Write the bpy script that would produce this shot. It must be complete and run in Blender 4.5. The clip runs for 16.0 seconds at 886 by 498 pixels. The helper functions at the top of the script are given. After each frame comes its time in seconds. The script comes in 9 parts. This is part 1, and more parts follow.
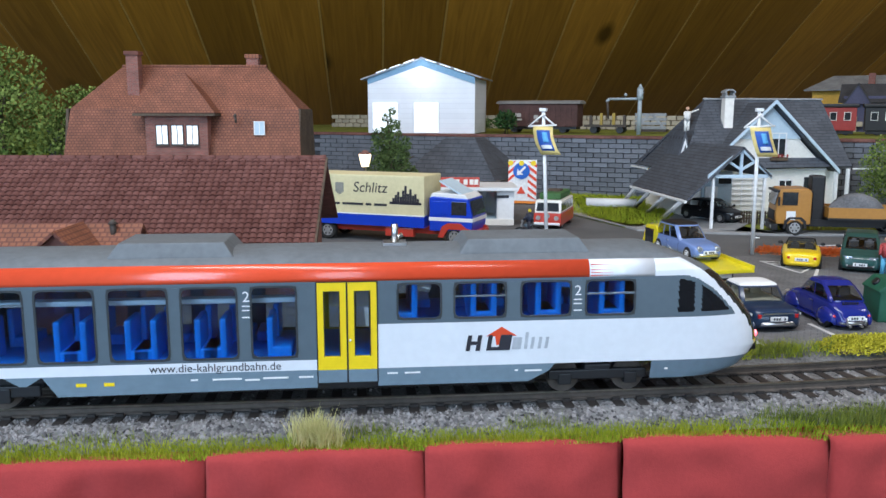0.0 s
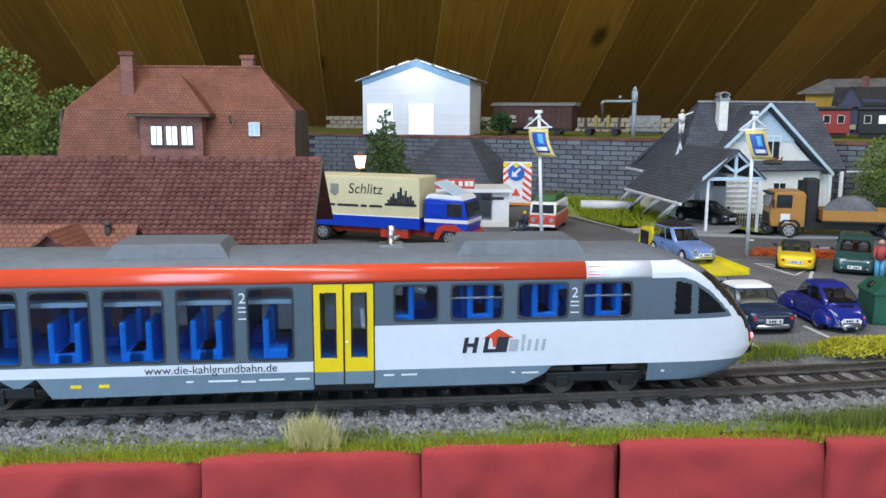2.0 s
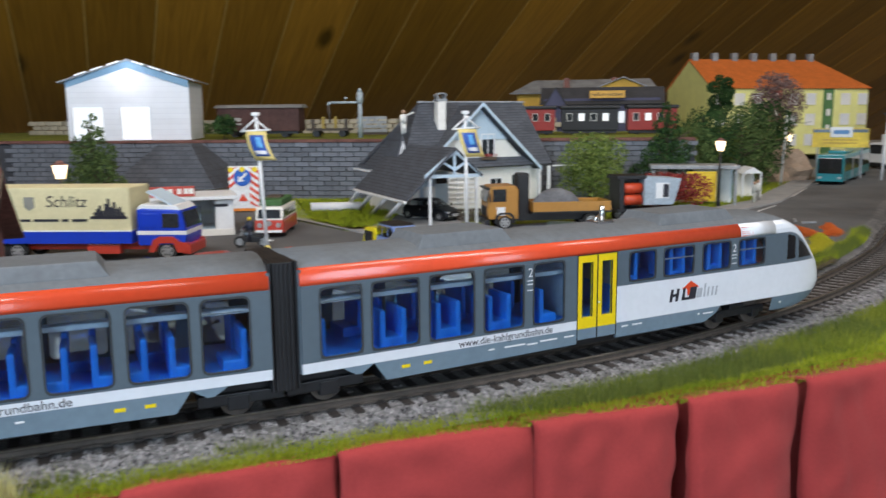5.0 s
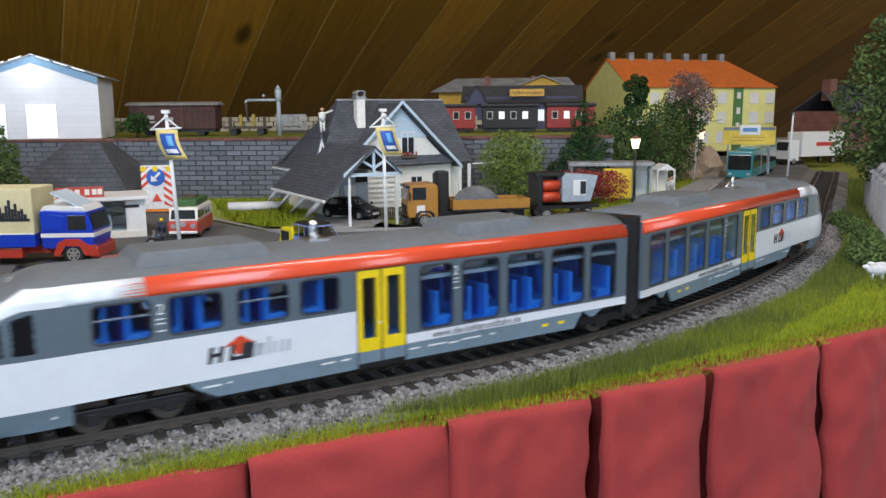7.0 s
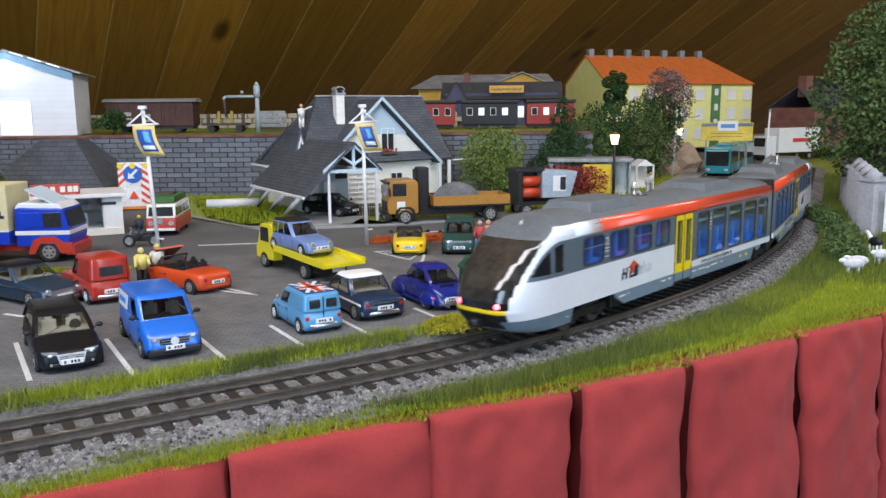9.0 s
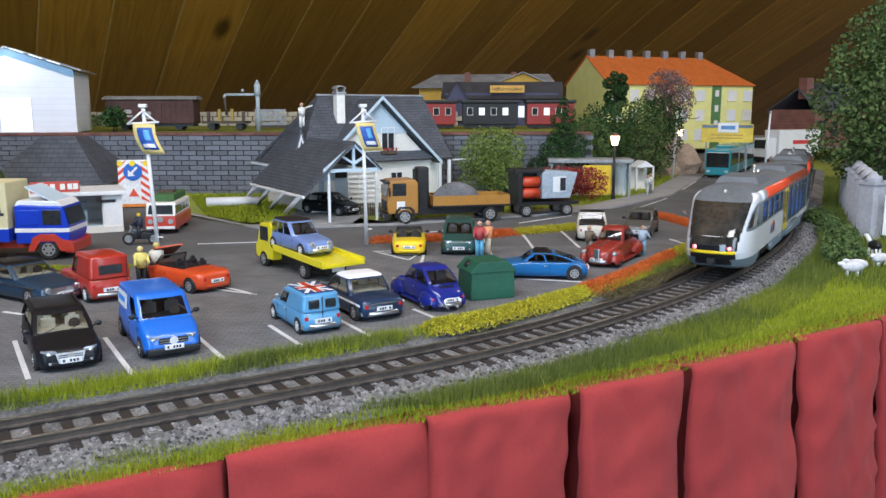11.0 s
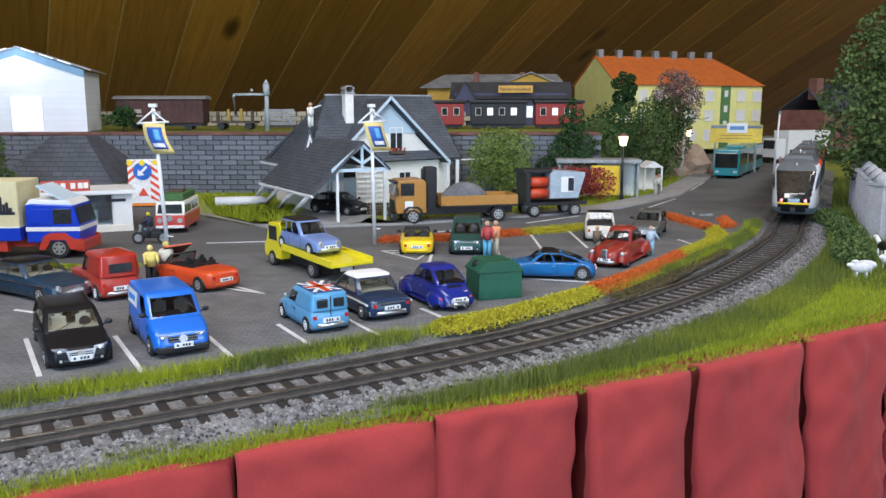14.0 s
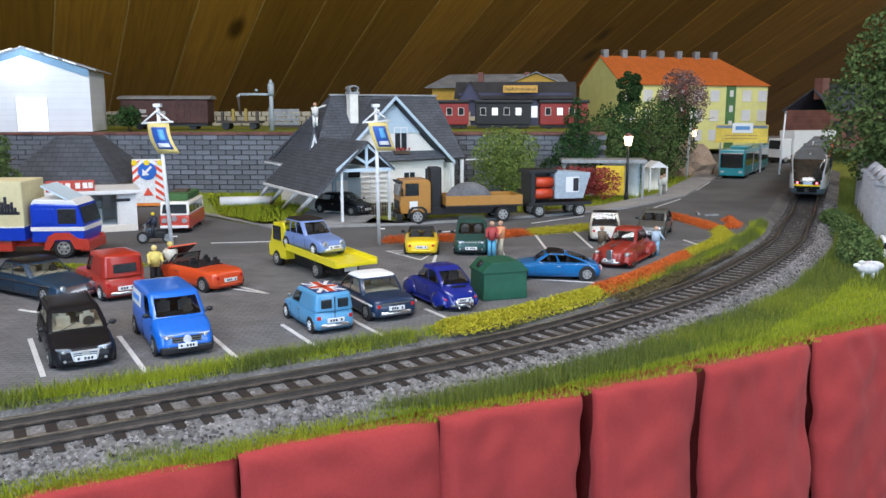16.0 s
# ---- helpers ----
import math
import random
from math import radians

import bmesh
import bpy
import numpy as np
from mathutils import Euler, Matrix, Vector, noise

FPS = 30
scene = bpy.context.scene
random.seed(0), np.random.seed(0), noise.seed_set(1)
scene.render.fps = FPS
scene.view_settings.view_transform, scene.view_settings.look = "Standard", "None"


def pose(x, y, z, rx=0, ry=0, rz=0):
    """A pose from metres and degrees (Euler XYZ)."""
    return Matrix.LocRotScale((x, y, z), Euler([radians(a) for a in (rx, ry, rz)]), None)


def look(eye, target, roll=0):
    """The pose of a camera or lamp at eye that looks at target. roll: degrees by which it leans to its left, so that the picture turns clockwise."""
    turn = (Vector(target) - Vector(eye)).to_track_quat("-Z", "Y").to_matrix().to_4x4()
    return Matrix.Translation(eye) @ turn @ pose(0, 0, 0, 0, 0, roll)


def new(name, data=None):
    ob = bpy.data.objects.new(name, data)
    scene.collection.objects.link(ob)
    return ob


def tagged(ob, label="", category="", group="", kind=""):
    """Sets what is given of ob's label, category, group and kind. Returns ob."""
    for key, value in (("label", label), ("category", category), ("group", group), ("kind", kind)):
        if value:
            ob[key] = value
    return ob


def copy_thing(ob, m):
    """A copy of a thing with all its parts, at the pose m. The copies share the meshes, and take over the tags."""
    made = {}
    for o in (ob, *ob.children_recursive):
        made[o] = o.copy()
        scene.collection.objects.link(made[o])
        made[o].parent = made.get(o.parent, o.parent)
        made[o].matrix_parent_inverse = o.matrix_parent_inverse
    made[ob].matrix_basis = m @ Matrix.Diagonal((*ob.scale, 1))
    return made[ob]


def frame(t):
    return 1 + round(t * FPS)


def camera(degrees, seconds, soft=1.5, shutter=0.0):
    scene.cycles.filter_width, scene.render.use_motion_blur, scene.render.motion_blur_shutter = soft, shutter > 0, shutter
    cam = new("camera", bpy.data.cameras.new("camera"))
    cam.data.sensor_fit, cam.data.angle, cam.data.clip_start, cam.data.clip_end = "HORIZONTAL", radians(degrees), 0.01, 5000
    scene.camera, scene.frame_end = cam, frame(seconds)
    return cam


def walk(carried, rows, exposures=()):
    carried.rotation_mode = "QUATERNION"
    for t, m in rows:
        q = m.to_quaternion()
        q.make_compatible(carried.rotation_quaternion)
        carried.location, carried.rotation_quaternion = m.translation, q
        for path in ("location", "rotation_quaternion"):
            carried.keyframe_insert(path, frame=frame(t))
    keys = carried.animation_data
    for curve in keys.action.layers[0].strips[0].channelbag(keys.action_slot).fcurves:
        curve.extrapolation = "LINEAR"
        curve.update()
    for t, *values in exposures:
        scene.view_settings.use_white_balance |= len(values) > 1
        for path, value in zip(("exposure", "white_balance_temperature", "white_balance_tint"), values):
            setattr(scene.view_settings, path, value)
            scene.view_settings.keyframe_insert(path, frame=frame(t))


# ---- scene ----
cam = camera(56.8, 16.0, shutter=0.6)
PATH = [
    (0, (-0.01, -0.016, 0.083), (-0.835, 1.777, -0.244), 0.1),
    (0.5, (-0.011, -0.017, 0.083), (-0.827, 1.779, -0.245), 0.1),
    (1, (-0.01, -0.016, 0.083), (-0.826, 1.78, -0.243), 0.1),
    (1.5, (-0.011, -0.016, 0.083), (-0.824, 1.782, -0.243), 0.1),
    (2, (-0.011, -0.016, 0.083), (-0.822, 1.783, -0.24), 0.3),
    (2.5, (-0.011, -0.016, 0.084), (-0.822, 1.783, -0.24), 0.4),
    (3, (-0.01, -0.013, 0.083), (-0.782, 1.803, -0.24), 0.3),
    (3.5, (-0.009, -0.013, 0.083), (-0.732, 1.823, -0.239), 0.1),
    (4, (-0.008, -0.009, 0.083), (-0.62, 1.868, -0.239), -0.1),
    (4.5, (-0.006, -0.007, 0.084), (-0.414, 1.924, -0.237), -0.3),
    (5, (-0.003, -0.004, 0.083), (-0.222, 1.958, -0.237), -0.5),
    (5.2, (-0.002, 0.001, 0.083), (-0.173, 1.968, -0.237), -0.5),
    (7.5, (0.001, -0.002, 0.083), (-0.027, 1.971, -0.244), -0.5),
    (8, (0.001, -0.002, 0.083), (-0.009, 1.971, -0.246), -0.6),
    (8.5, (0.002, -0.002, 0.083), (0.001, 1.97, -0.251), -0.6),
    (9, (0.001, -0.001, 0.082), (0.009, 1.971, -0.251), -0.5),
    (11.5, (0.001, -0.001, 0.083), (0.008, 1.97, -0.253), 0.0),
    (12, (0.001, -0.002, 0.083), (0.004, 1.97, -0.253), 0.0),
    (12.5, (0.001, -0.002, 0.083), (0.001, 1.97, -0.253), 0.0),
    (13, (0.001, -0.002, 0.083), (-0.003, 1.97, -0.253), 0.0),
    (13.5, (0.001, -0.001, 0.083), (-0.007, 1.97, -0.253), 0.0),
    (14, (0.001, -0.002, 0.083), (-0.009, 1.97, -0.253), 0.0),
    (14.5, (0.001, -0.002, 0.083), (-0.013, 1.97, -0.253), 0.0),
    (15, (0.001, -0.001, 0.083), (-0.015, 1.97, -0.253), 0.0),
    (15.5, (0.001, -0.001, 0.083), (-0.018, 1.97, -0.253), 0.0),
    (16, (0.001, -0.001, 0.083), (-0.02, 1.97, -0.253), 0.0),
]
walk(cam, [(t, look(eye, target, roll)) for t, eye, target, roll in PATH], [(0, -0.17, 5900, 10), (3.5, -0.2, 5950, 11), (5, -0.27, 6450, 12), (8.5, -0.28, 6450, 13), (9.2, -0.1, 6200, 13), (16, -0.06, 6050, 12)])

# ---------------------------------------------------------------- light and room
# Every size below is in millimetres of the model (1:87); MM turns it into metres.
MM = 0.001
world = bpy.data.worlds.new("room_air")
scene.world = world
world.use_nodes = True
world.node_tree.nodes["Background"].inputs[0].default_value = (0.9, 0.93, 1.0, 1)
world.node_tree.nodes["Background"].inputs[1].default_value = 0.02
scene.view_settings.exposure = 0.0


def area_lamp(name, eye, target, sx, sy, watts, col):
    d = bpy.data.lights.new(name, "AREA")
    d.shape, d.size, d.size_y, d.energy, d.color = "RECTANGLE", sx * MM, sy * MM, watts, col
    ob = new(name, d)
    ob.matrix_world = look([c * MM for c in eye], [c * MM for c in target])
    return ob


def bulb(name, eye, watts, col, r=2.0):
    d = bpy.data.lights.new(name, "POINT")
    d.energy, d.color, d.shadow_soft_size = watts, col, r * MM
    ob = new(name, d)
    ob.location = [c * MM for c in eye]
    return ob


# Daylight from behind the camera, split into two lamps so the middle stays dimmer.
area_lamp("split_window_daylight", (-430, -820, 330), (-330, 200, 20), 520, 700, 12.0, (0.62, 0.82, 1.0))
# Added right half: brightens the right-hand cloth, no window is known there.
area_lamp("split_window_daylight", (1000, -800, 330), (220, 380, 20), 520, 800, 9.5, (0.74, 0.88, 1.0))
area_lamp("unseen_ceiling_light", (-80, -60, 720), (-40, 700, 60), 1100, 150, 9.2, (1.0, 0.97, 0.94))
# Added lamp, no such fitting known: lifts the far right buildings and ceiling.
area_lamp("unseen_ceiling_light", (1000, 760, 800), (480, 1300, 60), 900, 120, 5.0, (1.0, 0.96, 0.9))


# ---------------------------------------------------------------- materials
def mat(name, col, rough=0.6, metal=0.0, var=0.18, fine=450.0, coarse=60.0, bump=0.0, coat=0.0, rand=0.0,
        island=0.0, emit=None, power=0.0, spec=0.5):
    m = bpy.data.materials.new(name)
    m.use_nodes = True
    nt = m.node_tree
    b = nt.nodes["Principled BSDF"]
    b.inputs["Roughness"].default_value = rough
    b.inputs["Metallic"].default_value = metal
    b.inputs["Coat Weight"].default_value = coat
    b.inputs["Coat Roughness"].default_value = 0.08
    b.inputs["Specular IOR Level"].default_value = spec
    tc = nt.nodes.new("ShaderNodeTexCoord")
    n1, n2 = nt.nodes.new("ShaderNodeTexNoise"), nt.nodes.new("ShaderNodeTexNoise")
    n1.inputs["Scale"].default_value, n2.inputs["Scale"].default_value = fine, coarse
    n1.inputs["Detail"].default_value, n2.inputs["Detail"].default_value = 3, 2
    for n in (n1, n2):
        nt.links.new(tc.outputs["Object"], n.inputs["Vector"])
    add = nt.nodes.new("ShaderNodeMath")
    add.operation = "ADD"
    nt.links.new(n1.outputs["Fac"], add.inputs[0])
    nt.links.new(n2.outputs["Fac"], add.inputs[1])
    val = add.outputs[0]

    def more(sock, k):
        a = nt.nodes.new("ShaderNodeMath")
        a.operation = "MULTIPLY_ADD"
        nt.links.new(sock, a.inputs[0])
        a.inputs[1].default_value = k
        nt.links.new(val, a.inputs[2])
        return a.outputs[0]
    if rand:
        oi = nt.nodes.new("ShaderNodeObjectInfo")
        val = more(oi.outputs["Random"], rand)
    if island:
        ge = nt.nodes.new("ShaderNodeNewGeometry")
        val = more(ge.outputs["Random Per Island"], island)
    lo, hi = 0.72, 1.28 + rand + island
    mr = nt.nodes.new("ShaderNodeMapRange")
    mr.inputs["From Min"].default_value, mr.inputs["From Max"].default_value = lo, hi
    mr.inputs["To Min"].default_value, mr.inputs["To Max"].default_value = 1 - var, 1 + var
    nt.links.new(val, mr.inputs["Value"])
    mx = nt.nodes.new("ShaderNodeVectorMath")
    mx.operation = "SCALE"
    mx.inputs[0].default_value = col
    nt.links.new(mr.outputs[0], mx.inputs["Scale"])
    nt.links.new(mx.outputs[0], b.inputs["Base Color"])
    m["mx"] = 0
    if bump:
        bp = nt.nodes.new("ShaderNodeBump")
        bp.inputs["Strength"].default_value = min(1.0, bump)
        bp.inputs["Distance"].default_value = 0.0006
        nt.links.new(n1.outputs["Fac"], bp.inputs["Height"])
        nt.links.new(bp.outputs[0], b.inputs["Normal"])
    if emit:
        b.inputs["Emission Color"].default_value = (*emit, 1)
        b.inputs["Emission Strength"].default_value = power
    return m


def mat_two(name, a, bcol, rough=0.85, island=1.0, fine=300.0):
    """Two colours mixed piece by piece, with a fine noise on top."""
    m = bpy.data.materials.new(name)
    m.use_nodes = True
    nt = m.node_tree
    b = nt.nodes["Principled BSDF"]
    b.inputs["Roughness"].default_value = rough
    b.inputs["Specular IOR Level"].default_value = 0.1
    ge, tc, n1 = (nt.nodes.new("ShaderNode" + k) for k in ("NewGeometry", "TexCoord", "TexNoise"))
    n1.inputs["Scale"].default_value = fine
    nt.links.new(tc.outputs["Object"], n1.inputs["Vector"])
    ad = nt.nodes.new("ShaderNodeMath")
    ad.operation = "MULTIPLY_ADD"
    ad.inputs[1].default_value = island
    nt.links.new(ge.outputs["Random Per Island"], ad.inputs[0])
    sb = nt.nodes.new("ShaderNodeMath")
    sb.operation = "SUBTRACT"
    sb.inputs[1].default_value = 0.5 * island
    nt.links.new(n1.outputs["Fac"], sb.inputs[0])
    nt.links.new(sb.outputs[0], ad.inputs[2])
    mx = nt.nodes.new("ShaderNodeMix")
    mx.data_type = "RGBA"
    nt.links.new(ad.outputs[0], mx.inputs[0])
    mx.inputs[6].default_value, mx.inputs[7].default_value = (*a, 1), (*bcol, 1)
    nt.links.new(mx.outputs[2], b.inputs["Base Color"])
    return m


def mat_rows(name, col, joint, w, h, rough=0.8, mortar=0.05, bump=0.6, axes="xz", var=0.35, blotch=0.21):
    """Rows of small slates, bricks or paving, w by h millimetres, too small to part."""
    m = bpy.data.materials.new(name)
    m.use_nodes = True
    nt = m.node_tree
    b = nt.nodes["Principled BSDF"]
    b.inputs["Roughness"].default_value = rough
    tc, sep, com, br, nz = (nt.nodes.new("ShaderNode" + k) for k in ("TexCoord", "SeparateXYZ", "CombineXYZ", "TexBrick", "TexNoise"))
    nt.links.new(tc.outputs["Object"], sep.inputs[0])
    nt.links.new(sep.outputs["xyz".index(axes[0])], com.inputs[0])
    nt.links.new(sep.outputs["xyz".index(axes[1])], com.inputs[1])
    nt.links.new(com.outputs[0], br.inputs["Vector"])
    br.inputs["Scale"].default_value = 1.0
    br.inputs["Brick Width"].default_value, br.inputs["Row Height"].default_value = w * MM, h * MM
    br.inputs["Mortar Size"].default_value = h * MM * mortar
    br.inputs["Color1"].default_value = (*[c * (1 - var) for c in col], 1)
    br.inputs["Color2"].default_value = (*[c * (1 + var) for c in col], 1)
    br.inputs["Mortar"].default_value = (*joint, 1)
    nz.inputs["Scale"].default_value = 70
    nz.inputs["Detail"].default_value = 5
    nt.links.new(tc.outputs["Object"], nz.inputs["Vector"])
    mr = nt.nodes.new("ShaderNodeMapRange")
    mr.inputs["From Min"].default_value, mr.inputs["From Max"].default_value = 0.3, 0.7
    mr.inputs["To Min"].default_value, mr.inputs["To Max"].default_value = 1 - blotch, 1 + blotch
    nt.links.new(nz.outputs["Fac"], mr.inputs["Value"])
    mx = nt.nodes.new("ShaderNodeVectorMath")
    mx.operation = "SCALE"
    nt.links.new(br.outputs["Color"], mx.inputs[0])
    nt.links.new(mr.outputs[0], mx.inputs["Scale"])
    nt.links.new(mx.outputs[0], b.inputs["Base Color"])
    bp = nt.nodes.new("ShaderNodeBump")
    bp.invert = True
    bp.inputs["Strength"].default_value = bump
    bp.inputs["Distance"].default_value = 0.0005
    nt.links.new(br.outputs["Fac"], bp.inputs["Height"])
    nt.links.new(bp.outputs[0], b.inputs["Normal"])
    return m


def mat_glass(name, tint=(0.9, 0.95, 1.0), gloss=0.1):
    m = bpy.data.materials.new(name)
    m.use_nodes = True
    nt = m.node_tree
    nt.nodes.remove(nt.nodes["Principled BSDF"])
    tr, gl, mx = (nt.nodes.new("ShaderNode" + k) for k in ("BsdfTransparent", "BsdfGlossy", "MixShader"))
    tr.inputs[0].default_value = (*tint, 1)
    gl.inputs["Roughness"].default_value = 0.04
    mx.inputs[0].default_value = gloss
    nt.links.new(tr.outputs[0], mx.inputs[1])
    nt.links.new(gl.outputs[0], mx.inputs[2])
    nt.links.new(mx.outputs[0], nt.nodes["Material Output"].inputs["Surface"])
    return m


def glow(name, col, power):
    return mat(name, (0.8, 0.8, 0.8), 0.4, emit=col, power=power)


M = {}
M["white"] = mat("white_plastic", (0.78, 0.79, 0.8), 0.45, var=0.05)
M["train_white"] = mat("white_lacquer", (0.74, 0.77, 0.82), 0.26, var=0.03, coat=0.35)
M["train_grey"] = mat("blue_grey_lacquer", (0.105, 0.14, 0.17), 0.32, var=0.05, coat=0.2)
M["train_red"] = mat("orange_red_lacquer", (0.7, 0.08, 0.03), 0.24, var=0.05, coat=0.35)
M["train_roof"] = mat("dusty_grey_roof", (0.125, 0.14, 0.155), 0.65, var=0.14, coarse=90, bump=0.15)
M["skirt"] = mat("grey_blue_lacquer", (0.16, 0.225, 0.28), 0.4, var=0.08)
M["yellow"] = mat("yellow_lacquer", (0.85, 0.62, 0.01), 0.35, var=0.05)
M["black"] = mat("black_plastic", (0.012, 0.012, 0.014), 0.5, var=0.3)
M["gloss_black"] = mat("gloss_black", (0.012, 0.013, 0.016), 0.1, var=0.2, coat=0.5)
M["seat"] = mat("blue_seat_plastic", (0.025, 0.26, 0.85), 0.4, var=0.1)
M["rubber"] = mat("dark_grey_rubber", (0.035, 0.04, 0.045), 0.45)
M["lining"] = mat("grey_lining", (0.45, 0.47, 0.5), 0.6)
M["pane"] = mat_glass("window_glass", (0.86, 0.94, 1.0), gloss=0.16)
M["screen"] = mat("dark_windscreen_glass", (0.035, 0.033, 0.03), 0.07, var=0.4, coarse=120, coat=0.5)
M["dark_pane"] = mat("tinted_glass", (0.03, 0.035, 0.04), 0.06, var=0.3, coat=0.4)
M["clear_pane"] = mat("smoky_car_glass", (0.035, 0.037, 0.037), 0.05, var=0.25, coat=0.4)
M["chrome"] = mat("chrome", (0.6, 0.61, 0.63), 0.28, 1.0, var=0.1)
M["steel"] = mat("worn_rail_steel", (0.24, 0.22, 0.19), 0.32, 0.9, var=0.25)
M["rail_side"] = mat("rusty_rail_side", (0.07, 0.055, 0.045), 0.7, var=0.3)
M["sleeper"] = mat("dark_sleeper_plastic", (0.026, 0.021, 0.019), 0.75, var=0.3, rand=0.6)
M["stone"] = mat_two("granite_ballast", (0.045, 0.043, 0.045), (0.33, 0.315, 0.315), 0.9, 0.9)
M["gravel_bed"] = mat("gravel_bed", (0.15, 0.148, 0.148), 0.95, var=0.5, fine=900, bump=0.9)
M["asphalt"] = mat("model_asphalt", (0.105, 0.108, 0.112), 0.85, var=0.28, fine=1500, coarse=22, bump=0.25)
M["paving"] = mat_rows("grey_block_paving", (0.15, 0.152, 0.16), (0.09, 0.09, 0.095), 4.6, 2.3, 0.85, 0.09, 0.4, "xy", 0.1)
M["kerbstone"] = mat("pale_pavement", (0.3, 0.3, 0.3), 0.85, var=0.15, bump=0.2)
M["line"] = mat("road_paint", (0.62, 0.62, 0.62), 0.7, var=0.2, fine=900)
M["turf"] = mat("turf", (0.19, 0.22, 0.02), 0.95, var=0.45, fine=700, bump=0.9)
M["grass"] = mat_two("static_grass", (0.15, 0.22, 0.012), (0.42, 0.45, 0.035), 0.85, 0.9, 25)
M["mid_grass"] = mat_two("green_static_grass", (0.11, 0.15, 0.02), (0.28, 0.31, 0.045), 0.85, 0.9, 25)
M["dark_grass"] = mat_two("dark_static_grass", (0.08, 0.11, 0.025), (0.2, 0.235, 0.05), 0.85, 0.9, 25)
M["straw"] = mat_two("pale_straw_tuft", (0.42, 0.4, 0.13), (0.66, 0.6, 0.3), 0.85, 0.8)
M["flower_yellow"] = mat_two("yellow_flock", (0.34, 0.31, 0.02), (0.6, 0.54, 0.05), 0.9, 0.9)
M["flower_orange"] = mat_two("orange_flock", (0.5, 0.1, 0.02), (0.75, 0.2, 0.05), 0.9, 0.9)
M["scrub"] = mat_two("dry_brown_scrub", (0.06, 0.05, 0.03), (0.17, 0.14, 0.06), 0.9, 0.9)
M["leaf"] = mat_two("leaf_flock", (0.07, 0.12, 0.025), (0.27, 0.34, 0.09), 0.9, 0.9)
M["dark_leaf"] = mat_two("dark_leaf_flock", (0.015, 0.04, 0.018), (0.06, 0.12, 0.035), 0.9, 0.9)
M["mid_leaf"] = mat_two("green_leaf_flock", (0.045, 0.08, 0.028), (0.15, 0.21, 0.07), 0.9, 0.9)
M["red_leaf"] = mat_two("red_leaf_flock", (0.16, 0.02, 0.02), (0.42, 0.09, 0.08), 0.9, 0.9)
M["mauve_leaf"] = mat_two("mauve_leaf_flock", (0.14, 0.08, 0.075), (0.32, 0.22, 0.2), 0.9, 0.9)
M["bark"] = mat("bark", (0.09, 0.065, 0.045), 0.9, var=0.35, bump=0.8)
M["block"] = mat("slate_grey_block", (0.165, 0.18, 0.21), 0.85, var=0.4, rand=0.7, bump=0.5)
M["mortar"] = mat("dark_mortar", (0.05, 0.052, 0.06), 0.95)
M["coping"] = mat("red_brown_coping", (0.17, 0.075, 0.06), 0.85, var=0.35)
M["slate"] = mat_rows("slate_roof", (0.075, 0.085, 0.105), (0.035, 0.04, 0.05), 9.0, 3.2, 0.7, 0.09, 0.5, "xy", 0.13)
M["plain_tile"] = mat_rows("brick_red_roof_tile", (0.23, 0.088, 0.047), (0.13, 0.045, 0.03), 2.6, 2.1, 0.75, 0.16, 0.5, "xy", 0.14)
M["roof_tile"] = mat_two("brown_red_pantile", (0.1, 0.042, 0.036), (0.19, 0.09, 0.078), 0.6, 0.55, 60)
M["brick"] = mat_rows("red_brick", (0.25, 0.085, 0.065), (0.2, 0.14, 0.12), 2.9, 0.95, 0.85, 0.16, 0.4, "xz", 0.2)
M["cream"] = mat("cream_render", (0.82, 0.8, 0.75), 0.7, var=0.07)
M["pale_blue"] = mat("pale_blue_boarding", (0.5, 0.62, 0.72), 0.6, var=0.06)
M["shed_wall"] = mat_rows("white_board_wall", (0.8, 0.83, 0.88), (0.74, 0.77, 0.83), 400.0, 5.2, 0.6, 0.05, 0.4, "xz", 0.02, 0.03)
M["shed_trim"] = mat("steel_blue_trim", (0.2, 0.36, 0.52), 0.6, var=0.1)
M["tin"] = mat("weathered_tin", (0.3, 0.31, 0.32), 0.55, 0.2, var=0.3)
M["drape"] = None
M["ochre"] = mat("ochre_lacquer", (0.42, 0.2, 0.035), 0.4, var=0.08, coat=0.2)
M["tyre"] = mat("black_rubber", (0.018, 0.018, 0.018), 0.75, var=0.3)
M["rim"] = mat("silver_rim", (0.5, 0.5, 0.5), 0.35, 0.7, var=0.15)
M["plate"] = mat("white_plate", (0.75, 0.75, 0.76), 0.5, var=0.05)
M["ink"] = mat("dark_print", (0.02, 0.02, 0.03), 0.6)
M["lamp_on"] = glow("lit_lamp_glass", (1.0, 0.74, 0.42), 4.5)
M["tail_on"] = glow("lit_red_lamp", (1.0, 0.05, 0.08), 4.0)
M["window_on"] = glow("lit_window", (0.82, 0.91, 1.0), 0.75)


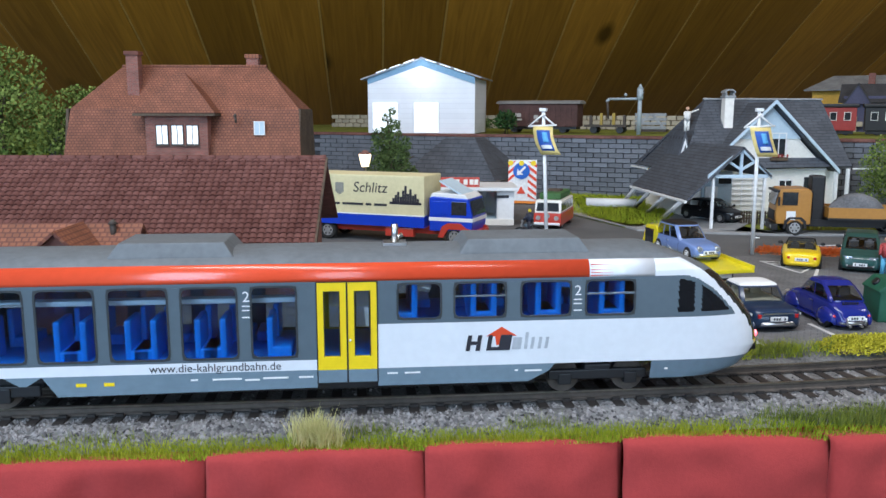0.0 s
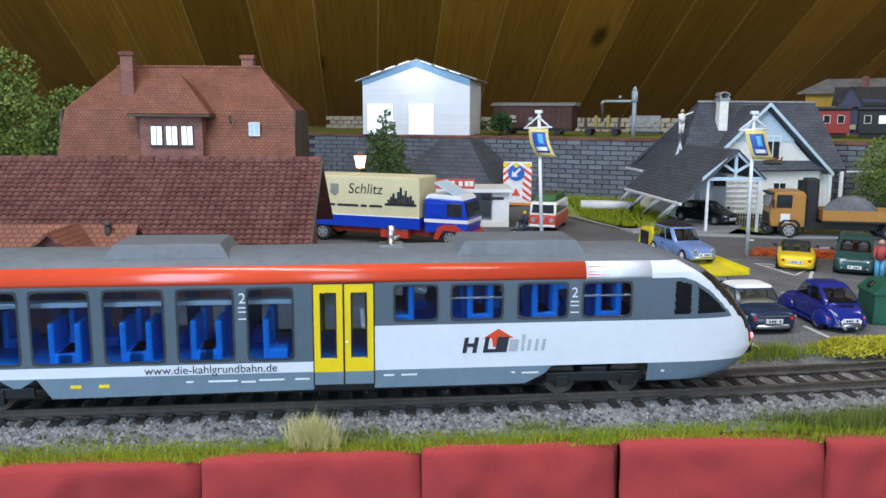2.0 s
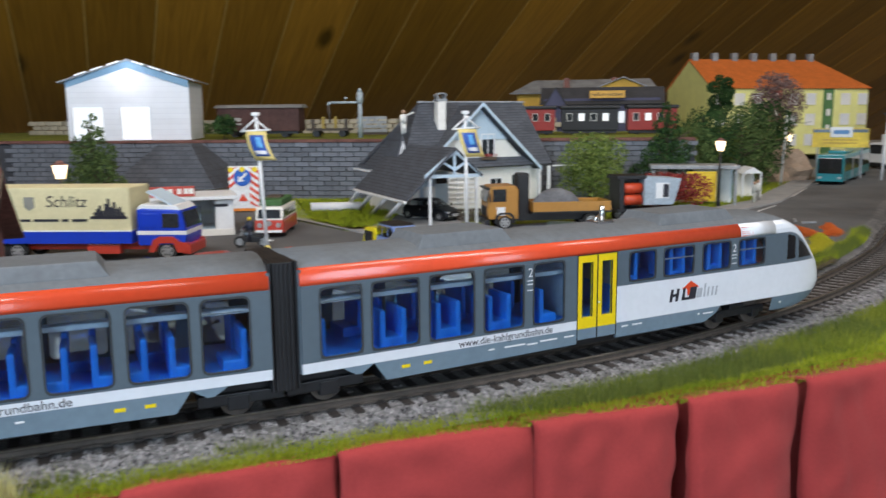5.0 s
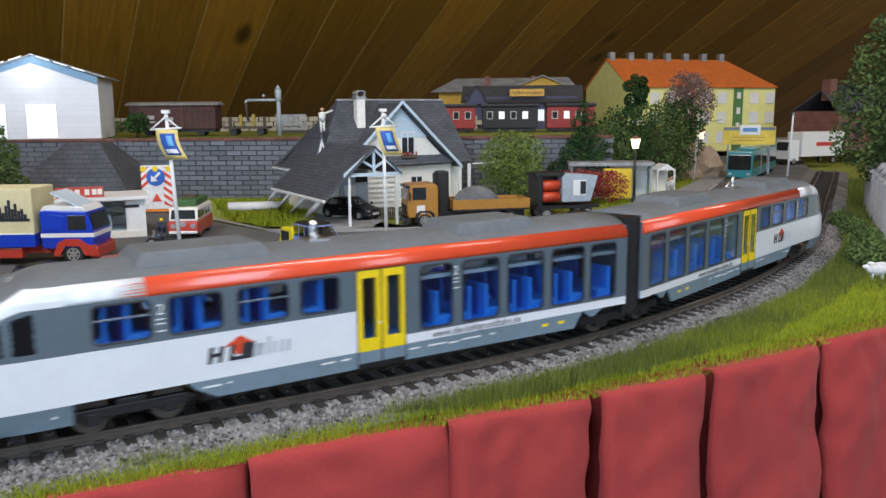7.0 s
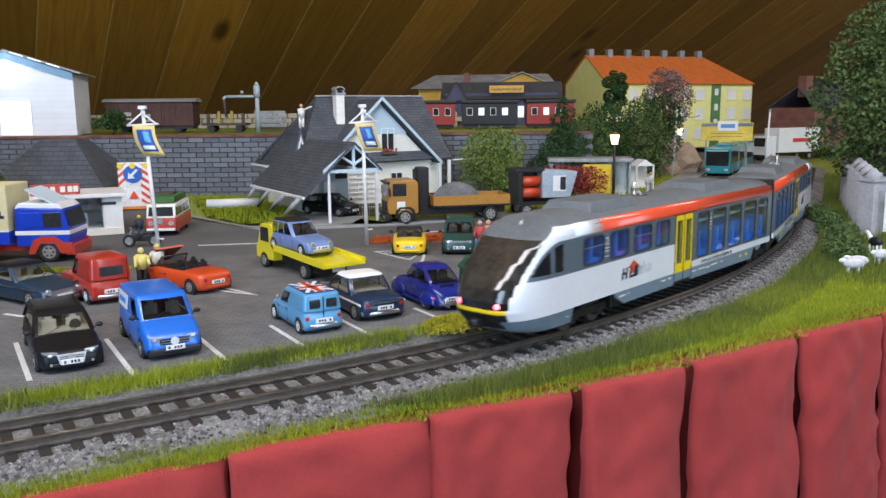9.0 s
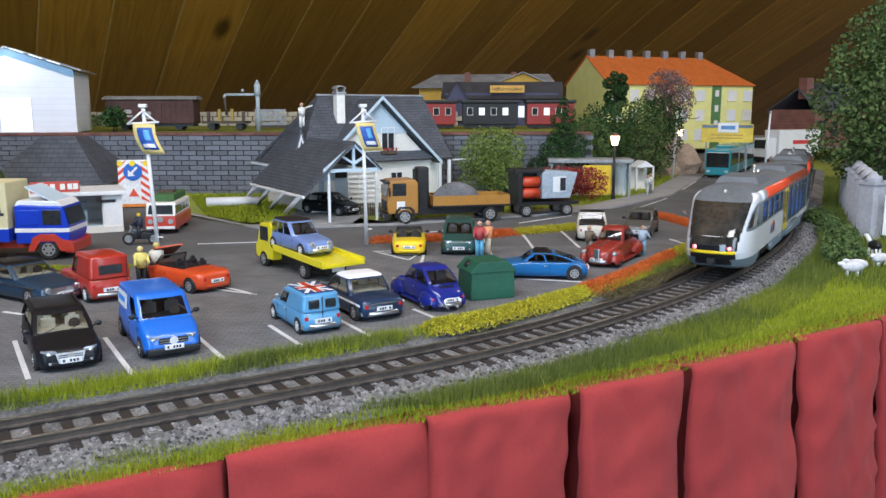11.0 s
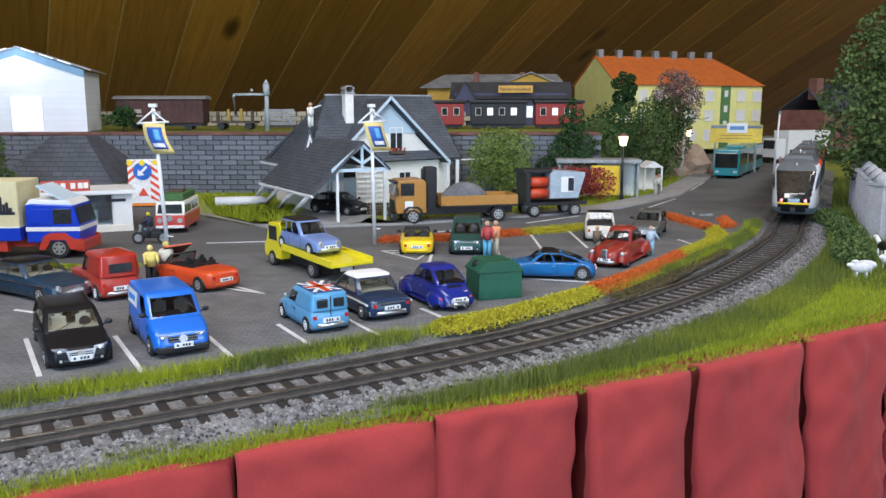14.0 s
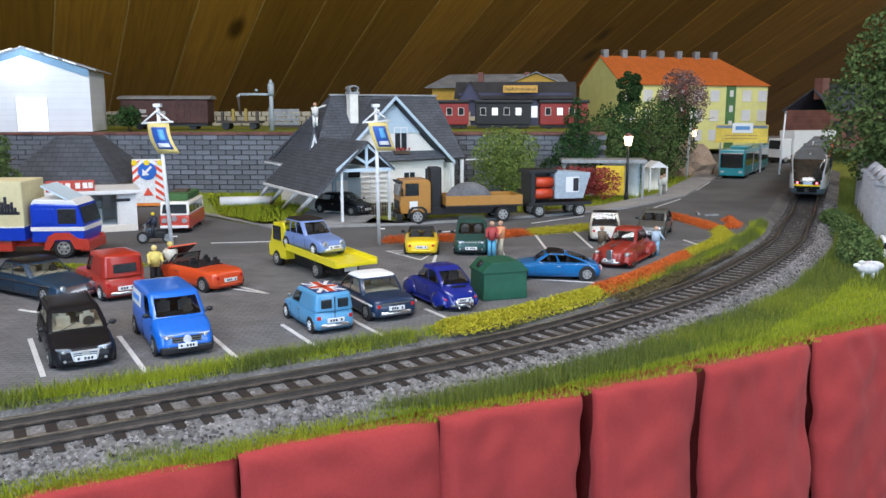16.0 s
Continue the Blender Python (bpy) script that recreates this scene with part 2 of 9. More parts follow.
def wood_panels():
    """Varnished pine boards: grain along x, knots, and a groove between boards across y."""
    m = bpy.data.materials.new("varnished_pine")
    m.use_nodes = True
    nt = m.node_tree
    b = nt.nodes["Principled BSDF"]
    b.inputs["Roughness"].default_value = 0.42
    b.inputs["Specular IOR Level"].default_value = 0.3
    tc, mp, nz, oi, vo = (nt.nodes.new("ShaderNode" + k) for k in ("TexCoord", "Mapping", "TexNoise", "NewGeometry", "TexVoronoi"))
    mp.inputs["Scale"].default_value = (3.0, 60.0, 1.0)
    cx = nt.nodes.new("ShaderNodeVectorMath")
    cx.operation = "ADD"
    sc = nt.nodes.new("ShaderNodeVectorMath")
    sc.operation = "SCALE"
    sc.inputs[0].default_value = (7, 3, 5)
    nt.links.new(oi.outputs["Random Per Island"], sc.inputs["Scale"])
    nt.links.new(tc.outputs["Object"], cx.inputs[0])
    nt.links.new(sc.outputs[0], cx.inputs[1])
    nt.links.new(cx.outputs[0], mp.inputs[0])
    nt.links.new(mp.outputs[0], nz.inputs["Vector"])
    nz.inputs["Scale"].default_value, nz.inputs["Detail"].default_value, nz.inputs["Distortion"].default_value = 1.6, 6, 1.2
    cr = nt.nodes.new("ShaderNodeValToRGB")
    cr.color_ramp.elements[0].color, cr.color_ramp.elements[1].color = (0.31, 0.145, 0.019, 1), (0.48, 0.235, 0.031, 1)
    cr.color_ramp.elements[0].position, cr.color_ramp.elements[1].position = 0.3, 0.72
    nt.links.new(nz.outputs["Fac"], cr.inputs[0])
    mp2 = nt.nodes.new("ShaderNodeMapping")
    mp2.inputs["Scale"].default_value = (3.2, 8.0, 1.0)
    nt.links.new(cx.outputs[0], mp2.inputs[0])
    nt.links.new(mp2.outputs[0], vo.inputs["Vector"])
    vo.inputs["Scale"].default_value = 1.0
    kr = nt.nodes.new("ShaderNodeMapRange")
    kr.inputs["From Min"].default_value, kr.inputs["From Max"].default_value = 0.06, 0.16
    kr.inputs["To Min"].default_value, kr.inputs["To Max"].default_value = 0.25, 1.0
    nt.links.new(vo.outputs["Distance"], kr.inputs["Value"])
    tone = nt.nodes.new("ShaderNodeMapRange")
    tone.inputs["To Min"].default_value, tone.inputs["To Max"].default_value = 0.72, 1.25
    nt.links.new(oi.outputs["Random Per Island"], tone.inputs["Value"])
    ml = nt.nodes.new("ShaderNodeMath")
    ml.operation = "MULTIPLY"
    nt.links.new(kr.outputs[0], ml.inputs[0])
    nt.links.new(tone.outputs[0], ml.inputs[1])
    mx = nt.nodes.new("ShaderNodeVectorMath")
    mx.operation = "SCALE"
    nt.links.new(cr.outputs[0], mx.inputs[0])
    nt.links.new(ml.outputs[0], mx.inputs["Scale"])
    nt.links.new(mx.outputs[0], b.inputs["Base Color"])
    return m


def cloth():
    m = mat("dark_red_felt", (0.35, 0.048, 0.046), 0.95, var=0.07, fine=900, coarse=18, spec=0.1)
    nt = m.node_tree
    b = nt.nodes["Principled BSDF"]
    b.inputs["Sheen Weight"].default_value = 0.14
    b.inputs["Sheen Tint"].default_value = (1, 0.5, 0.5, 1)
    tc, nz, bp = (nt.nodes.new("ShaderNode" + k) for k in ("TexCoord", "TexNoise", "Bump"))
    nz.inputs["Scale"].default_value = 2600
    nt.links.new(tc.outputs["Object"], nz.inputs["Vector"])
    bp.inputs["Strength"].default_value, bp.inputs["Distance"].default_value = 0.35, 0.0003
    nt.links.new(nz.outputs["Fac"], bp.inputs["Height"])
    nt.links.new(bp.outputs[0], b.inputs["Normal"])
    return m


# Pale colour standing in for the glint along the board edges.
M["joint_glint"] = mat("pale_joint_glint", (0.62, 0.39, 0.11), 0.5, var=0.2)
M["pine"], M["drape"] = wood_panels(), cloth()


# ---------------------------------------------------------------- mesh helpers (millimetres)
def box(bm, x0, x1, y0, y1, z0, z1, bev=0.0, m=0, top=None):
    """A box; top=(dx0, dx1, dy): how far its top edges are drawn in."""
    a, b_, c = top or (0, 0, 0)
    v = [bm.verts.new(p) for p in ((x0, y0, z0), (x1, y0, z0), (x1, y1, z0), (x0, y1, z0),
                                   (x0 + a, y0 + c, z1), (x1 - b_, y0 + c, z1), (x1 - b_, y1 - c, z1), (x0 + a, y1 - c, z1))]
    fs = [bm.faces.new([v[i] for i in q]) for q in ((0, 3, 2, 1), (4, 5, 6, 7), (0, 1, 5, 4), (1, 2, 6, 5), (2, 3, 7, 6), (3, 0, 4, 7))]
    for f in fs:
        f.material_index = m
    if bev:
        bmesh.ops.bevel(bm, geom=list({e for f in fs for e in f.edges}), offset=bev, segments=2, affect="EDGES", profile=0.6)
    return bm


def cyl(bm, p, q, r, r2=None, n=12, m=0):
    """A cylinder or cone from p to q."""
    p, q = Vector(p), Vector(q)
    d = q - p
    rot = d.to_track_quat("Z", "Y").to_matrix().to_4x4()
    res = bmesh.ops.create_cone(bm, cap_ends=True, segments=n, radius1=r, radius2=r if r2 is None else r2, depth=d.length,
                                matrix=Matrix.Translation((p + q) / 2) @ rot)
    for f in {f for v in res["verts"] for f in v.link_faces}:
        f.material_index = m
        f.smooth = len(f.verts) == 4
    return bm


def ball(bm, c, r, sx=1, sy=1, sz=1, n=1):
    res = bmesh.ops.create_icosphere(bm, subdivisions=n, radius=r, matrix=Matrix.Translation(c) @ Matrix.Diagonal((sx, sy, sz, 1)))
    for f in {f for v in res["verts"] for f in v.link_faces}:
        f.smooth = True
    return bm


def prism(bm, pts, y0, y1, bev=0.0):
    """A side outline (x, z) drawn out from y0 to y1."""
    a = [bm.verts.new((x, y0, z)) for x, z in pts]
    b_ = [bm.verts.new((x, y1, z)) for x, z in pts]
    n = len(pts)
    fs = [bm.faces.new(a), bm.faces.new(b_[::-1])]
    fs += [bm.faces.new((a[i], b_[i], b_[(i + 1) % n], a[(i + 1) % n])) for i in range(n)]
    bmesh.ops.recalc_face_normals(bm, faces=fs)
    if bev:
        bmesh.ops.bevel(bm, geom=list({e for f in fs for e in f.edges}), offset=bev, segments=2, affect="EDGES", profile=0.6)
    return bm


def slab(bm, pts, z0, z1, bev=0.0):
    """A plan outline (x, y) from z0 up to z1."""
    a = [bm.verts.new((x, y, z0)) for x, y in pts]
    b_ = [bm.verts.new((x, y, z1)) for x, y in pts]
    n = len(pts)
    fs = [bm.faces.new(a[::-1]), bm.faces.new(b_)]
    fs += [bm.faces.new((a[i], a[(i + 1) % n], b_[(i + 1) % n], b_[i])) for i in range(n)]
    bmesh.ops.recalc_face_normals(bm, faces=fs)
    if bev:
        bmesh.ops.bevel(bm, geom=list(fs[1].edges), offset=bev, segments=2, affect="EDGES", profile=0.6)
    return bm


def plate(bm, pts, th):
    """A flat plate of thickness th through 3D corners."""
    p = [Vector(q) for q in pts]
    nrm = (p[1] - p[0]).cross(p[2] - p[0]).normalized() * th
    a = [bm.verts.new(q) for q in p]
    b_ = [bm.verts.new(q - nrm) for q in p]
    n = len(p)
    fs = [bm.faces.new(a), bm.faces.new(b_[::-1])]
    fs += [bm.faces.new((a[i], b_[i], b_[(i + 1) % n], a[(i + 1) % n])) for i in range(n)]
    bmesh.ops.recalc_face_normals(bm, faces=fs)
    return bm


def part(name, bm, material, parent=None, label="", kind="", smooth=False):
    """Links a bmesh in millimetres as one mesh object under a thing or a part."""
    me = bpy.data.meshes.new(name)
    bmesh.ops.scale(bm, vec=(MM, MM, MM), verts=bm.verts)
    if smooth:
        for f in bm.faces:
            f.smooth = True
    bm.to_mesh(me)
    bm.free()
    for k in (material if isinstance(material, (list, tuple)) else [material]):
        me.materials.append(k)
    ob = new(name, me)
    if parent:
        ob.parent = parent
    return tagged(ob, label, kind=kind)


def raw(name, verts, faces, material, parent=None, label="", kind="stuff", smooth=False):
    """One mesh out of arrays, in millimetres."""
    me = bpy.data.meshes.new(name)
    me.from_pydata((np.asarray(verts) * MM).tolist(), [], [tuple(int(i) for i in f) for f in faces])
    me.materials.append(material)
    if smooth:
        me.shade_smooth()
    ob = new(name, me)
    if parent:
        ob.parent = parent
    return tagged(ob, label, kind=kind)


def thing(name, label, category, x=0, y=0, z=0, rz=0, group="", kind=""):
    ob = new(name)
    ob.empty_display_size = 0.005
    ob.matrix_basis = pose(x * MM, y * MM, z * MM, 0, 0, rz)
    return tagged(ob, label, category, group, kind)


def twin(ob, parent=None):
    """The same mesh once more, as a part of its own."""
    c = ob.copy()
    scene.collection.objects.link(c)
    if parent:
        c.parent = parent
    return c


def B():
    return bmesh.new()


def lettering(name, text, size, material, parent, x, y, z, rx=90, rz=0, align="CENTER", shear=0.0, label=""):
    cu = bpy.data.curves.new(name, "FONT")
    cu.body, cu.size, cu.align_x, cu.align_y, cu.extrude, cu.shear = text, size * MM, align, "CENTER", 0.00002, shear
    tmp = bpy.data.objects.new(name, cu)
    scene.collection.objects.link(tmp)
    dg = bpy.context.evaluated_depsgraph_get()
    dg.update()
    me = bpy.data.meshes.new_from_object(tmp.evaluated_get(dg))
    bpy.data.objects.remove(tmp)
    me.materials.clear()
    me.materials.append(material)
    ob = new(name, me)
    ob.parent = parent
    ob.matrix_basis = pose(x * MM, y * MM, z * MM, rx, 0, rz)
    return tagged(ob, label)


# ---------------------------------------------------------------- the line of the track
TRACK = [(-620, -92), (-400, 37), (-222, 141), (-109, 207), (0, 274), (66, 328), (140, 408), (216, 523), (257, 606),
         (291, 674), (332, 764), (413, 935), (495, 1110), (590, 1310)]


def smooth_line(pts, n=40, rounds=60):
    c = np.array(pts, float)
    p = np.vstack([2 * c[0] - c[1], c, 2 * c[-1] - c[-2]])
    out = []
    for i in range(1, len(p) - 2):
        a, b_, d, e = p[i - 1:i + 3]
        for k in range(n):
            u = k / n
            out.append(0.5 * (2 * b_ + (d - a) * u + (2 * a - 5 * b_ + 4 * d - e) * u * u + (3 * b_ - a - 3 * d + e) * u ** 3))
    out.append(p[-2])
    out = np.array(out)
    for _ in range(rounds):
        out[1:-1] = (out[:-2] + 2 * out[1:-1] + out[2:]) / 4
    return out


LINE = smooth_line(TRACK)
ARC = np.r_[0, np.cumsum(np.linalg.norm(np.diff(LINE, axis=0), axis=1))]


def on_track(s, d=0.0):
    """The place s along the track, d to its left (away from the camera's side)."""
    p = np.array([np.interp(s, ARC, LINE[:, 0]), np.interp(s, ARC, LINE[:, 1])])
    q = np.array([np.interp(s + 4, ARC, LINE[:, 0]), np.interp(s + 4, ARC, LINE[:, 1])]) - np.array(
        [np.interp(s - 4, ARC, LINE[:, 0]), np.interp(s - 4, ARC, LINE[:, 1])])
    q /= np.linalg.norm(q)
    return p + d * np.array([-q[1], q[0]]), math.degrees(math.atan2(q[1], q[0]))


DRAPE = smooth_line([(-420, -15), (-300, 55), (-194, 114), (-108, 166), (-75, 186), (-42, 205), (0, 225), (44, 247), (88, 271),
                     (132, 300), (182, 332), (245, 372), (330, 428), (420, 490)], 20, 10)
DARC = np.r_[0, np.cumsum(np.linalg.norm(np.diff(DRAPE, axis=0), axis=1))]


def on_drape(s):
    p = np.array([np.interp(s, DARC, DRAPE[:, 0]), np.interp(s, DARC, DRAPE[:, 1])])
    q = np.array([np.interp(s + 4, DARC, DRAPE[:, 0]), np.interp(s + 4, DARC, DRAPE[:, 1])]) - p
    q /= np.linalg.norm(q)
    return p, np.array([q[1], -q[0]])


def ribbon(name, s0, s1, step, prof, material, parent=None, label="", kind="structure", smooth=False):
    """A band along the track with the cross-section prof of (d, z)."""
    vs, fs = [], []
    st = np.arange(s0, s1 + step / 2, step)
    for s in st:
        for d, z in prof:
            (x, y), _ = on_track(s, d)
            vs.append((x, y, z))
    n = len(prof)
    for i in range(len(st) - 1):
        for k in range(n - 1):
            fs.append((i * n + k, (i + 1) * n + k, (i + 1) * n + k + 1, i * n + k + 1))
    return raw(name, vs, fs, material, parent, label, kind, smooth)


# ---------------------------------------------------------------- room
def room():
    b = B()
    for k in range(-24, 25):
        y = k * 115.0
        box(b, -400, 2470, y + 1.6, y + 113.4, 0, 14, 2.2)
        # pale strip in each groove: the edge highlight put into its colour
        box(b, -400, 2470, y - 1.5, y + 1.5, 1.4, 12, 0, 1)
    box(b, -400, 2470, -2760, 2880, 14.5, 22)
    ob = part("ceiling", b, [M["pine"], M["joint_glint"]], None, "sloping attic ceiling of varnished knotty pine boards", "structure")
    ax, ay, az = Vector((0.437, -0.775, 0.454)).normalized(), Vector((0.871, 0.491, 0)), None
    az = ax.cross(ay).normalized()
    ay = az.cross(ax)
    m = Matrix((ax, ay, az)).transposed().to_4x4()
    m.translation = Vector((-931, 1653, 80)) * MM
    ob.matrix_basis = m
    ob["category"] = "ceiling"
    m2 = Matrix.Rotation(radians(29.4), 4, "Z")

    def wall(name, label, x0, x1, y0, y1, z0, z1, cat, material):
        w = part(name, box(B(), x0, x1, y0, y1, z0, z1), material, None, label, "structure")
        w.matrix_basis = m2
        w["category"] = cat
    plaster = mat("pale_plaster", (0.62, 0.58, 0.5), 0.9, var=0.08, fine=60, coarse=4)
    boards = mat("floor_boards", (0.22, 0.13, 0.07), 0.6, var=0.25, fine=30, coarse=3)
    wall("floor", "plain wooden room floor under the layout", -2700, 2700, -2600, 2300, -960, -900, "floor", boards)
    wall("wall_north", "low plain wall behind the layout", -2700, 2700, 2080, 2140, -900, 60, "wall", plaster)
    wall("wall_south", "plain wall across the room", -2700, 2700, -2600, -2540, -900, 1500, "wall", plaster)
    wall("wall_west", "plain end wall of the attic room", -2760, -2700, -2600, 2140, -900, 1500, "wall", plaster)
    wall("wall_east", "plain end wall of the attic room", 2700, 2760, -2600, 2140, -900, 1500, "wall", plaster)
    wall("ceiling_south", "plain ceiling over the rest of the room", -2700, 2700, -2600, -250, 1240, 1280, "ceiling", plaster)


# ---------------------------------------------------------------- ground of the layout
def ground():
    pts = [tuple(on_drape(s)[0] - on_drape(s)[1] * 17) for s in np.arange(2, DARC[-1] - 8, 8)] + [(900, 900), (1300, 1400), (900, 1900), (-300, 1960), (-1500, 1150), (-1300, 300), (-760, -220)]
    ob = part("ground", slab(B(), pts, -20, -6.5), M["turf"], None, "layout board covered with yellow-green turf", "structure")
    ob["category"] = "ground"
    edge = [tuple(on_track(s, 25)[0]) for s in range(60, 1800, 20)]
    lot = edge + [(640, 1560), (520, 1760), (80, 1500), (80, 812), (-820, 812), (-820, -30)]
    ob = part("road", slab(B(), lot, -9, 0), M["asphalt"], None, "worn dark grey asphalt road and yard", "structure")
    ob["category"] = "road"
    pave = [tuple(on_track(s, 27)[0]) for s in range(440, 1060, 20)] + [(176, 528), (90, 497), (-45, 490), (-120, 470), (-205, 400), (-262, 300)]
    ob = part("car_park", slab(B(), pave, -1, 0.25), M["paving"], None, "grey block-paved car park beside the track", "structure")
    ob["category"] = "car park"
    # pavement round the house, with its kerb
    walk_in = [(-262, 800), (-196, 641), (-140, 583), (-100, 588), (-40, 603), (60, 652), (130, 705), (200, 800), (285, 985), (420, 1290)]
    walk_out = [(-244, 800), (-180, 631), (-126, 570), (-80, 576), (-30, 588), (75, 636), (150, 690), (226, 790), (312, 978), (452, 1285)]
    ob = part("pavement", slab(B(), walk_out + walk_in[::-1], -1, 1.6, 0.3), M["kerbstone"], None, "pale grey pavement with a raised kerb", "structure")
    ob["category"] = "pavement"
    lawn = walk_in + [(430, 1500), (100, 1500), (100, 803), (-250, 803)]
    ob = part("lawn", slab(B(), lawn, -1, 1.0), M["turf"], None, "patchy green lawn round the house", "structure")
    ob["category"] = "lawn"
    drive = [(-128, 575), (-62, 592), (-52, 680), (-112, 690)]
    ob = part("driveway", slab(B(), drive, 0, 1.9), M["kerbstone"], None, "pale paved driveway under the carport", "structure")
    ob["category"] = "driveway"
    # painted lines
    u = Vector((0.52, -0.854, 0))

    def stripe(x0, y0, x1, y1, w=1.7):
        a, c = Vector((x0, y0, 0)), Vector((x1, y1, 0))
        d = (c - a).normalized()
        n = Vector((-d.y, d.x, 0)) * w / 2
        b = B()
        slab(b, [tuple((p)[:2]) for p in (a - n, c - n, c + n, a + n)], 0.1, 0.45)
        ob = part("road_marking", b, M["line"], None, "worn white painted bay line on the car park", "structure")
        ob["category"] = "road marking"
    for x, y in ((-184, 283), (-153, 287), (-122, 291), (-90, 295), (-65, 308), (-40, 318), (-10, 334)):
        reach = 50.0
        while reach > 20 and min(np.hypot(LINE[:, 0] - x - u.x * reach, LINE[:, 1] - y - u.y * reach)) < 27.5:
            reach -= 1.0
        stripe(x, y, x + u.x * reach, y + u.y * reach)
    for x, y in ((30, 530), (57, 540), (85, 556)):
        stripe(x, y, x + 1, y - 68)
    stripe(-7, 489, -9, 436)
    for a, c in (((-38, 476), (-8, 480)), ((-36, 474), (-16, 448)), ((-16, 448), (-8, 478)), ((-32, 470), (-10, 474)), ((-28, 463), (-13, 466))):
        stripe(*a, *c, 1.2)
    for a, c in (((-112, 378), (-82, 362)), ((-112, 388), (-82, 362)), ((-106, 380), (-102, 372))):
        stripe(*a, *c, 1.2)
    stripe(36, 398, 76, 386)
    stripe(150, 520, 156, 490)
    stripe(-180, 331, -160, 322)
    for a, c in (((-150, 505), (-95, 515)), ((-20, 545), (30, 575)), ((60, 598), (105, 640)), ((170, 690), (215, 765)), ((255, 850), (300, 950)), ((330, 1010), (400, 1150))):
        stripe(*a, *c, 1.3)


def blades(name, pts, h0, h1, material, parent=None, label="", lean=0.35, w=0.55, cat="grass"):
    """Grass: three-cornered blades at the points (x, y, z)."""
    pts = np.array(pts, float)
    n = len(pts)
    ang = np.random.rand(n) * 2 * np.pi
    hh = h0 + (h1 - h0) * np.random.rand(n) ** 1.3
    la = np.random.rand(n) * 2 * np.pi
    ll = np.random.rand(n) * lean * hh
    dx, dy = np.cos(ang) * w / 2, np.sin(ang) * w / 2
    v = np.zeros((n, 3, 3))
    v[:, 0] = pts + np.c_[dx, dy, np.zeros(n)]
    v[:, 1] = pts - np.c_[dx, dy, np.zeros(n)]
    v[:, 2] = pts + np.c_[np.cos(la) * ll, np.sin(la) * ll, hh]
    ob = raw(name, v.reshape(-1, 3), np.arange(3 * n).reshape(-1, 3), material, parent, label)
    ob["category"] = cat
    return ob


def patch(n, inside, x0, x1, y0, y1, z):
    out = []
    while len(out) < n:
        x, y = random.uniform(x0, x1), random.uniform(y0, y1)
        if inside(x, y):
            out.append((x, y, z))
    return out


def in_poly(poly):
    def f(x, y):
        c = False
        for (x1, y1), (x2, y2) in zip(poly, poly[1:] + poly[:1]):
            if (y1 > y) != (y2 > y) and x < (x2 - x1) * (y - y1) / (y2 - y1) + x1:
                c = not c
        return c
    return f


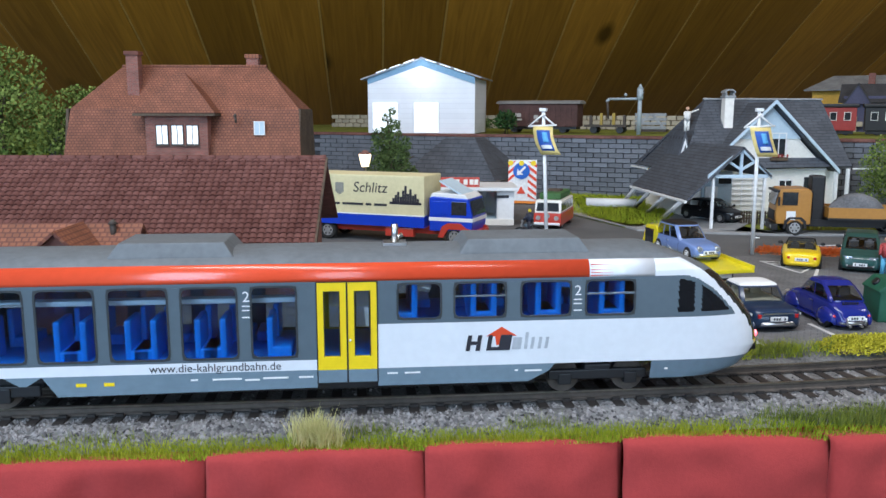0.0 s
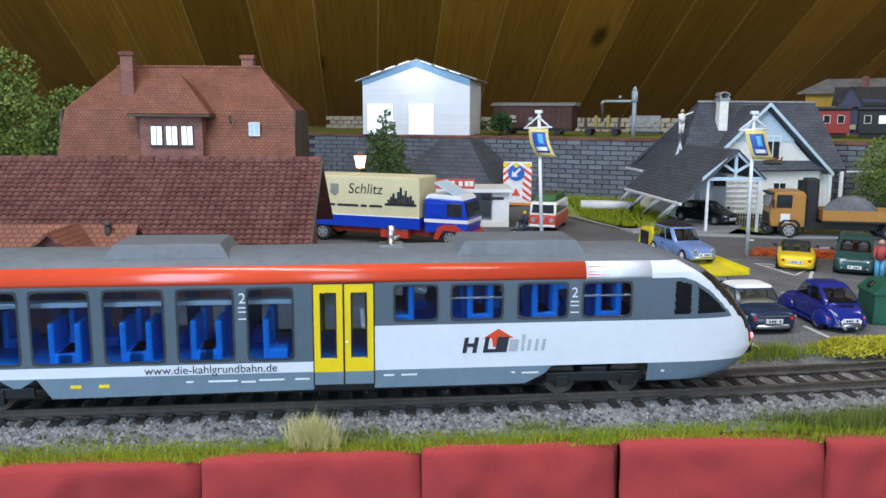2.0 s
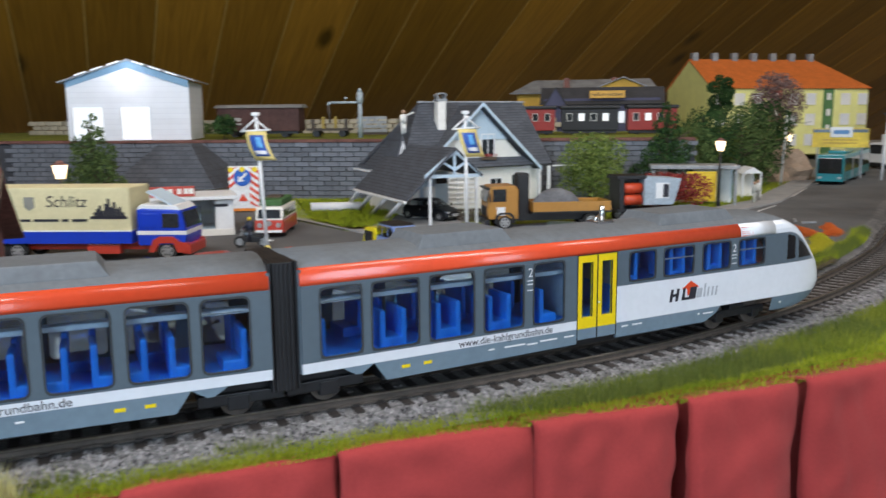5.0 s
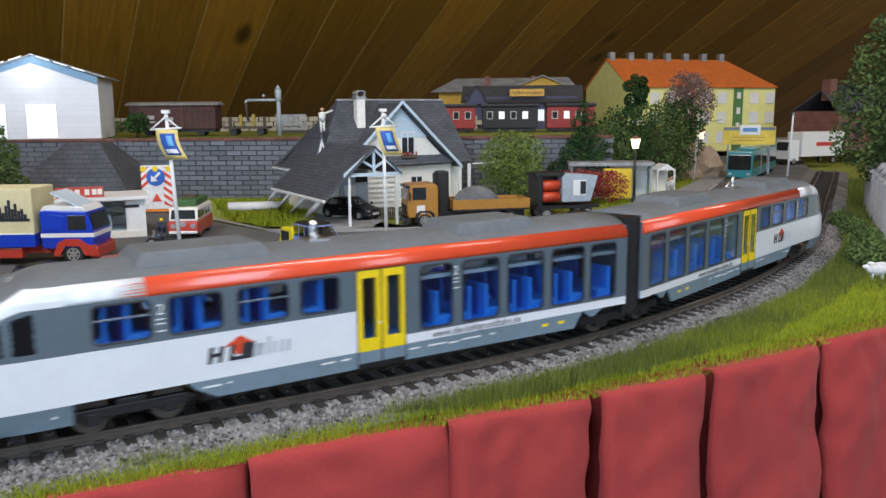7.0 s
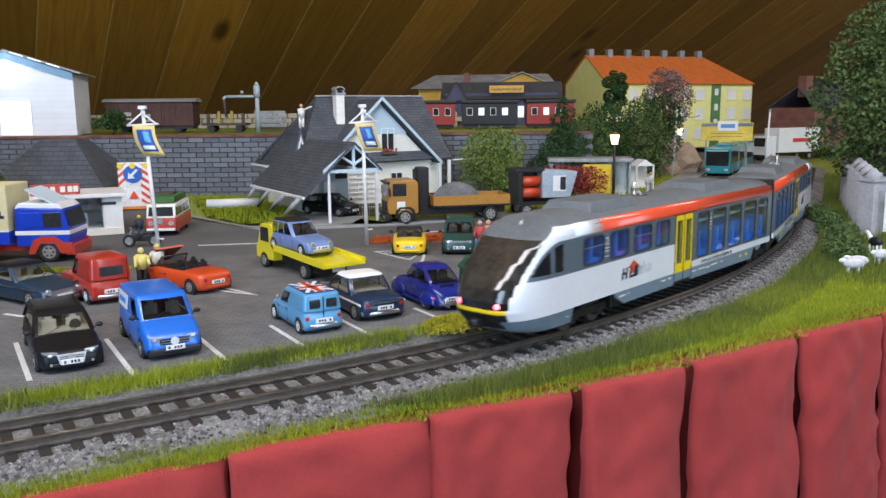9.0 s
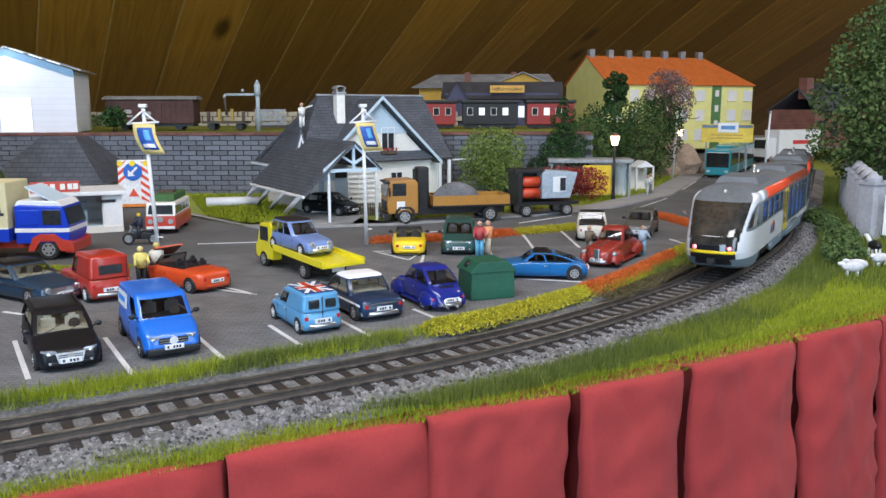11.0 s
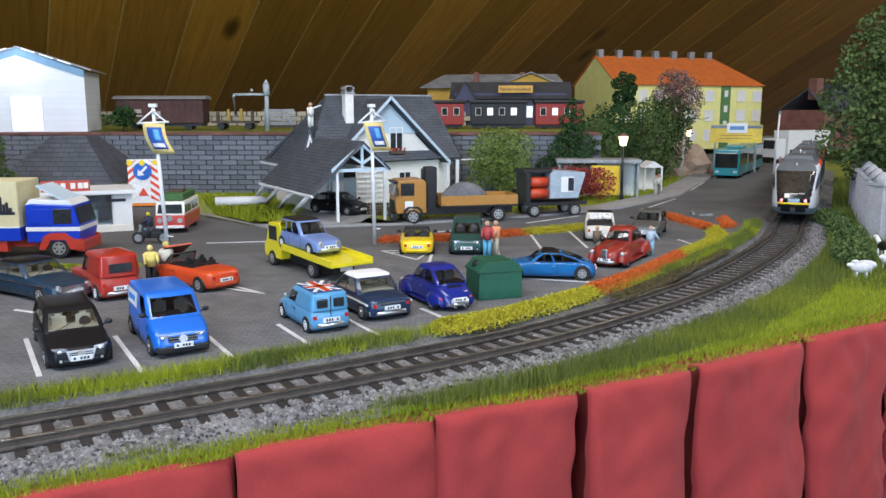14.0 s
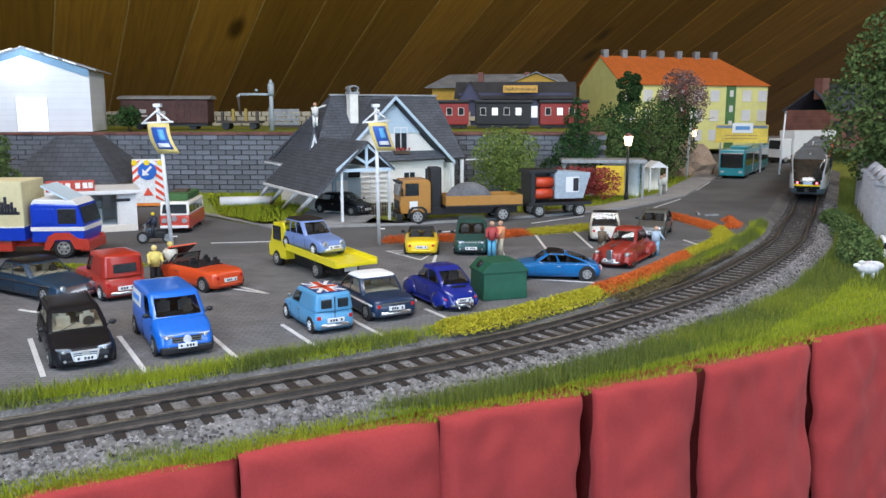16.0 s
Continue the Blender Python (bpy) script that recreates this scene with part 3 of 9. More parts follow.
def verge():
    ob = ribbon("verge", 60, 1790, 8, [(13, -4.6), (17, -3.2), (20, -1.2), (26, 0.1)], M["gravel_bed"], None, "narrow gravel and grass verge between track and car park")
    ob["category"] = "verge"
    far, near, dark = [], [], []
    for s in np.arange(430, 1130, 0.02):
        if 720 < s < 900 and random.random() < 0.75:
            continue
        d = random.gauss(22.6 - 1.5 * noise.noise((s * 0.02, 1, 7)), 2.6)
        if d < 17.5:
            continue
        (x, y), _ = on_track(s, d)
        z = -1.2 if d < 20 else -0.3
        (dark if noise.noise((s * 0.03, d * 0.12, 0)) > 0.1 + random.gauss(0, 0.14) else far).append((x, y, z))
    # between the ballast and the cloth: short turf, with a taller dark strip beside the bend
    lush = []
    for s in np.arange(150, DARC[-1] - 6, 0.0135):
        p, nrm = on_drape(s)
        k = np.argmin(np.hypot(LINE[:, 0] - p[0], LINE[:, 1] - p[1]))
        gap = max(4.0, math.hypot(LINE[k, 0] - p[0], LINE[k, 1] - p[1]) - 22.5)
        e = random.random()
        x, y = p - nrm * (1.5 + e * (gap - 1.0))
        n = noise.noise((x * 0.03, y * 0.03, 2))
        strip = np.interp(x, [-30, 20, 120], [0, 15, 24]) if x > -30 else 0
        if e * gap > gap - strip + 6 * n:
            (dark if n > -0.05 + random.gauss(0, 0.2) else lush).append((x, y, -6.7))
        elif e * gap < gap - strip - 2 and strip and random.random() < 0.45:
            continue
        else:
            near.append((x, y, -6.7))
    blades("verge_grass", far, 1.6, 5.0, M["grass"], None, "yellow-green static grass along the car park edge", w=0.3, lean=0.8)
    blades("bank_grass", near, 0.9, 2.7, M["grass"], None, "fine yellow-green static grass beside the ballast", w=0.32, lean=0.8)
    blades("lush_grass", lush, 2.4, 5.5, M["mid_grass"], None, "fresh green static grass beside the bend", w=0.34, lean=0.7)
    blades("tall_grass", dark, 2.4, 6.2, M["dark_grass"], None, "taller dark green static grass", w=0.34, lean=0.7)
    # pale tuft beside the sleepers
    (x, y), _ = on_track(551, -26.5)
    tuft = [(x + random.gauss(0, 3.2), y + random.gauss(0, 2.2), -6.5) for _ in range(900)]
    t = blades("grass_tuft", tuft, 4, 9.5, M["straw"], None, "pale straw-coloured grass tuft beside the ballast", 0.7, 0.36, "grass tuft")
    lawn_pts = patch(9000, in_poly([(-250, 800), (-196, 645), (-140, 590), (-112, 596), (-118, 690), (-150, 800)]), -250, -110, 590, 800, 1.0)
    lawn_pts += patch(5200, in_poly([(-40, 606), (60, 655), (130, 708), (190, 800), (-20, 800), (-20, 700)]), -40, 190, 606, 800, 1.0)
    lawn_pts += patch(3000, in_poly([(150, 735), (205, 805), (285, 990), (230, 1000), (120, 830)]), 120, 290, 735, 1000, 1.0)
    blades("lawn_grass", lawn_pts, 1.5, 4.5, M["grass"], None, "yellow-green static grass on the lawn", w=0.6, lean=0.8)


# ---------------------------------------------------------------- track
def track():
    bed = ribbon("track_bed", 20, 1800, 6, [(-28, -6.9), (-23.5, -5.9), (-18, -4.0), (-15, -3.4), (15, -3.4), (18, -4.2), (22, -5)], M["gravel_bed"], None,
                 "grey granite ballast bed under the track", smooth=True)
    bed["category"] = "track bed"
    tr = thing("railway_track", "two worn steel rails on dark sleepers, curving away", "railway track", kind="structure")
    for d in (-8.65, 8.65):
        r = ribbon("rail", 20, 1800, 6, [(d - 0.9, -2.9), (d - 0.9, -2.4), (d - 0.3, -2.0), (d - 0.3, -0.9), (d - 0.5, -0.6)], M["rail_side"], tr, kind="")
        r2 = ribbon("rail_web", 20, 1800, 6, [(d + 0.5, -0.6), (d + 0.3, -0.9), (d + 0.3, -2.0), (d + 0.9, -2.4), (d + 0.9, -2.9)], M["rail_side"], tr, kind="")
        h = ribbon("rail_head", 20, 1800, 6, [(d - 0.52, -0.62), (d - 0.52, -0.1), (d - 0.4, 0.0), (d + 0.4, 0.0), (d + 0.52, -0.1), (d + 0.52, -0.62)], M["steel"], tr,
                   "polished rail head", kind="")
    b = B()
    box(b, -1.5, 1.5, -15, 15, -4.6, -2.95, 0.25)
    for y in (-8.65, 8.65):
        box(b, -1.1, 1.1, y - 2.0, y - 1.0, -3.0, -2.2)
        box(b, -1.1, 1.1, y + 1.0, y + 2.0, -3.0, -2.2)
    first = part("sleeper", b, M["sleeper"], tr)
    for k, s in enumerate(np.arange(402, 1780, 7.7)):
        (x, y), a = on_track(s)
        o = first if k == 0 else twin(first, tr)
        o.matrix_basis = pose(x * MM, y * MM, 0, 0, 0, a + random.uniform(-0.8, 0.8))
    # loose stones: the near ones are larger, farther ones fewer
    base = np.array([(1, 0, 0), (-1, 0, 0), (0, 1, 0), (0, -1, 0), (0, 0, 1), (0, 0, -1)], float)
    tri = np.array([(0, 2, 4), (2, 1, 4), (1, 3, 4), (3, 0, 4), (2, 0, 5), (1, 2, 5), (3, 1, 5), (0, 3, 5)])
    vs, fs = [], []

    def stone(x, y, z, r):
        v = base * (r * np.random.uniform(0.6, 1.25, (6, 3)))
        v += np.random.uniform(-0.3, 0.3, (6, 3)) * r
        a = random.random() * 6.3
        c, sn = math.cos(a), math.sin(a)
        v = np.c_[v[:, 0] * c - v[:, 1] * sn, v[:, 0] * sn + v[:, 1] * c, v[:, 2] * 0.8]
        fs.append(tri + 6 * len(vs))
        vs.append(v + (x, y, z))
    for _ in range(21000):
        s = 400 + 980 * random.random() ** 1.35
        q = random.random()
        d = random.uniform(-26, -10) if q < 0.62 else random.uniform(-14, 14) if q < 0.82 else random.uniform(10, 21)
        if d < -23 and random.random() < 0.65:
            continue
        z = np.interp(d, [-28, -23.5, -18, -15, 15, 18, 22], [-6.9, -5.8, -4.0, -3.5, -3.5, -4.2, -5])
        if abs(d) < 14.5:
            ph = ((s - 402) / 7.7) % 1.0
            if ph < 0.24 or ph > 0.76:
                continue
        (x, y), _ = on_track(s, d)
        stone(x, y, z - 0.1, random.uniform(0.55, 1.1))
    ob = raw("ballast_stones", np.concatenate(vs), np.concatenate(fs), M["stone"], None, "loose grey granite ballast stones")
    ob["category"] = "ballast"


# ---------------------------------------------------------------- red cloth along the edge of the layout
def drape():
    lv, lf = [], []
    st = np.arange(4, DARC[-1] - 6, 8)
    for s in st:
        p, nrm = on_drape(s)
        q = p - nrm * 15
        lv += [(q[0], q[1], -7.5), (q[0], q[1], -300)]
    for i in range(len(st) - 1):
        lf.append((2 * i, 2 * i + 1, 2 * i + 3, 2 * i + 2))
    ln = raw("cloth_lining", lv, lf, M["drape"], None, "plain dark red cloth behind the pleats", "structure")
    ln["category"] = "cloth"
    cl = thing("cloth_drape", "pleated dark red felt cloth hung along the layout edge", "cloth", kind="structure")
    x_seams = [-470, -330, -262, -205, -150, -101, -54, -2, 47, 89.5, 145, 194, 238, 280, 330, 372, 412]
    seams = [float(np.interp(x, DRAPE[:, 0], DARC)) for x in x_seams]
    seams[0] = 4.0
    for i, (a, c) in enumerate(zip(seams[:-1], seams[1:])):
        rnd = random.Random(i + 3)
        nu, nv = 44, 48
        deep = 1.0 if 0.5 * (x_seams[i] + x_seams[i + 1]) > 15 else 0.22
        bulge = rnd.uniform(5, 7) * (0.6 + 0.4 * deep)
        vs, fs = [], []
        ph = [rnd.uniform(0, 6.28) for _ in range(4)]
        shift = rnd.uniform(-2.5, 1.0) - 2.0 * deep
        for j in range(nv + 1):
            v = j / nv
            drop = 260 * v ** 1.6
            for k in range(nu + 1):
                u = k / nu
                wob = (1.4 * math.sin(0.055 * drop + ph[0]) + 0.8 * math.sin(0.13 * drop + ph[2])) * deep * min(1.0, 4 * v)
                s = a + 0.2 + (c - a + (1.6 if deep < 1 else -0.3 - 1.0 * min(1.0, 3 * v))) * u + (shift * min(1.0, 1.5 * v) * deep + wob) * (0.3 + 0.7 * u)
                p, nrm = on_drape(s)
                prof = 1 - abs(2 * u - 0.86) ** 3.2
                out = bulge * max(prof, -0.5) * (0.5 + 0.7 * v) + 9 * v
                # soft creases running slantwise, and a few sharper ones
                n1 = noise.noise((s * 0.045 + i, drop * 0.03 + s * 0.02, 1.7))
                n2 = noise.noise((s * 0.11 - drop * 0.05, drop * 0.1 + s * 0.05, 5.1 + i))
                n3 = noise.noise((s * 0.05 + drop * 0.06, drop * 0.02, 9.3 + i))
                out += 2.2 * n1 + 1.3 * n2 + 1.6 * (1 - abs(n3) * 3.2 if abs(n3) < 0.31 else 0.0) * min(1.0, 3 * v)
                e = max(0.0, (abs(2 * u - 1) - 0.84) / 0.16)
                out -= (15.0 if u > 0.5 else 5.0) * deep * e * e * min(1.0, 0.25 + 2.0 * v)
                top = -6.6 + 1.3 * prof + 0.8 * n1 + (0.9 if deep == 1 else 0.5) * (0.5 - u)
                z = top - drop
                if j == 0:
                    out -= 12.0
                    z = top - 2.4
                elif j == 1:
                    out -= 0.9
                    z = top
                elif j == 2:
                    out -= 0.2
                q = p + nrm * (out - 2.0)
                vs.append((q[0], q[1], z))
        for j in range(nv):
            for k in range(nu):
                q = j * (nu + 1) + k
                fs.append((q, q + nu + 1, q + nu + 2, q + 1))
        o = raw("cloth_panel", vs, fs, M["drape"], cl, "", "", True)
        md = o.modifiers.new("thick", "SOLIDIFY")
        md.thickness = 0.0009


# ---------------------------------------------------------------- retaining wall and the upper level
def retaining_wall():
    w = thing("retaining_wall", "dark slate-grey block retaining wall with a red-brown coping", "retaining wall", kind="structure")
    part("wall_core", box(B(), -1000, 150, 806.4, 822, -2, 58), M["mortar"], w)
    part("coping", box(B(), -1000, 150, 803.5, 824, 58, 61, 0.8), M["coping"], w, "red-brown coping")
    cw, ch = 15.2, 4.85
    b = B()
    box(b, -cw / 2 + 0.45, cw / 2 - 0.45, -1.2, 2, 0.4, ch - 0.3, 0.35)
    one = part("block", b, M["block"], w)
    first, k, rest = True, 0, B()
    for r in range(12):
        for c in range(-36, 11):
            x = c * cw + (cw / 2 if r % 2 else 0)
            if -300 <= x <= 75:
                o = one if first else twin(one, w)
                first = False
                o.matrix_basis = pose(x * MM, (806 + random.uniform(-0.5, 0.4)) * MM, r * ch * MM, 0, 0, random.uniform(-0.6, 0.6))
            elif x < 150:
                y = 806 + random.uniform(-0.5, 0.4)
                box(rest, x - cw / 2 + 0.45, x + cw / 2 - 0.45, y - 1.2, y + 2, r * ch + 0.4, r * ch + ch - 0.3)
    part("block_rest", rest, M["block"], w, "", "stuff")
    up = part("upper_ground", slab(B(), [(-1100, 823), (151, 823), (200, 1000), (330, 1150), (330, 1700), (-700, 1560), (-1250, 1200)], 0, 60), M["turf"], None,
              "raised turf-covered ground behind the retaining wall", "structure")
    up["category"] = "ground"
    bw = thing("boundary_wall", "low pale rubble stone wall along the back", "stone wall", kind="structure")
    stone = mat("pale_rubble", (0.42, 0.37, 0.28), 0.9, var=0.3, rand=0.6, bump=0.5)
    b = B()
    box(b, -6.5, 6.5, -4, 4, 0, 6.4, 1.2)
    one = part("stone", b, stone, bw)
    n = 0
    for r in range(3):
        for c in range(56):
            x = -760 + c * 14.2 + (7 if r % 2 else 0)
            o = one if n == 0 else twin(one, bw)
            n += 1
            o.matrix_basis = pose(x * MM, (1180 + random.uniform(-1, 1)) * MM, (60 + r * 6.8) * MM, 0, random.uniform(-2, 2), random.uniform(-3, 3))


# ---------------------------------------------------------------- the railcar: x from the middle joint to the nose, z above the rail
def railcar():
    car = thing("railcar_unit", "white, blue-grey and orange-red regional railcar half on the track", "train", group="halves of the railcar")
    W = 16.3
    low = [(9.5, 22.5), (25.5, 41.2), (44.7, 60.7), (64.2, 79.5), (83.2, 95.8)]
    high = [(124, 136.5), (140.2, 155.2), (159.5, 174.2), (178.5, 193.2)]
    END = 199.0
    for sgn in (-1, 1):
        def side(x0, x1, z0, z1, b=None):
            b = b or B()
            y = sgn * W
            return box(b, x0, x1, min(y, y - sgn * 0.9), max(y, y - sgn * 0.9), z0, z1)
        # skirt with the cut for the bogie
        y0, y1 = sorted((sgn * W, sgn * (W - 0.9)))
        sk = prism(B(), [(26, 11), (22, 8.5), (20, 8.5), (16, 11), (4, 11), (4, 11.01), (101.2, 11.01), (101.2, 5.8), (30, 5.2)], y0, y1)
        part("skirt_panel", sk, M["skirt"], car, "grey-blue lower skirt panel")
        sk = prism(B(), [(118.4, 5.8), (162, 5.8), (168, 8.8), (170, 11), (END, 11), (END, 11.01), (118.4, 11.01)], y0, y1)
        part("skirt_panel", sk, M["skirt"], car, "grey-blue lower skirt panel")
        part("side_stripe", side(118.4, END, 11.02, 24), M["train_white"], car, "white lower side")
        part("side_stripe", side(4, 101.2, 11.02, 14), M["train_white"], car, "narrow white side stripe")
        # grey window band with its openings
        b = B()
        edges = [4] + [v for p in low for v in p] + [101.2]
        for i in range(0, len(edges), 2):
            part("window_pillar", side(edges[i], edges[i + 1], 14.91, 35.39), M["train_grey"], car)
        side(4, 101.2, 14.01, 14.9, b)
        side(4, 101.2, 35.4, 36.5, b)
        edges = [118.4] + [v for p in high for v in p] + [END]
        for i in range(0, len(edges), 2):
            part("window_pillar", side(edges[i], edges[i + 1], 25.21, 35.59), M["train_grey"], car)
        side(118.4, END, 24.01, 25.2, b)
        side(118.4, END, 35.6, 36.5, b)
        part("window_band", b, M["train_grey"], car, "blue-grey window band")
        for wins, z0, z1 in ((low, 14.9, 35.4), (high, 25.2, 35.6)):
            for x0, x1 in wins:
                g = B()
                box(g, x0, x1, *sorted((sgn * (W - 0.2), sgn * (W - 0.5))), z0, z1)
                wn = part("window", g, M["pane"], car, "tinted passenger window")
                f = B()
                ya, yb = sorted((sgn * (W - 0.25), sgn * (W + 0.12)))
                rings = []
                for off, cr in ((-0.25, 2.0), (0.35, 1.5)):
                    ring = []
                    for cx, cz, a0 in ((x1 - cr - off, z1 - cr - off, 0), (x0 + cr + off, z1 - cr - off, 90), (x0 + cr + off, z0 + cr + off, 180), (x1 - cr - off, z0 + cr + off, 270)):
                        ring += [(cx + cr * math.cos(radians(a0 + k * 18)), cz + cr * math.sin(radians(a0 + k * 18))) for k in range(6)]
                    rings.append(ring)
                vv = [[f.verts.new((x, y, z)) for x, z in ring] for ring in rings for y in (ya, yb)]
                m = len(rings[0])
                for p, q in ((0, 1), (1, 3), (3, 2), (2, 0)):
                    for k in range(m):
                        f.faces.new((vv[p][k], vv[p][(k + 1) % m], vv[q][(k + 1) % m], vv[q][k]))
                # painted fillets that close the square corners of the opening
                for k0, cx, cz in ((0, x1, z1), (6, x0, z1), (12, x0, z0), (18, x1, z0)):
                    pts = [(cx, cz)] + [rings[0][k0 + k] for k in range(6)]
                    prism(f, pts, ya + 0.04, yb - 0.14)
                    for fc in list(f.faces)[-8:]:
                        fc.material_index = 1
                bmesh.ops.recalc_face_normals(f, faces=f.faces)
                part("window_frame", f, [M["rubber"], M["train_grey"]], wn, "dark rubber frame with rounded corners")
                if z0 > 20 and x0 > 138 and x0 < 150 or x0 in (178.5, 9.5):
                    h = B()
                    box(h, x0, x1, *sorted((sgn * (W - 0.2), sgn * (W + 0.22))), z1 - 4.2, z1 - 3.8)
                    part("sash_bar", h, M["train_grey"], wn)
        # red band leaning in towards the roof, then the fine white raster
        def lean(x0, x1):
            b = B()
            v = [b.verts.new((x, sgn * y, z)) for x in (x0, x1) for y, z in ((W, 36.52), (W + 0.02, 37.3), (W - 0.05, 38.2), (W - 0.3, 39.2), (W - 0.75, 40.1), (W - 1.4, 40.9), (W - 2.1, 41.4), (W - 3.4, 41.2), (W - 1.2, 36.6))]
            m = 9
            for i in range(m):
                b.faces.new((v[i], v[(i + 1) % m], v[m + (i + 1) % m], v[m + i])).smooth = i < 6
            b.faces.new(v[:m])
            b.faces.new(v[m:][::-1])
            bmesh.ops.recalc_face_normals(b, faces=b.faces)
            return b
        part("red_band", lean(4, 179.5), M["train_red"], car, "glossy orange-red roof band", smooth=False)
        part("white_band", lean(179.5, END), M["train_white"], car, "white band end with a fine red raster")
        dots = B()
        for i in range(9):
            for j in range(5):
                r = 0.33 - i * 0.027
                x, z = 180.2 + i * 0.75, 37.0 + j * 0.72
                yy = sgn * (np.interp(z, [36.5, 38.2, 40], [W, W - 0.05, W - 0.7]) + 0.03)
                box(dots, x - r, x + r, *sorted((yy, yy - sgn * 0.2)), z - r, z + r)
        part("raster_dots", dots, M["train_red"], car, "fading orange-red raster dots")
        # double door
        for x0, x1 in ((101.4, 109.6), (110.0, 118.2)):
            y = sorted((sgn * (W + 0.12), sgn * (W - 0.8)))
            d = B()
            wx0, wx1, wz0, wz1 = x0 + 2.0, x1 - 2.0, 14.8, 33.8
            for q in ((x0, x1, 10.9, wz0), (x0, x1, wz1, 36.3), (x0, wx0, wz0, wz1), (wx1, x1, wz0, wz1)):
                box(d, q[0], q[1], *y, q[2], q[3])
            dr = part("door", d, M["yellow"], car, "bright yellow door leaf")
            part("door_pane", box(B(), wx0, wx1, *sorted((sgn * (W - 0.3), sgn * (W - 0.6))), wz0, wz1), M["pane"], dr)
            part("door_foot", box(B(), x0, x1, *y, 7.2, 10.88), M["skirt"], dr, "grey-blue door foot")
            f = B()
            yy = sorted((sgn * (W + 0.2), sgn * (W - 0.2)))
            for q in ((x0 - 0.25, x0 + 0.05, 7, 36.5), (x1 - 0.05, x1 + 0.25, 7, 36.5), (x0, x1, 36.25, 36.55), (x0, x1, 6.9, 7.2), (wx0 - .2, wx0 + .05, wz0, wz1), (wx1 - .05, wx1 + .2, wz0, wz1)):
                box(f, q[0], q[1], *yy, q[2], q[3])
            part("door_seal", f, M["black"], dr, "black door seal")
        kn = ball(B(), (110.6, sgn * (W + 0.15), 19.5), 0.45)
        part("door_button", kn, M["white"], car)
        rz = 0 if sgn < 0 else 180
        yy = sgn * (W + 0.1)
        lettering("web_address", "www.die-kahlgrundbahn.de", 3.3, M["ink"], car, 73, yy, 12.45, 90, rz, label="small dark web address lettering")
        # the operator's mark as plain shapes: red arrow head, dark bars, pale bars
        k = 1 if sgn < 0 else -1
        a = B()
        ya, yb = sorted((yy, yy - sgn * 0.15))
        prism(a, [(154.5 - k * 5.0, 19.6), (154.5 - k * 0.5, 22.4), (154.5 + k * 4.0, 19.6), (154.5 + k * 2.0, 19.6), (154.5 + k * 1.4, 17), (154.5 - k * 2.0, 17), (154.5 - k * 2.4, 19.6)], ya, yb)
        part("emblem", a, M["train_red"], car, "red arrow emblem")
        a = B()
        for x0, w in ((-10.5, 1.2), (-7.6, 1.2), (-4.5, 1.2), (-1.0, 3.4)):
            prism(a, [(154 + k * x0, 15.4), (154 + k * (x0 + w), 15.4), (154 + k * (x0 + w + 0.8), 20.0), (154 + k * (x0 + 0.8), 20.0)], *sorted((yy + sgn * 0.06, yy - sgn * 0.1)))
        for x0, w, z in ((-9.6, 2.6, 17.2), (-4.0, 3.0, 15.4)):
            prism(a, [(154 + k * x0, z), (154 + k * (x0 + w), z), (154 + k * (x0 + w + 0.15), z + 1), (154 + k * (x0 + 0.15), z + 1)], *sorted((yy + sgn * 0.06, yy - sgn * 0.1)))
        part("dark_mark", a, M["ink"], car, "dark slanted mark")
        a = B()
        for x0, w, h in ((3.0, 2.6, 3.5), (6.6, 0.9, 5.0), (8.4, 0.9, 3.5), (10.6, 0.9, 3.5), (12.6, 0.9, 3.4)):
            prism(a, [(154 + k * x0, 15.6), (154 + k * (x0 + w), 15.6), (154 + k * (x0 + w + 0.5), 15.6 + h), (154 + k * (x0 + 0.5), 15.6 + h)], ya, yb)
        part("pale_mark", a, mat("pale_grey_print", (0.4, 0.43, 0.47), 0.5), car, "pale grey mark")
        for x in (82, 176.2):
            lettering("class_number", "2", 4.2, M["white"], car, x, yy, 32.5, 90, rz)
            b = B()
            for z in (29.8, 28.6, 26.6):
                box(b, x - 1.2, x + 1.2, ya, yb, z, z + 0.35)
            part("small_print", b, M["white"], car, "", "stuff")
        b = B()
        for x, w, z in ((66, 2, 8.8), (72, 8, 8.8), (81, 4, 8.4), (86, 7, 8.8), (96, 4, 8.8), (121, 3, 9.2), (126, 4.5, 9.2), (158, 1.0, 9), (161, 5, 8.8), (203, 1, 8.2)):
            box(b, x, x + w, ya, yb, z, z + 0.5)
        part("small_print", b, M["white"], car, "tiny white print on the skirt", "stuff")
        b = B()
        for x in (35, 42.5):
            box(b, x, x + 2.8, ya, yb, 8.0, 9.0)
        part("yellow_label", b, M["yellow"], car, "small yellow notice")
        y0s, y1s = sorted((sgn * (W - 1.0), sgn * (W - 5)))
    # roof
    b = B()
    prof = [(-14.2, 41.3), (-12.6, 42.6), (-9, 43.7), (-4.5, 44.3), (0, 44.5), (4.5, 44.3), (9, 43.7), (12.6, 42.6), (14.2, 41.3)]
    a = [[b.verts.new((x, y, z)) for y, z in prof] for x in np.linspace(4, END, 14)]
    for p, q in zip(a[:-1], a[1:]):
        for i in range(8):
            b.faces.new((p[i], q[i], q[i + 1], p[i + 1]))
    b.faces.new(a[0])
    part("roof", b, M["train_roof"], car, "dusty grey curved roof", smooth=True)
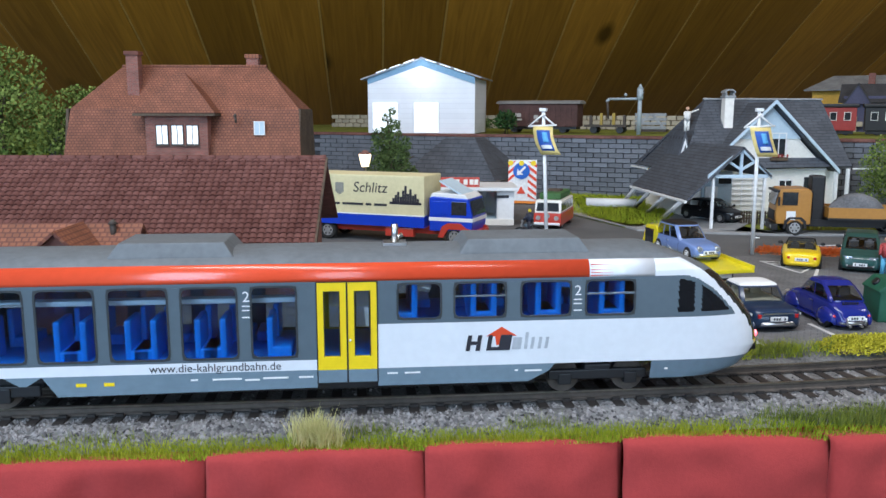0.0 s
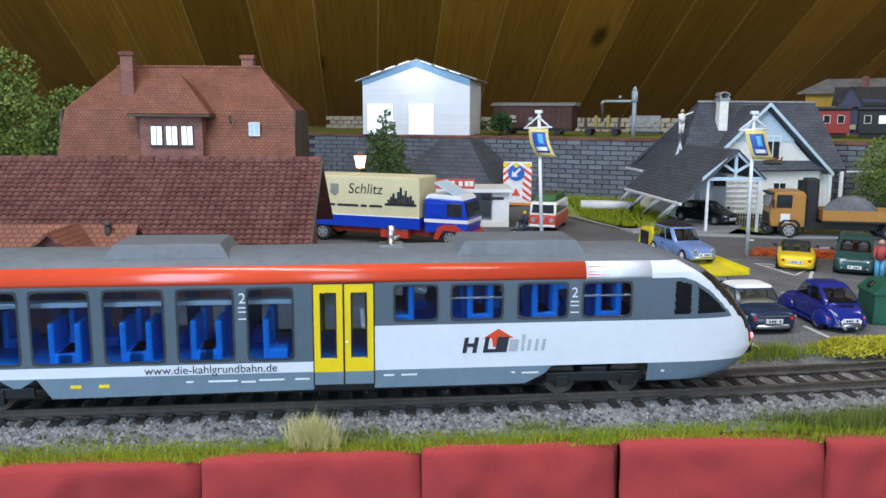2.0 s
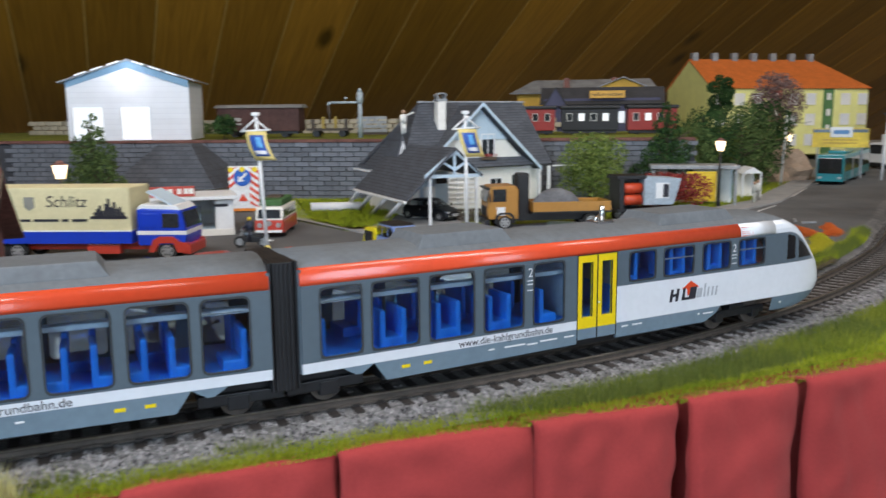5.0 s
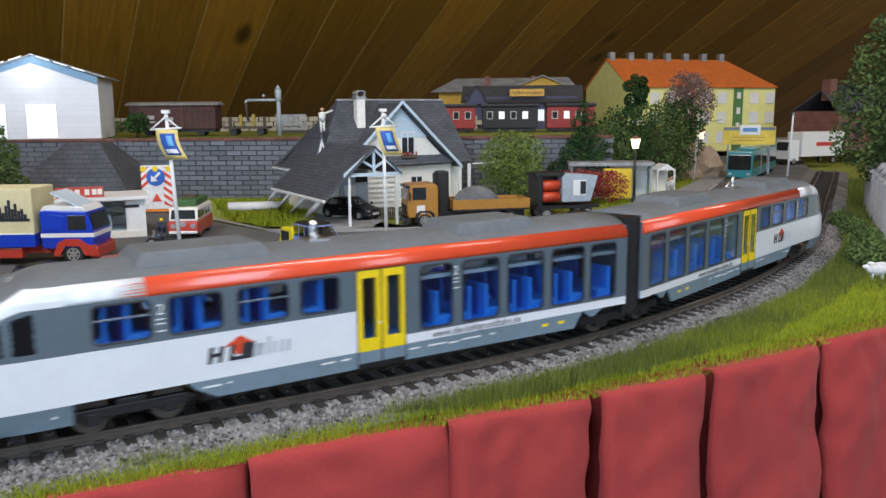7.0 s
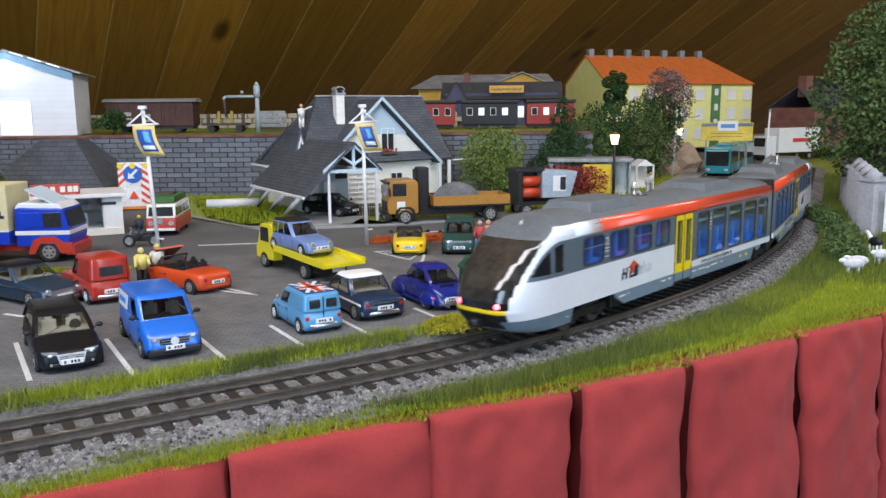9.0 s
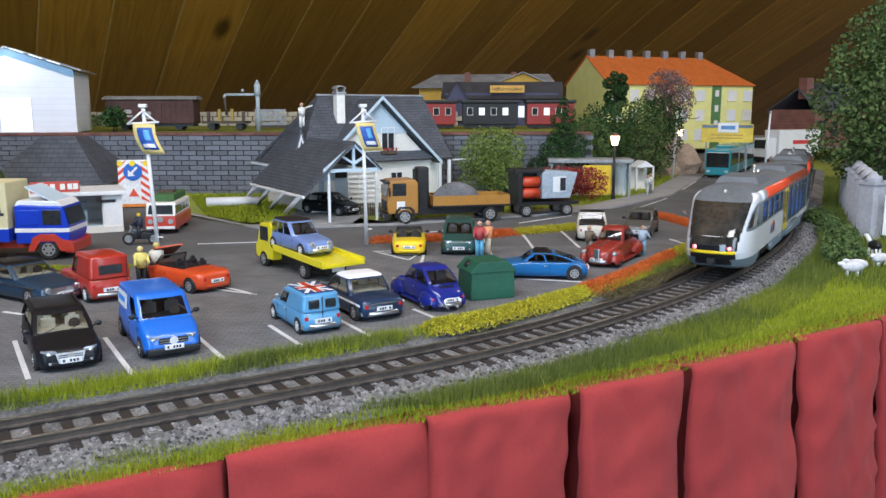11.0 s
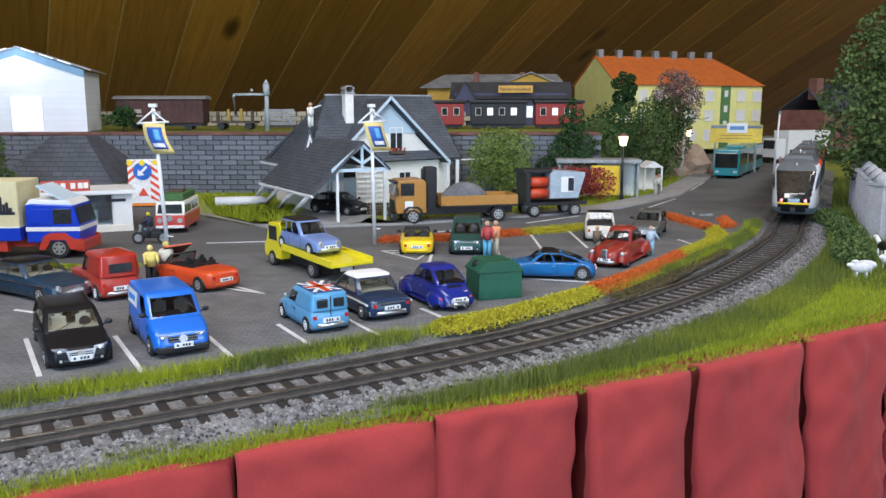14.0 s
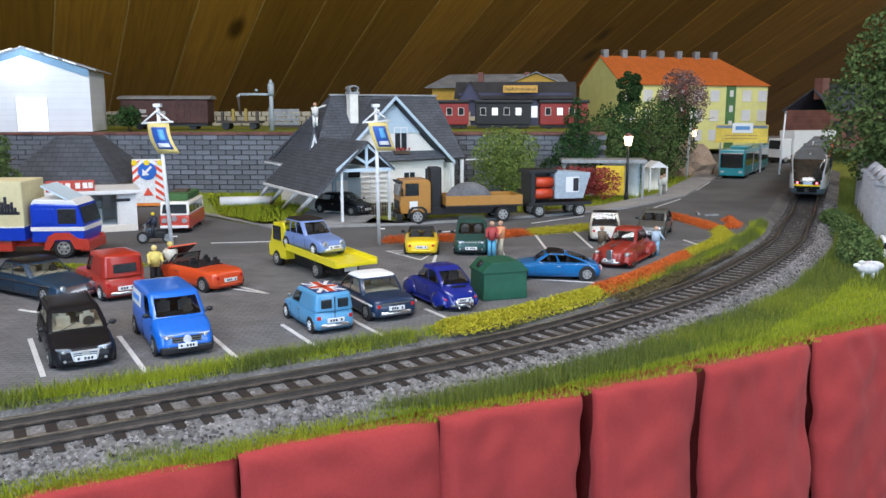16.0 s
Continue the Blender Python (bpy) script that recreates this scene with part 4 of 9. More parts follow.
    for x0, x1 in ((43.5, 78.5), (142, 181)):
        part("roof_unit", box(B(), x0, x1, -11.5, 11.5, 42.8, 47.0, 0.5, 0, (3, 3, 2.2)), M["train_roof"], car, "grey roof equipment housing")
    hb = box(B(), 120.5, 127.5, -3.5, 3.5, 44.2, 45.2, 0.2)
    cyl(hb, (124, -1, 45), (124, -1, 50.5), 1.0)
    cyl(hb, (123, 2, 45), (126.5, 2, 47), 0.7)
    part("roof_horn", hb, M["chrome"], car, "small metal horn on the roof")
    # inside
    part("interior_floor", box(B(), 4, END, -15.2, 15.2, 11.3, 14.6), M["seat"], car)
    part("interior_step", box(B(), 119, END, -15.2, 15.2, 14.6, 24.0), M["seat"], car)
    part("interior_ceiling", box(B(), 4, END, -14, 14, 38.5, 39.2), M["lining"], car)
    seats = [(9, 13), (28, 13), (35, 13), (47, 13), (54, 13), (66, 13), (73, 13), (86, 13), (127, 22), (144, 22), (150, 22), (163, 22), (169, 22), (182, 22), (188, 22)]
    s = B()
    box(s, -0.9, 0.9, -5.8, 5.8, 0, 13.0, 0.7)
    box(s, 0.5, 6.0, -5.8, 5.8, 0, 4.6, 0.7)
    first = part("seat", s, M["seat"], car, "blue seat")
    k = 0
    for x, z in seats:
        for sy in (-8.6, 8.6):
            o = first if k == 0 else twin(first, car)
            k += 1
            o.matrix_basis = pose((x + 2) * MM, sy * MM, z * MM, 0, 0, 180 if k % 4 < 2 else 0)
    for sy in (-1, 1):
        rk = box(B(), 5, 98, *sorted((sy * 13.4, sy * 9.5)), 30.2, 31.6, 0.2)
        part("luggage_rack", rk, M["white"], car, "pale luggage rack")
    part("partition", box(B(), 99.2, 100.2, -15, 15, 13, 38), M["lining"], car)
    part("partition", box(B(), 119.2, 120.2, -15, 15, 13, 38), M["lining"], car)
    # nose: level slices from the sides round to the front, sorted into its parts
    zs = [5.2, 6.5, 8.5, 11, 12.6, 13.8, 15.0, 16.2, 17.6, 20, 22, 24, 26, 28.5, 31, 33.5, 36.5, 38.2, 40.0, 41.3, 42.6, 43.7, 44.3, 44.5]
    zs = sorted(set(zs) | set(np.linspace(5.2, 44.3, 80).round(3)))
    tip = np.interp(zs, [5.2, 7, 11, 14, 18, 22, 25, 30, 35, 38, 41, 43, 44.5], [224, 230, 234, 235.8, 235.4, 233.8, 231.6, 227.4, 222.4, 218, 211, 205, END + 0.2])
    wid = np.interp(zs, [5.2, 11, 36.5, 38.2, 40, 41.3, 42.6, 43.7, 44.3, 44.5], [14.9, W, W, W - 0.05, W - 0.7, 14.2, 12.6, 9, 4.5, 0.3])
    # columns: even steps along the flank, then even steps across the front
    K = 0.58
    flank = [(u, (1 - (u ** (1 / K)) ** 2) ** (K / 2)) for u in np.linspace(0, 0.86, 46)]
    front_y = np.linspace(flank[-1][1], 0, 22)[1:]
    flank += [((1 - (v ** (1 / K)) ** 2) ** (K / 2), v) for v in front_y]
    cols = [(u, -v) for u, v in flank] + [(u, v) for u, v in flank[-2::-1]]
    nu = len(cols) - 1
    grid = []
    for z, xf, w in zip(zs, tip, wid):
        grid.append([(END + (xf - END) * u, v * w, z) for u, v in cols])
    bins = {}
    for j in range(len(zs) - 1):
        for i in range(nu):
            q = [grid[j][i], grid[j][i + 1], grid[j + 1][i + 1], grid[j + 1][i]]
            x, y, z = (sum(v[k] for v in q) / 4 for k in range(3))
            w, xf = np.interp(z, zs, wid), np.interp(z, zs, tip)
            front = abs(y) < w * np.interp(z, [8, 14, 20, 30, 38], [0.64, 0.67, 0.72, 0.81, 0.86])
            arc = 36.6 - max(0, x - 206) ** 2 * 0.034
            if z < 11:
                key = "nose_skirt" if not (front and 7.5 < z and abs(y) < 8.5) else "coupler_bay"
            elif front and z < 13.6:
                key = "coupler_bay"
            elif front and 13.6 <= z < 15.1:
                key = "yellow_stripe"
            elif front and 15.1 <= z < 17.7:
                key = "lamp_panel"
            elif front and z >= 37.4:
                key = "nose_roof"
            elif front and 17.7 <= z < 37.4:
                key = "windscreen"
            elif z > 41.1 and x < 216:
                key = "nose_roof"
            elif 24 < z < arc and x < 226:
                key = ("cab_window" if x < 212.6 else "cab_quarter_window") if (206.4 < x < 211.4 or 213.6 < x) and 25.3 < z < arc - 1.3 else "cab_side"
                if key.endswith("window") and y > 0:
                    key += "_off"
            else:
                key = "nose_shell"
            bins.setdefault(key, []).append(q)
    looks = {"nose_skirt": ("skirt", "grey-blue front skirt"), "coupler_bay": ("black", "black coupler bay"), "yellow_stripe": ("yellow", "yellow front stripe"),
             "lamp_panel": ("gloss_black", "black lamp panel"), "windscreen": ("screen", "large dark windscreen"), "nose_roof": ("train_roof", "grey nose roof"),
             "cab_window": ("gloss_black", "dark cab side window"), "cab_window_off": ("gloss_black", "dark cab side window"), "cab_quarter_window": ("gloss_black", "pointed dark cab window"),
             "cab_quarter_window_off": ("gloss_black", "pointed dark cab window"), "cab_side": ("train_grey", "blue-grey cab side"), "nose_shell": ("train_white", "white rounded nose shell")}
    for key, qs in bins.items():
        b = B()
        for q in qs:
            b.faces.new([b.verts.new(v) for v in q])
        bmesh.ops.remove_doubles(b, verts=b.verts, dist=0.001)
        bmesh.ops.recalc_face_normals(b, faces=b.faces)
        part(key.replace("_off", ""), b, M[looks[key][0]], car, looks[key][1], smooth=True)
    for sy in (-8.0, 8.0):
        lx = END + (float(np.interp(16.4, zs, tip)) - END) * (1 - (8.0 / W) ** (2 / K)) ** (K / 2) - 0.3
        part("tail_lamp", ball(B(), (lx, sy, 16.4), 1.15, 0.8, 1, 1, 2), M["tail_on"], car, "lit red tail lamp")
    lettering("front_class_mark", "6", 3, M["white"], car, 209.4, 0, 42.0, 50, 90)
    cb = box(B(), 230, 237, -2, 2, 8.5, 11.5, 0.5)
    cyl(cb, (230, 0, 10), (238.5, 0, 10), 1.4)
    part("coupler", cb, M["black"], car, "black centre coupler")
    # bogies
    def bogie(xc, name):
        b = B()
        for sy in (-11.5, 11.5):
            box(b, xc - 15, xc + 15, sy - 0.8, sy + 0.8, 4.5, 7.5, 0.4)
            for dx in (-10, 10):
                box(b, xc + dx - 2, xc + dx + 2, sy - 1.2, sy + 1.2, 3, 6.5, 0.4)
        box(b, xc - 4, xc + 4, -12, 12, 5, 9, 0.5)
        bg = part(name, b, M["black"], car, "black bogie frame")
        for dx in (-10, 10):
            w = B()
            for sy in (-8.6, 8.6):
                cyl(w, (xc + dx, sy - 0.9, 5.0), (xc + dx, sy + 0.9, 5.0), 5.0, None, 20)
            cyl(w, (xc + dx, -8, 5.0), (xc + dx, 8, 5.0), 0.9)
            part("wheelset", w, M["rail_side"], bg)
    bogie(184, "bogie")
    part("underframe", box(B(), 30, 165, -12.5, 12.5, 3.8, 11.2, 0.6), M["black"], car, "dark underfloor equipment")
    part("underframe", box(B(), 165, 200, -11, 11, 9.5, 11.2), M["black"], car)
    # half of the folded black gangway
    for i in range(6):
        b = B()
        box(b, -2.8 + i * 1.15, -1.85 + i * 1.15, -14.8, 14.8, 6.5, 43.6, 0.4)
        part("bellows_fold", b, M["black"], car, "black rubber gangway fold")
    part("end_wall", box(B(), 3.6, 4.6, -15.4, 15.4, 11, 41), M["train_grey"], car)
    b = B()
    for sy in (-11.8, 11.8):
        box(b, 0.2, 24, sy - 0.8, sy + 0.8, 4.2, 7.5, 0.4)
        box(b, 10, 16, sy - 1.2, sy + 1.2, 2.6, 7, 0.4)
    box(b, 0.2, 24, -10, 10, 6, 10)
    jb = part("joint_bogie", b, M["black"], car, "half of the shared black bogie")
    w = B()
    for sy in (-8.6, 8.6):
        cyl(w, (13, sy - 0.9, 5.0), (13, sy + 0.9, 5.0), 5.0, None, 20)
    part("wheelset", w, M["rail_side"], jb)
    return car


# how far the leading nose has come along the track, second by second
RUN = [(0, 690.3), (2.2, 690.3), (2.4, 691.3), (2.6, 697), (2.8, 704.5), (3.0, 713.5), (3.2, 727), (3.4, 741.5), (3.6, 757), (3.8, 771), (4.0, 786.2),
       (4.25, 804), (4.5, 823.5), (4.75, 844.4), (5.0, 866), (5.25, 887), (5.5, 908), (6.0, 950), (6.5, 991), (7.0, 1034), (7.3, 1060), (7.7, 1095.5),
       (8.1, 1130), (8.5, 1163), (8.8, 1188), (9.0, 1204.5), (9.2, 1221), (9.7, 1263), (10.2, 1306), (10.7, 1347), (11.3, 1396), (12.0, 1452),
       (12.5, 1491), (13.0, 1532), (13.5, 1575), (14.0, 1616), (14.5, 1656), (15.0, 1697), (15.5, 1739), (16.0, 1780)]


def unit_pose(s, half):
    """half 0 leads, half 1 trails; both hang on the middle joint."""
    joint = on_track(s - 243)[0]
    out = on_track(s - 59)[0] if half == 0 else on_track(s - 427)[0]
    a = math.degrees(math.atan2(out[1] - joint[1], out[0] - joint[0]))
    shift = (2.9 if half == 0 else -3.5) * np.array([math.cos(radians(a)), math.sin(radians(a))])
    return pose((joint[0] + shift[0]) * MM, (joint[1] + shift[1]) * MM, 0, 0, 0, a)


# ---------------------------------------------------------------- buildings
def windowed(parent, x, z, w, h, y=0.0, bars=1, frame_m="white", pane_m="dark_pane", rz=0, sill=True, dx=0, dy=0):
    """A window on a wall that faces local -y: frame proud of the wall, pane, sill."""
    f = B()
    t = max(0.5, w * 0.07)
    for q in ((x - w / 2, x + w / 2, z, z + t), (x - w / 2, x + w / 2, z + h - t, z + h), (x - w / 2, x - w / 2 + t, z + t, z + h - t), (x + w / 2 - t, x + w / 2, z + t, z + h - t)):
        box(f, q[0], q[1], y - 0.7, y + 0.2, q[2], q[3])
    for k in range(bars):
        xx = x - w / 2 + w * (k + 1) / (bars + 1)
        box(f, xx - t * 0.4, xx + t * 0.4, y - 0.6, y + 0.1, z + t, z + h - t)
    wn = part("window", f, M[frame_m], parent)
    p = part("pane", box(B(), x - w / 2 + t, x + w / 2 - t, y - 0.3, y - 0.05, z + t, z + h - t), M[pane_m], wn)
    if sill:
        part("sill", box(B(), x - w / 2 - 0.5, x + w / 2 + 0.5, y - 1.3, y, z - 0.7, z), M[frame_m], wn)
    if rz or dx or dy:
        wn.matrix_basis = pose(dx * MM, dy * MM, 0, 0, 0, rz)
    return wn


def roof_plane(parent, pts, material, th=1.3, name="roof", label=""):
    """A roof slab through 4 corners: eave left, eave right, ridge right, ridge left; slates run along its own x."""
    p = [Vector(q) for q in pts]
    ax = (p[1] - p[0]).normalized()
    az = ax.cross(p[-1] - p[0]).normalized()
    ay = az.cross(ax)
    m = Matrix((ax, ay, az)).transposed()
    b = B()
    loc = [m.transposed() @ (q - p[0]) for q in p]
    plate(b, [tuple(q) for q in loc], th)
    ob = part(name, b, material, parent, label)
    mm = m.to_4x4()
    mm.translation = p[0] * MM
    ob.matrix_basis = mm
    return ob


def slate_house():
    h = thing("detached_house", "cream house with steep slate-grey roofs and a carport", "house", -49, 700, 1, 30)
    # body
    b = prism(B(), [(-50, 0), (50, 0), (50, 38), (0, 87), (-50, 38)], 2, 60)
    part("gable_wall", b, M["cream"], h, "cream rendered walls")
    b = prism(B(), [(-27, 62), (27, 62), (0, 88.6)], 1.0, 2.2)
    part("gable_boarding", b, M["pale_blue"], h, "pale blue boarding in the gable")
    part("side_wing", box(B(), 50, 64, 6, 84, 0, 40), M["cream"], h)
    part("rear_wing", box(B(), -70, 64, 60, 84, 0, 40), M["cream"], h)
    part("side_wing", box(B(), -72, -50, -20, 84, 0, 34), M["cream"], h)
    S = M["slate"]
    roof_plane(h, [(-75, -6, 38), (69, -4, 40), (66, 45, 94), (-38, 45, 94)], S)
    roof_plane(h, [(69, 94, 40), (-75, 94, 40), (-38, 45.2, 94), (66, 45.2, 94)], S)
    roof_plane(h, [(-75, 110, 36), (-75, -6, 36), (-38, 44, 94)], S)
    for sx in (1, -1):
        e = (sx * 56, 36.5)
        if sx > 0:
            roof_plane(h, [(e[0], -6, e[1]), (e[0], 50, e[1]), (0, 50, 91.4), (0, -6, 91.4)], S)
        else:
            roof_plane(h, [(e[0], 50, e[1]), (e[0], -6, e[1]), (0, -6, 91.4), (0, 50, 91.4)], S)
        bb = plate(B(), [(sx * 57, -6.4, 34.2), (0.0, -6.4, 90.0), (0.0, -6.4, 93.0), (sx * 57, -6.4, 37.4)], 1.2)
        part("bargeboard", bb, M["pale_blue"], h, "pale blue bargeboard")
    part("ridge_cap", box(B(), -39, 67, 43.4, 46.6, 93.5, 95.2, 0.5), M["tin"], h)
    # carport and porch roof
    roof_plane(h, [(-100, 40, 22), (-100, -82, 22), (-60, -82, 59), (-60, 40, 59)], S)
    roof_plane(h, [(-38, -82, 38.5), (-38, 6, 38.5), (-60, 6, 59.2), (-60, -82, 59.2)], S)
    part("gutter", box(B(), -102, -100, -83, 40, 19.6, 21.6, 0.4), M["white"], h, "white gutter")
    part("gutter", box(B(), -78, -76, 70, 112, 33, 34.6, 0.4), M["white"], h, "white gutter")
    part("gutter", box(B(), 69, 88, -6, -4.5, 37.4, 38.6, 0.3), M["white"], h, "white gutter")
    pc = B()
    plate(pc, [(-61, -79.5, 38), (-59, -79.5, 38), (-59, -79.5, 56), (-61, -79.5, 56)], 1.6)
    box(pc, -82, -40, -80, -78, 37, 39.4)
    for sx, x1 in ((-1, -82), (1, -40)):
        plate(pc, [(-60, -79.8, 55), (-60, -79.8, 58), (x1 + sx * 2, -79.8, 39.4), (x1 + sx * 2, -79.8, 36.5)], 1.5)
        plate(pc, [(-60, -79, 42), (-60, -79, 44), (-60 + sx * 10, -79, 50), (-60 + sx * 10, -79, 48)], 1.5)
    part("porch_truss", pc, M["pale_blue"], h, "pale blue open timber truss")
    for x in (-80, -42):
        part("porch_post", box(B(), x - 0.9, x + 0.9, -80, -78.2, 0, 38, 0.2), M["white"], h, "white timber post")
    for x in (56, 66):
        part("porch_post", box(B(), x - 1.2, x + 1.2, -5, -2.6, 0, 38, 0.3), M["white"], h, "white timber post")
    part("porch_wall", box(B(), -64, -40, -22, -20, 0, 38), M["pale_blue"], h, "pale blue porch wall")
    part("front_door", box(B(), -62, -52, -24, -22.2, 0, 26, 0.5), M["white"], h, "white front door")
    part("transom_window", box(B(), -51, -41, -23, -22.1, 28, 35), M["dark_pane"], h)
    # slanting struts under the carport eave
    hm = h.matrix_basis.inverted()
    for i in range(4):
        t = i / 3
        foot = hm @ (Vector((-122 - 53 * t, 641 + 96 * t, 1)) * MM) / MM
        top = Vector((-99, -72 + 34 * i, 21))
        part("carport_strut", cyl(B(), tuple(foot), tuple(top), 1.7, 1.7, 6), M["white"], h, "white slanting strut")
    # two small dormers
    for x in (-66, -56):
        d = B()
        y = 12 + (x + 66) * 0.6
        prism(d, [(x - 6.5, 44), (x + 6.5, 44), (x, 68)], y, y + 34)
        part("dormer", d, S, h, "slate-hung pointed dormer")
        p = prism(B(), [(x - 4.2, 46.5), (x + 4.2, 46.5), (x, 62)], y - 0.9, y - 0.1)
        dw = part("dormer_window", p, M["white"], h, "white triangular window")
        part("pane", prism(B(), [(x - 2.2, 48), (x + 2.2, 48), (x, 57)], y - 1.2, y - 0.95), M["dark_pane"], dw)
    # chimney
    c = box(B(), -28.8, -21.2, 23.4, 31, 60, 95.5, 0.3)
    ch = part("chimney", c, M["cream"], h, "cream rendered chimney")
    c = box(B(), -29.8, -20.2, 22.4, 32, 95, 96.8, 0.3)
    for sx in (-28.8, -22.4):
        box(c, sx, sx + 1.2, 23.2, 31.2, 96.4, 99)
    n = 8
    pts = [(-25 + 4.8 * math.cos(math.pi * i / n), 99 + 3.2 * math.sin(math.pi * i / n)) for i in range(n + 1)]
    pts += [(-25 + 3.7 * math.cos(math.pi * i / n), 99 + 2.2 * math.sin(math.pi * i / n)) for i in range(n, -1, -1)]
    prism(c, pts, 22.8, 31.6)
    part("chimney_cowl", c, M["tin"], ch, "arched chimney cowl")
    windowed(h, 8, 48, 13, 19, 1.4, 1)
    part("flower_box", box(B(), 1, 15, -2.2, 0.6, 44.5, 47.2, 0.3), M["bark"], h, "wooden window box")
    fl = B()
    for i in range(26):
        ball(fl, (random.uniform(1.5, 14.5), random.uniform(-2.6, -0.4), 47.5 + random.random() * 1.8), random.uniform(0.6, 1.0))
    part("flowers", fl, M["red_leaf"], h, "red window-box flowers")
    windowed(h, 16, 12, 12, 17, 1.4, 1)
    part("terrace_door", box(B(), 32, 44, 0.4, 2.1, 1, 31, 0.3), M["dark_pane"], h, "glazed terrace door")
    tr = part("trellis", box(B(), -30, -29, 0.6, 1.4, 2, 32), M["white"], h, "white wall trellis")
    for k in range(7):
        part("slat", box(B(), -28.9, -2, 0.2, 1.2, 4 + k * 4.2, 5 + k * 4.2), M["white"], tr)
    for x in (-21, -12, -3):
        part("upright", box(B(), x, x + 1, 1.25, 1.9, 2, 32), M["white"], tr)
    part("storey_band", box(B(), -50, 50, 0.6, 2.2, 36.5, 38.5), M["white"], h, "white storey band")
    return h


def white_shed():
    s = thing("white_shed", "white boarded shed with blue gable trim and lit windows", "shed", -417, 809, 61, 14)
    s.scale = (1.06, 1.0, 1.05)
    # faces -y; width 114
    b = prism(B(), [(-57, 0), (57, 0), (57, 57), (0, 76), (-57, 57)], 0, 90)
    part("shed_wall", b, M["shed_wall"], s, "white horizontal boarding")
    for sx in (-1, 1):
        b = plate(B(), [(sx * 57, -0.5, 51), (0, -0.5, 70), (0, -0.5, 77), (sx * 57, -0.5, 58)], 0.9)
        part("gable_trim", b, M["shed_trim"], s, "steel blue trim board")
        b = plate(B(), [(sx * 64, -4, 56.6), (0, -4, 77.6), (0, 92, 77.6), (sx * 64, 92, 56.6)], 1.4)
        part("roof", b, M["tin"], s, "grey tin roof slope")
        for k in range(3):
            x0 = 6 + k * 15
            f = lambda x: 77.6 - abs(x) * 21 / 64
            b = plate(B(), [(sx * x0, -4.4, f(x0) - 0.1), (sx * (x0 + 11), -4.4, f(x0 + 11) - 0.1), (sx * (x0 + 11), -4.4, f(x0 + 11) + 1.0), (sx * x0, -4.4, f(x0) + 1.0)], 0.4)
            part("light_strip", b, M["window_on"], s, "lit edge strip")
    for x, w, z, hh in ((-38, 27, 0.8, 31), (6, 26, 0.8, 31), (2, 9, 55, 9)):
        f = part("window", box(B(), x - w / 2, x + w / 2, -0.9, 0.2, z, z + hh), M["window_on"], s, "brightly lit window")
        g = B()
        box(g, x - w / 2 - 0.6, x - w / 2, -1.1, 0.2, z, z + hh)
        box(g, x + w / 2, x + w / 2 + 0.6, -1.1, 0.2, z, z + hh)
        part("window_frame", g, M["white"], f)
    bulb("shed_gable_lamp", (-412, 790, 131), 0.02, (0.95, 0.97, 1.0), 1.5)
    return s


def tiles_on(parent, p0, ax, up, nx, ny, w, h, name="roof_tiles"):
    """Rows of small curved tiles laid on a slope: p0 eave corner, ax along the eave, up the slope."""
    p0, ax, up = (np.array(v, float) for v in (p0, ax, up))
    nrm = np.cross(ax, up)
    vs, fs = [], []
    prof = [(0.02, 0.0), (0.22, 0.75), (0.5, 1.0), (0.78, 0.75), (0.98, 0.0)]
    for j in range(ny):
        for i in range(nx):
            o = len(vs)
            tilt = random.uniform(-0.06, 0.06)
            for v, lift in ((0.0, 1.0), (1.08, 0.12)):
                for u, z in prof:
                    vs.append(p0 + ax * w * (i + u) + up * h * (j + v) + nrm * (lift * 0.75 + z * w * 0.24 + tilt))
            for k in range(5):
                u, z = prof[k]
                vs.append(p0 + ax * w * (i + u) + up * h * j + nrm * (-0.3))
            for k in range(4):
                fs.append((o + k, o + k + 1, o + 6 + k, o + 5 + k))
                fs.append((o + 10 + k, o + 11 + k, o + k + 1, o + k))
    return raw(name, vs, fs, M["roof_tile"], parent, "brown-red curved pantiles")


